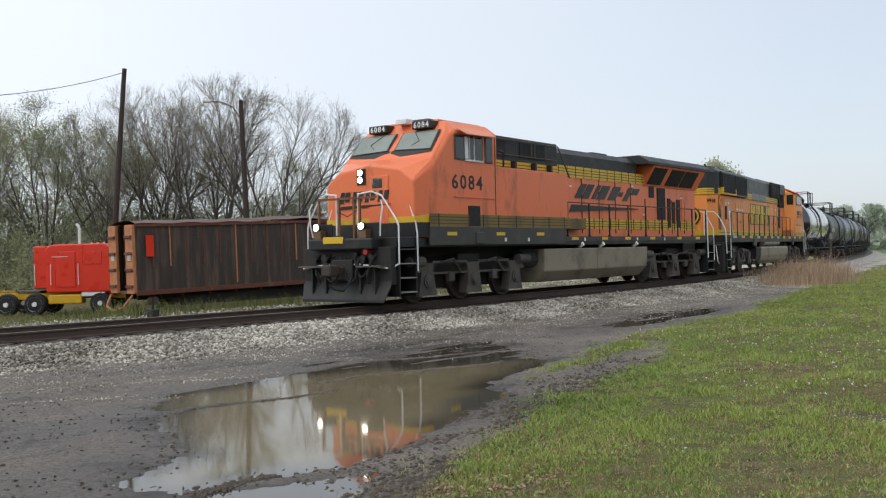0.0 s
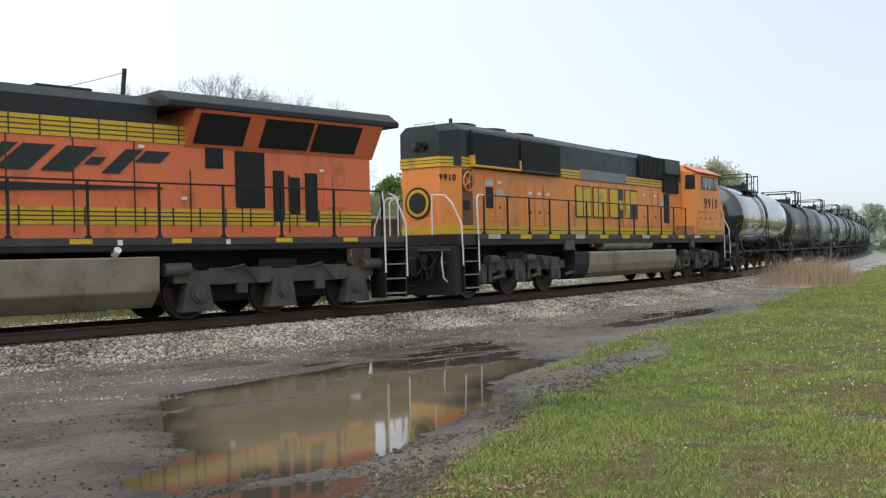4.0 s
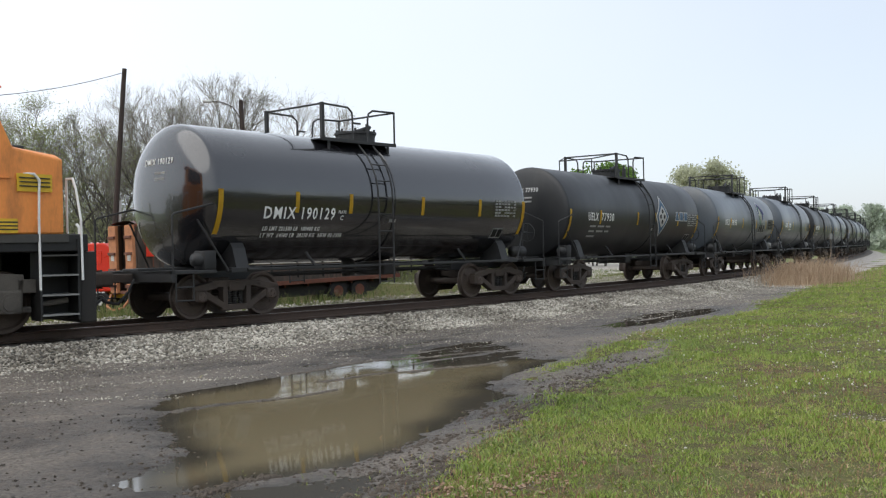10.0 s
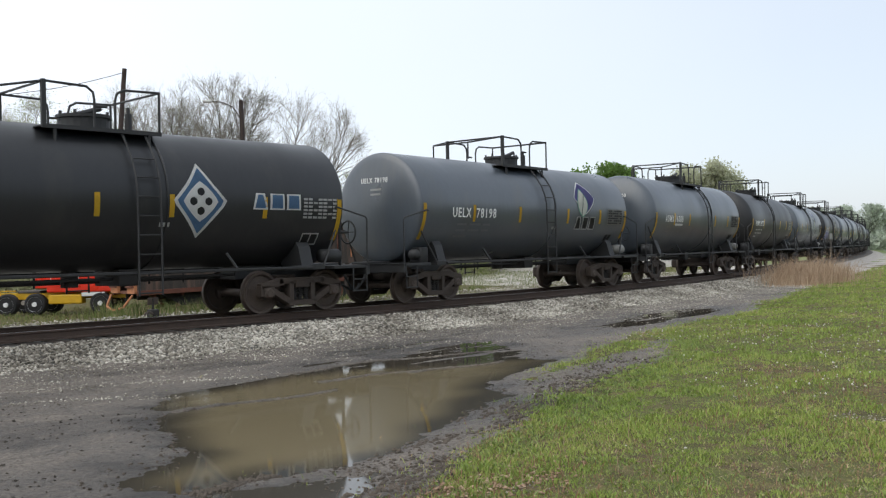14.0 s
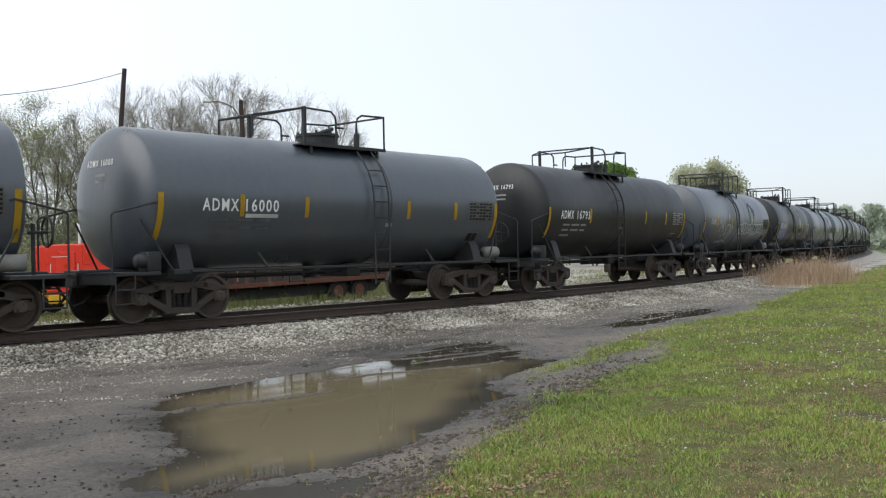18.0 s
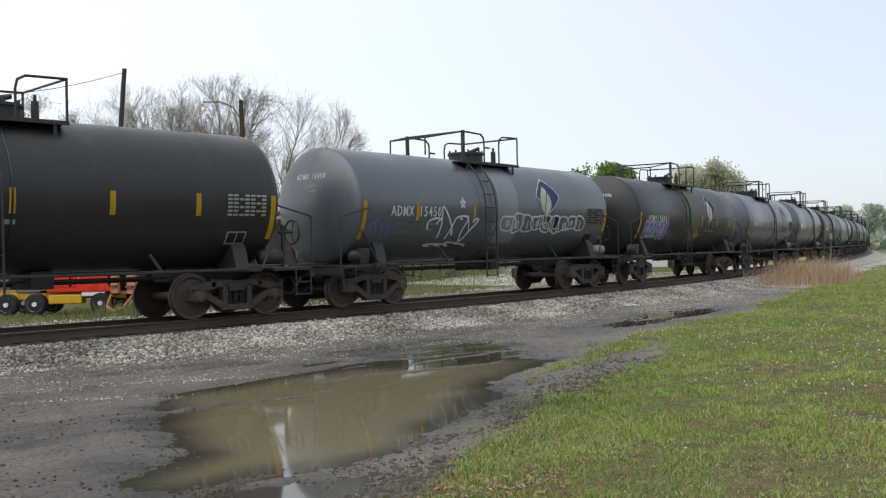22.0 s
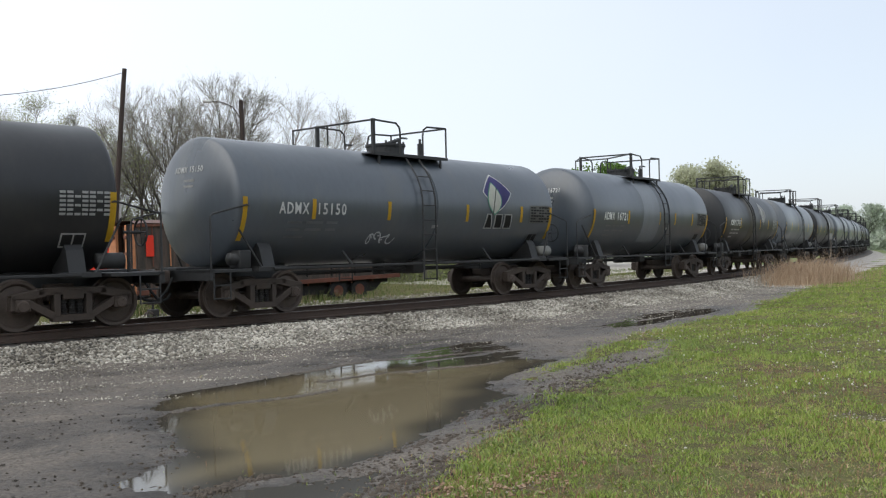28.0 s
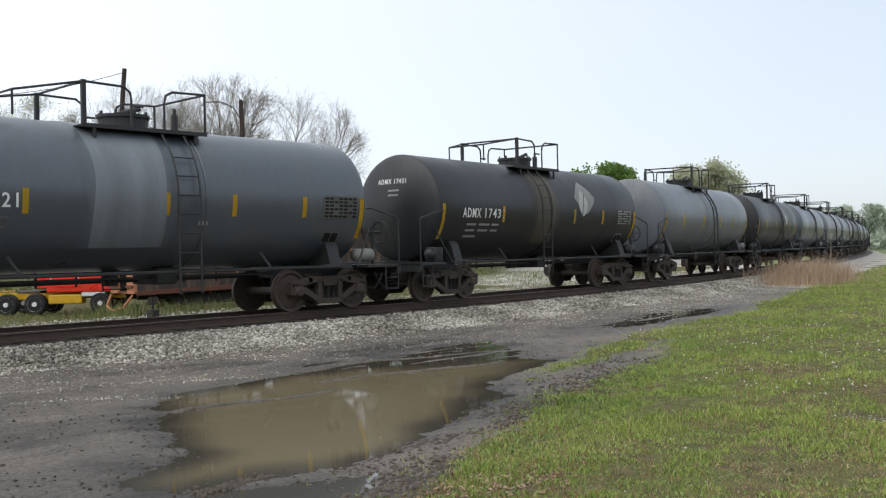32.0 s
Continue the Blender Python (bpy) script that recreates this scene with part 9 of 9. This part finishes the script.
# gravel and dead leaves in the worn places of the lawn
n = 14000
x, y = sr.uniform(4.2, 12, n), sr.uniform(-16, -10, n)
ok = (lawn_cover(x, y) > 0) & (bald(x, y) + sr.normal(0, 0.1, n) > 0.6)
x, y = x[ok], y[ok]
lumps("lawn_gravel", "pale gravel showing through the lawn", "gravel", np.stack([x, y, on_ground(x, y) + 0.003], -1), 0.004 + 0.014 * sr.uniform(0, 1, len(x)) ** 2, STONES, 9)
n = 420
x, y = sr.normal(4.9, 0.35, n), sr.normal(-13.2, 0.3, n)
ok = lawn_cover(x, y) > -0.1
x, y = x[ok], y[ok]
lumps("dead_leaves", "curled tan dead leaves on bare soil", "leaves", np.stack([x, y, on_ground(x, y) + 0.012], -1), sr.uniform(0.012, 0.032, len(x)), DEADLEAF, 10, 0.3)
# tall dry grass farther along
n = 5200
t_ = np.clip(sr.normal(0.5, 0.2, n), 0, 1)
x, y = 36.5 + 10 * t_ + sr.normal(0, 1.0, n), 1.0 + 3.9 * t_ + sr.normal(0, 0.9, n)
blades("tall_dry_grass", "tall tan dry grass clump beside the track", "weeds", np.stack([x, y, np.full(n, GROUND_Z - 0.02)], -1), np.clip(sr.normal(0.66, 0.3, n), 0.12, 1.5) * (0.4 + 0.75 * np.sin(np.pi * t_)), np.full(n, 0.018), WEEDS, 34, 0.75)
# rough grass on the far side, round trailer and switch
n = 70000
s, b = sr.uniform(-4, 74, n), -sr.uniform(5.5, 30, n)
x, y, _ = on_track(s, b)
ok = (x < 72) & (ripple(x, y, 0.6, 19) + sr.normal(0, 0.3, n) + np.clip((-b - 9.5) * 0.15, -0.4, 0.4) > -0.05)
x, y = x[ok], y[ok]
blades("rough_grass", "rough green grass round the trailer", "grass", np.stack([x, y, on_ground(x, y) - 0.02], -1), sr.uniform(0.05, 0.3, len(x)), np.full(len(x), 0.02), ROUGH, 35, 0.6)

# taller grass and dry stalks beneath the trailer and along its near side
n = 9000
u, v = sr.uniform(-1.5, 13.5, n), sr.normal(0.2, 1.3, n)
x, y = 18.1 + u, 20.75 + v - 0.014 * u
blades("rough_grass", "tall green grass growing under the trailer", "grass", np.stack([x, y, on_ground(x, y) - 0.02], -1), np.clip(sr.normal(0.5, 0.25, n), 0.08, 1.2), np.full(n, 0.022), ROUGH, 36, 0.5)
n = 1600
u, v = sr.uniform(-1.0, 13.0, n), sr.normal(-0.3, 0.8, n)
x, y = 18.1 + u, 20.75 + v
ok = ripple(x, y, 0.9, 25) > 0.0
x, y = x[ok], y[ok]
blades("dry_stalks", "pale dry stalks among the grass by the trailer", "weeds", np.stack([x, y, on_ground(x, y) - 0.02], -1), sr.uniform(0.3, 0.95, len(x)), np.full(len(x), 0.016), WEEDS, 37, 0.35)


def motions():
    """The train rolls by: each car follows the track, and its wheels turn."""
    for ob, a, half in TRAIN:
        walk(ob, [(t / 2, car_pose(a, half, t / 2)) for t in range(0, 65)])
    for ob, x, r in WHEELSETS:
        walk(ob, [(t / 10, pose(x, 0, r, 0, -math.degrees(travelled(t / 10) / r), 0)) for t in range(0, 321)])


motions()
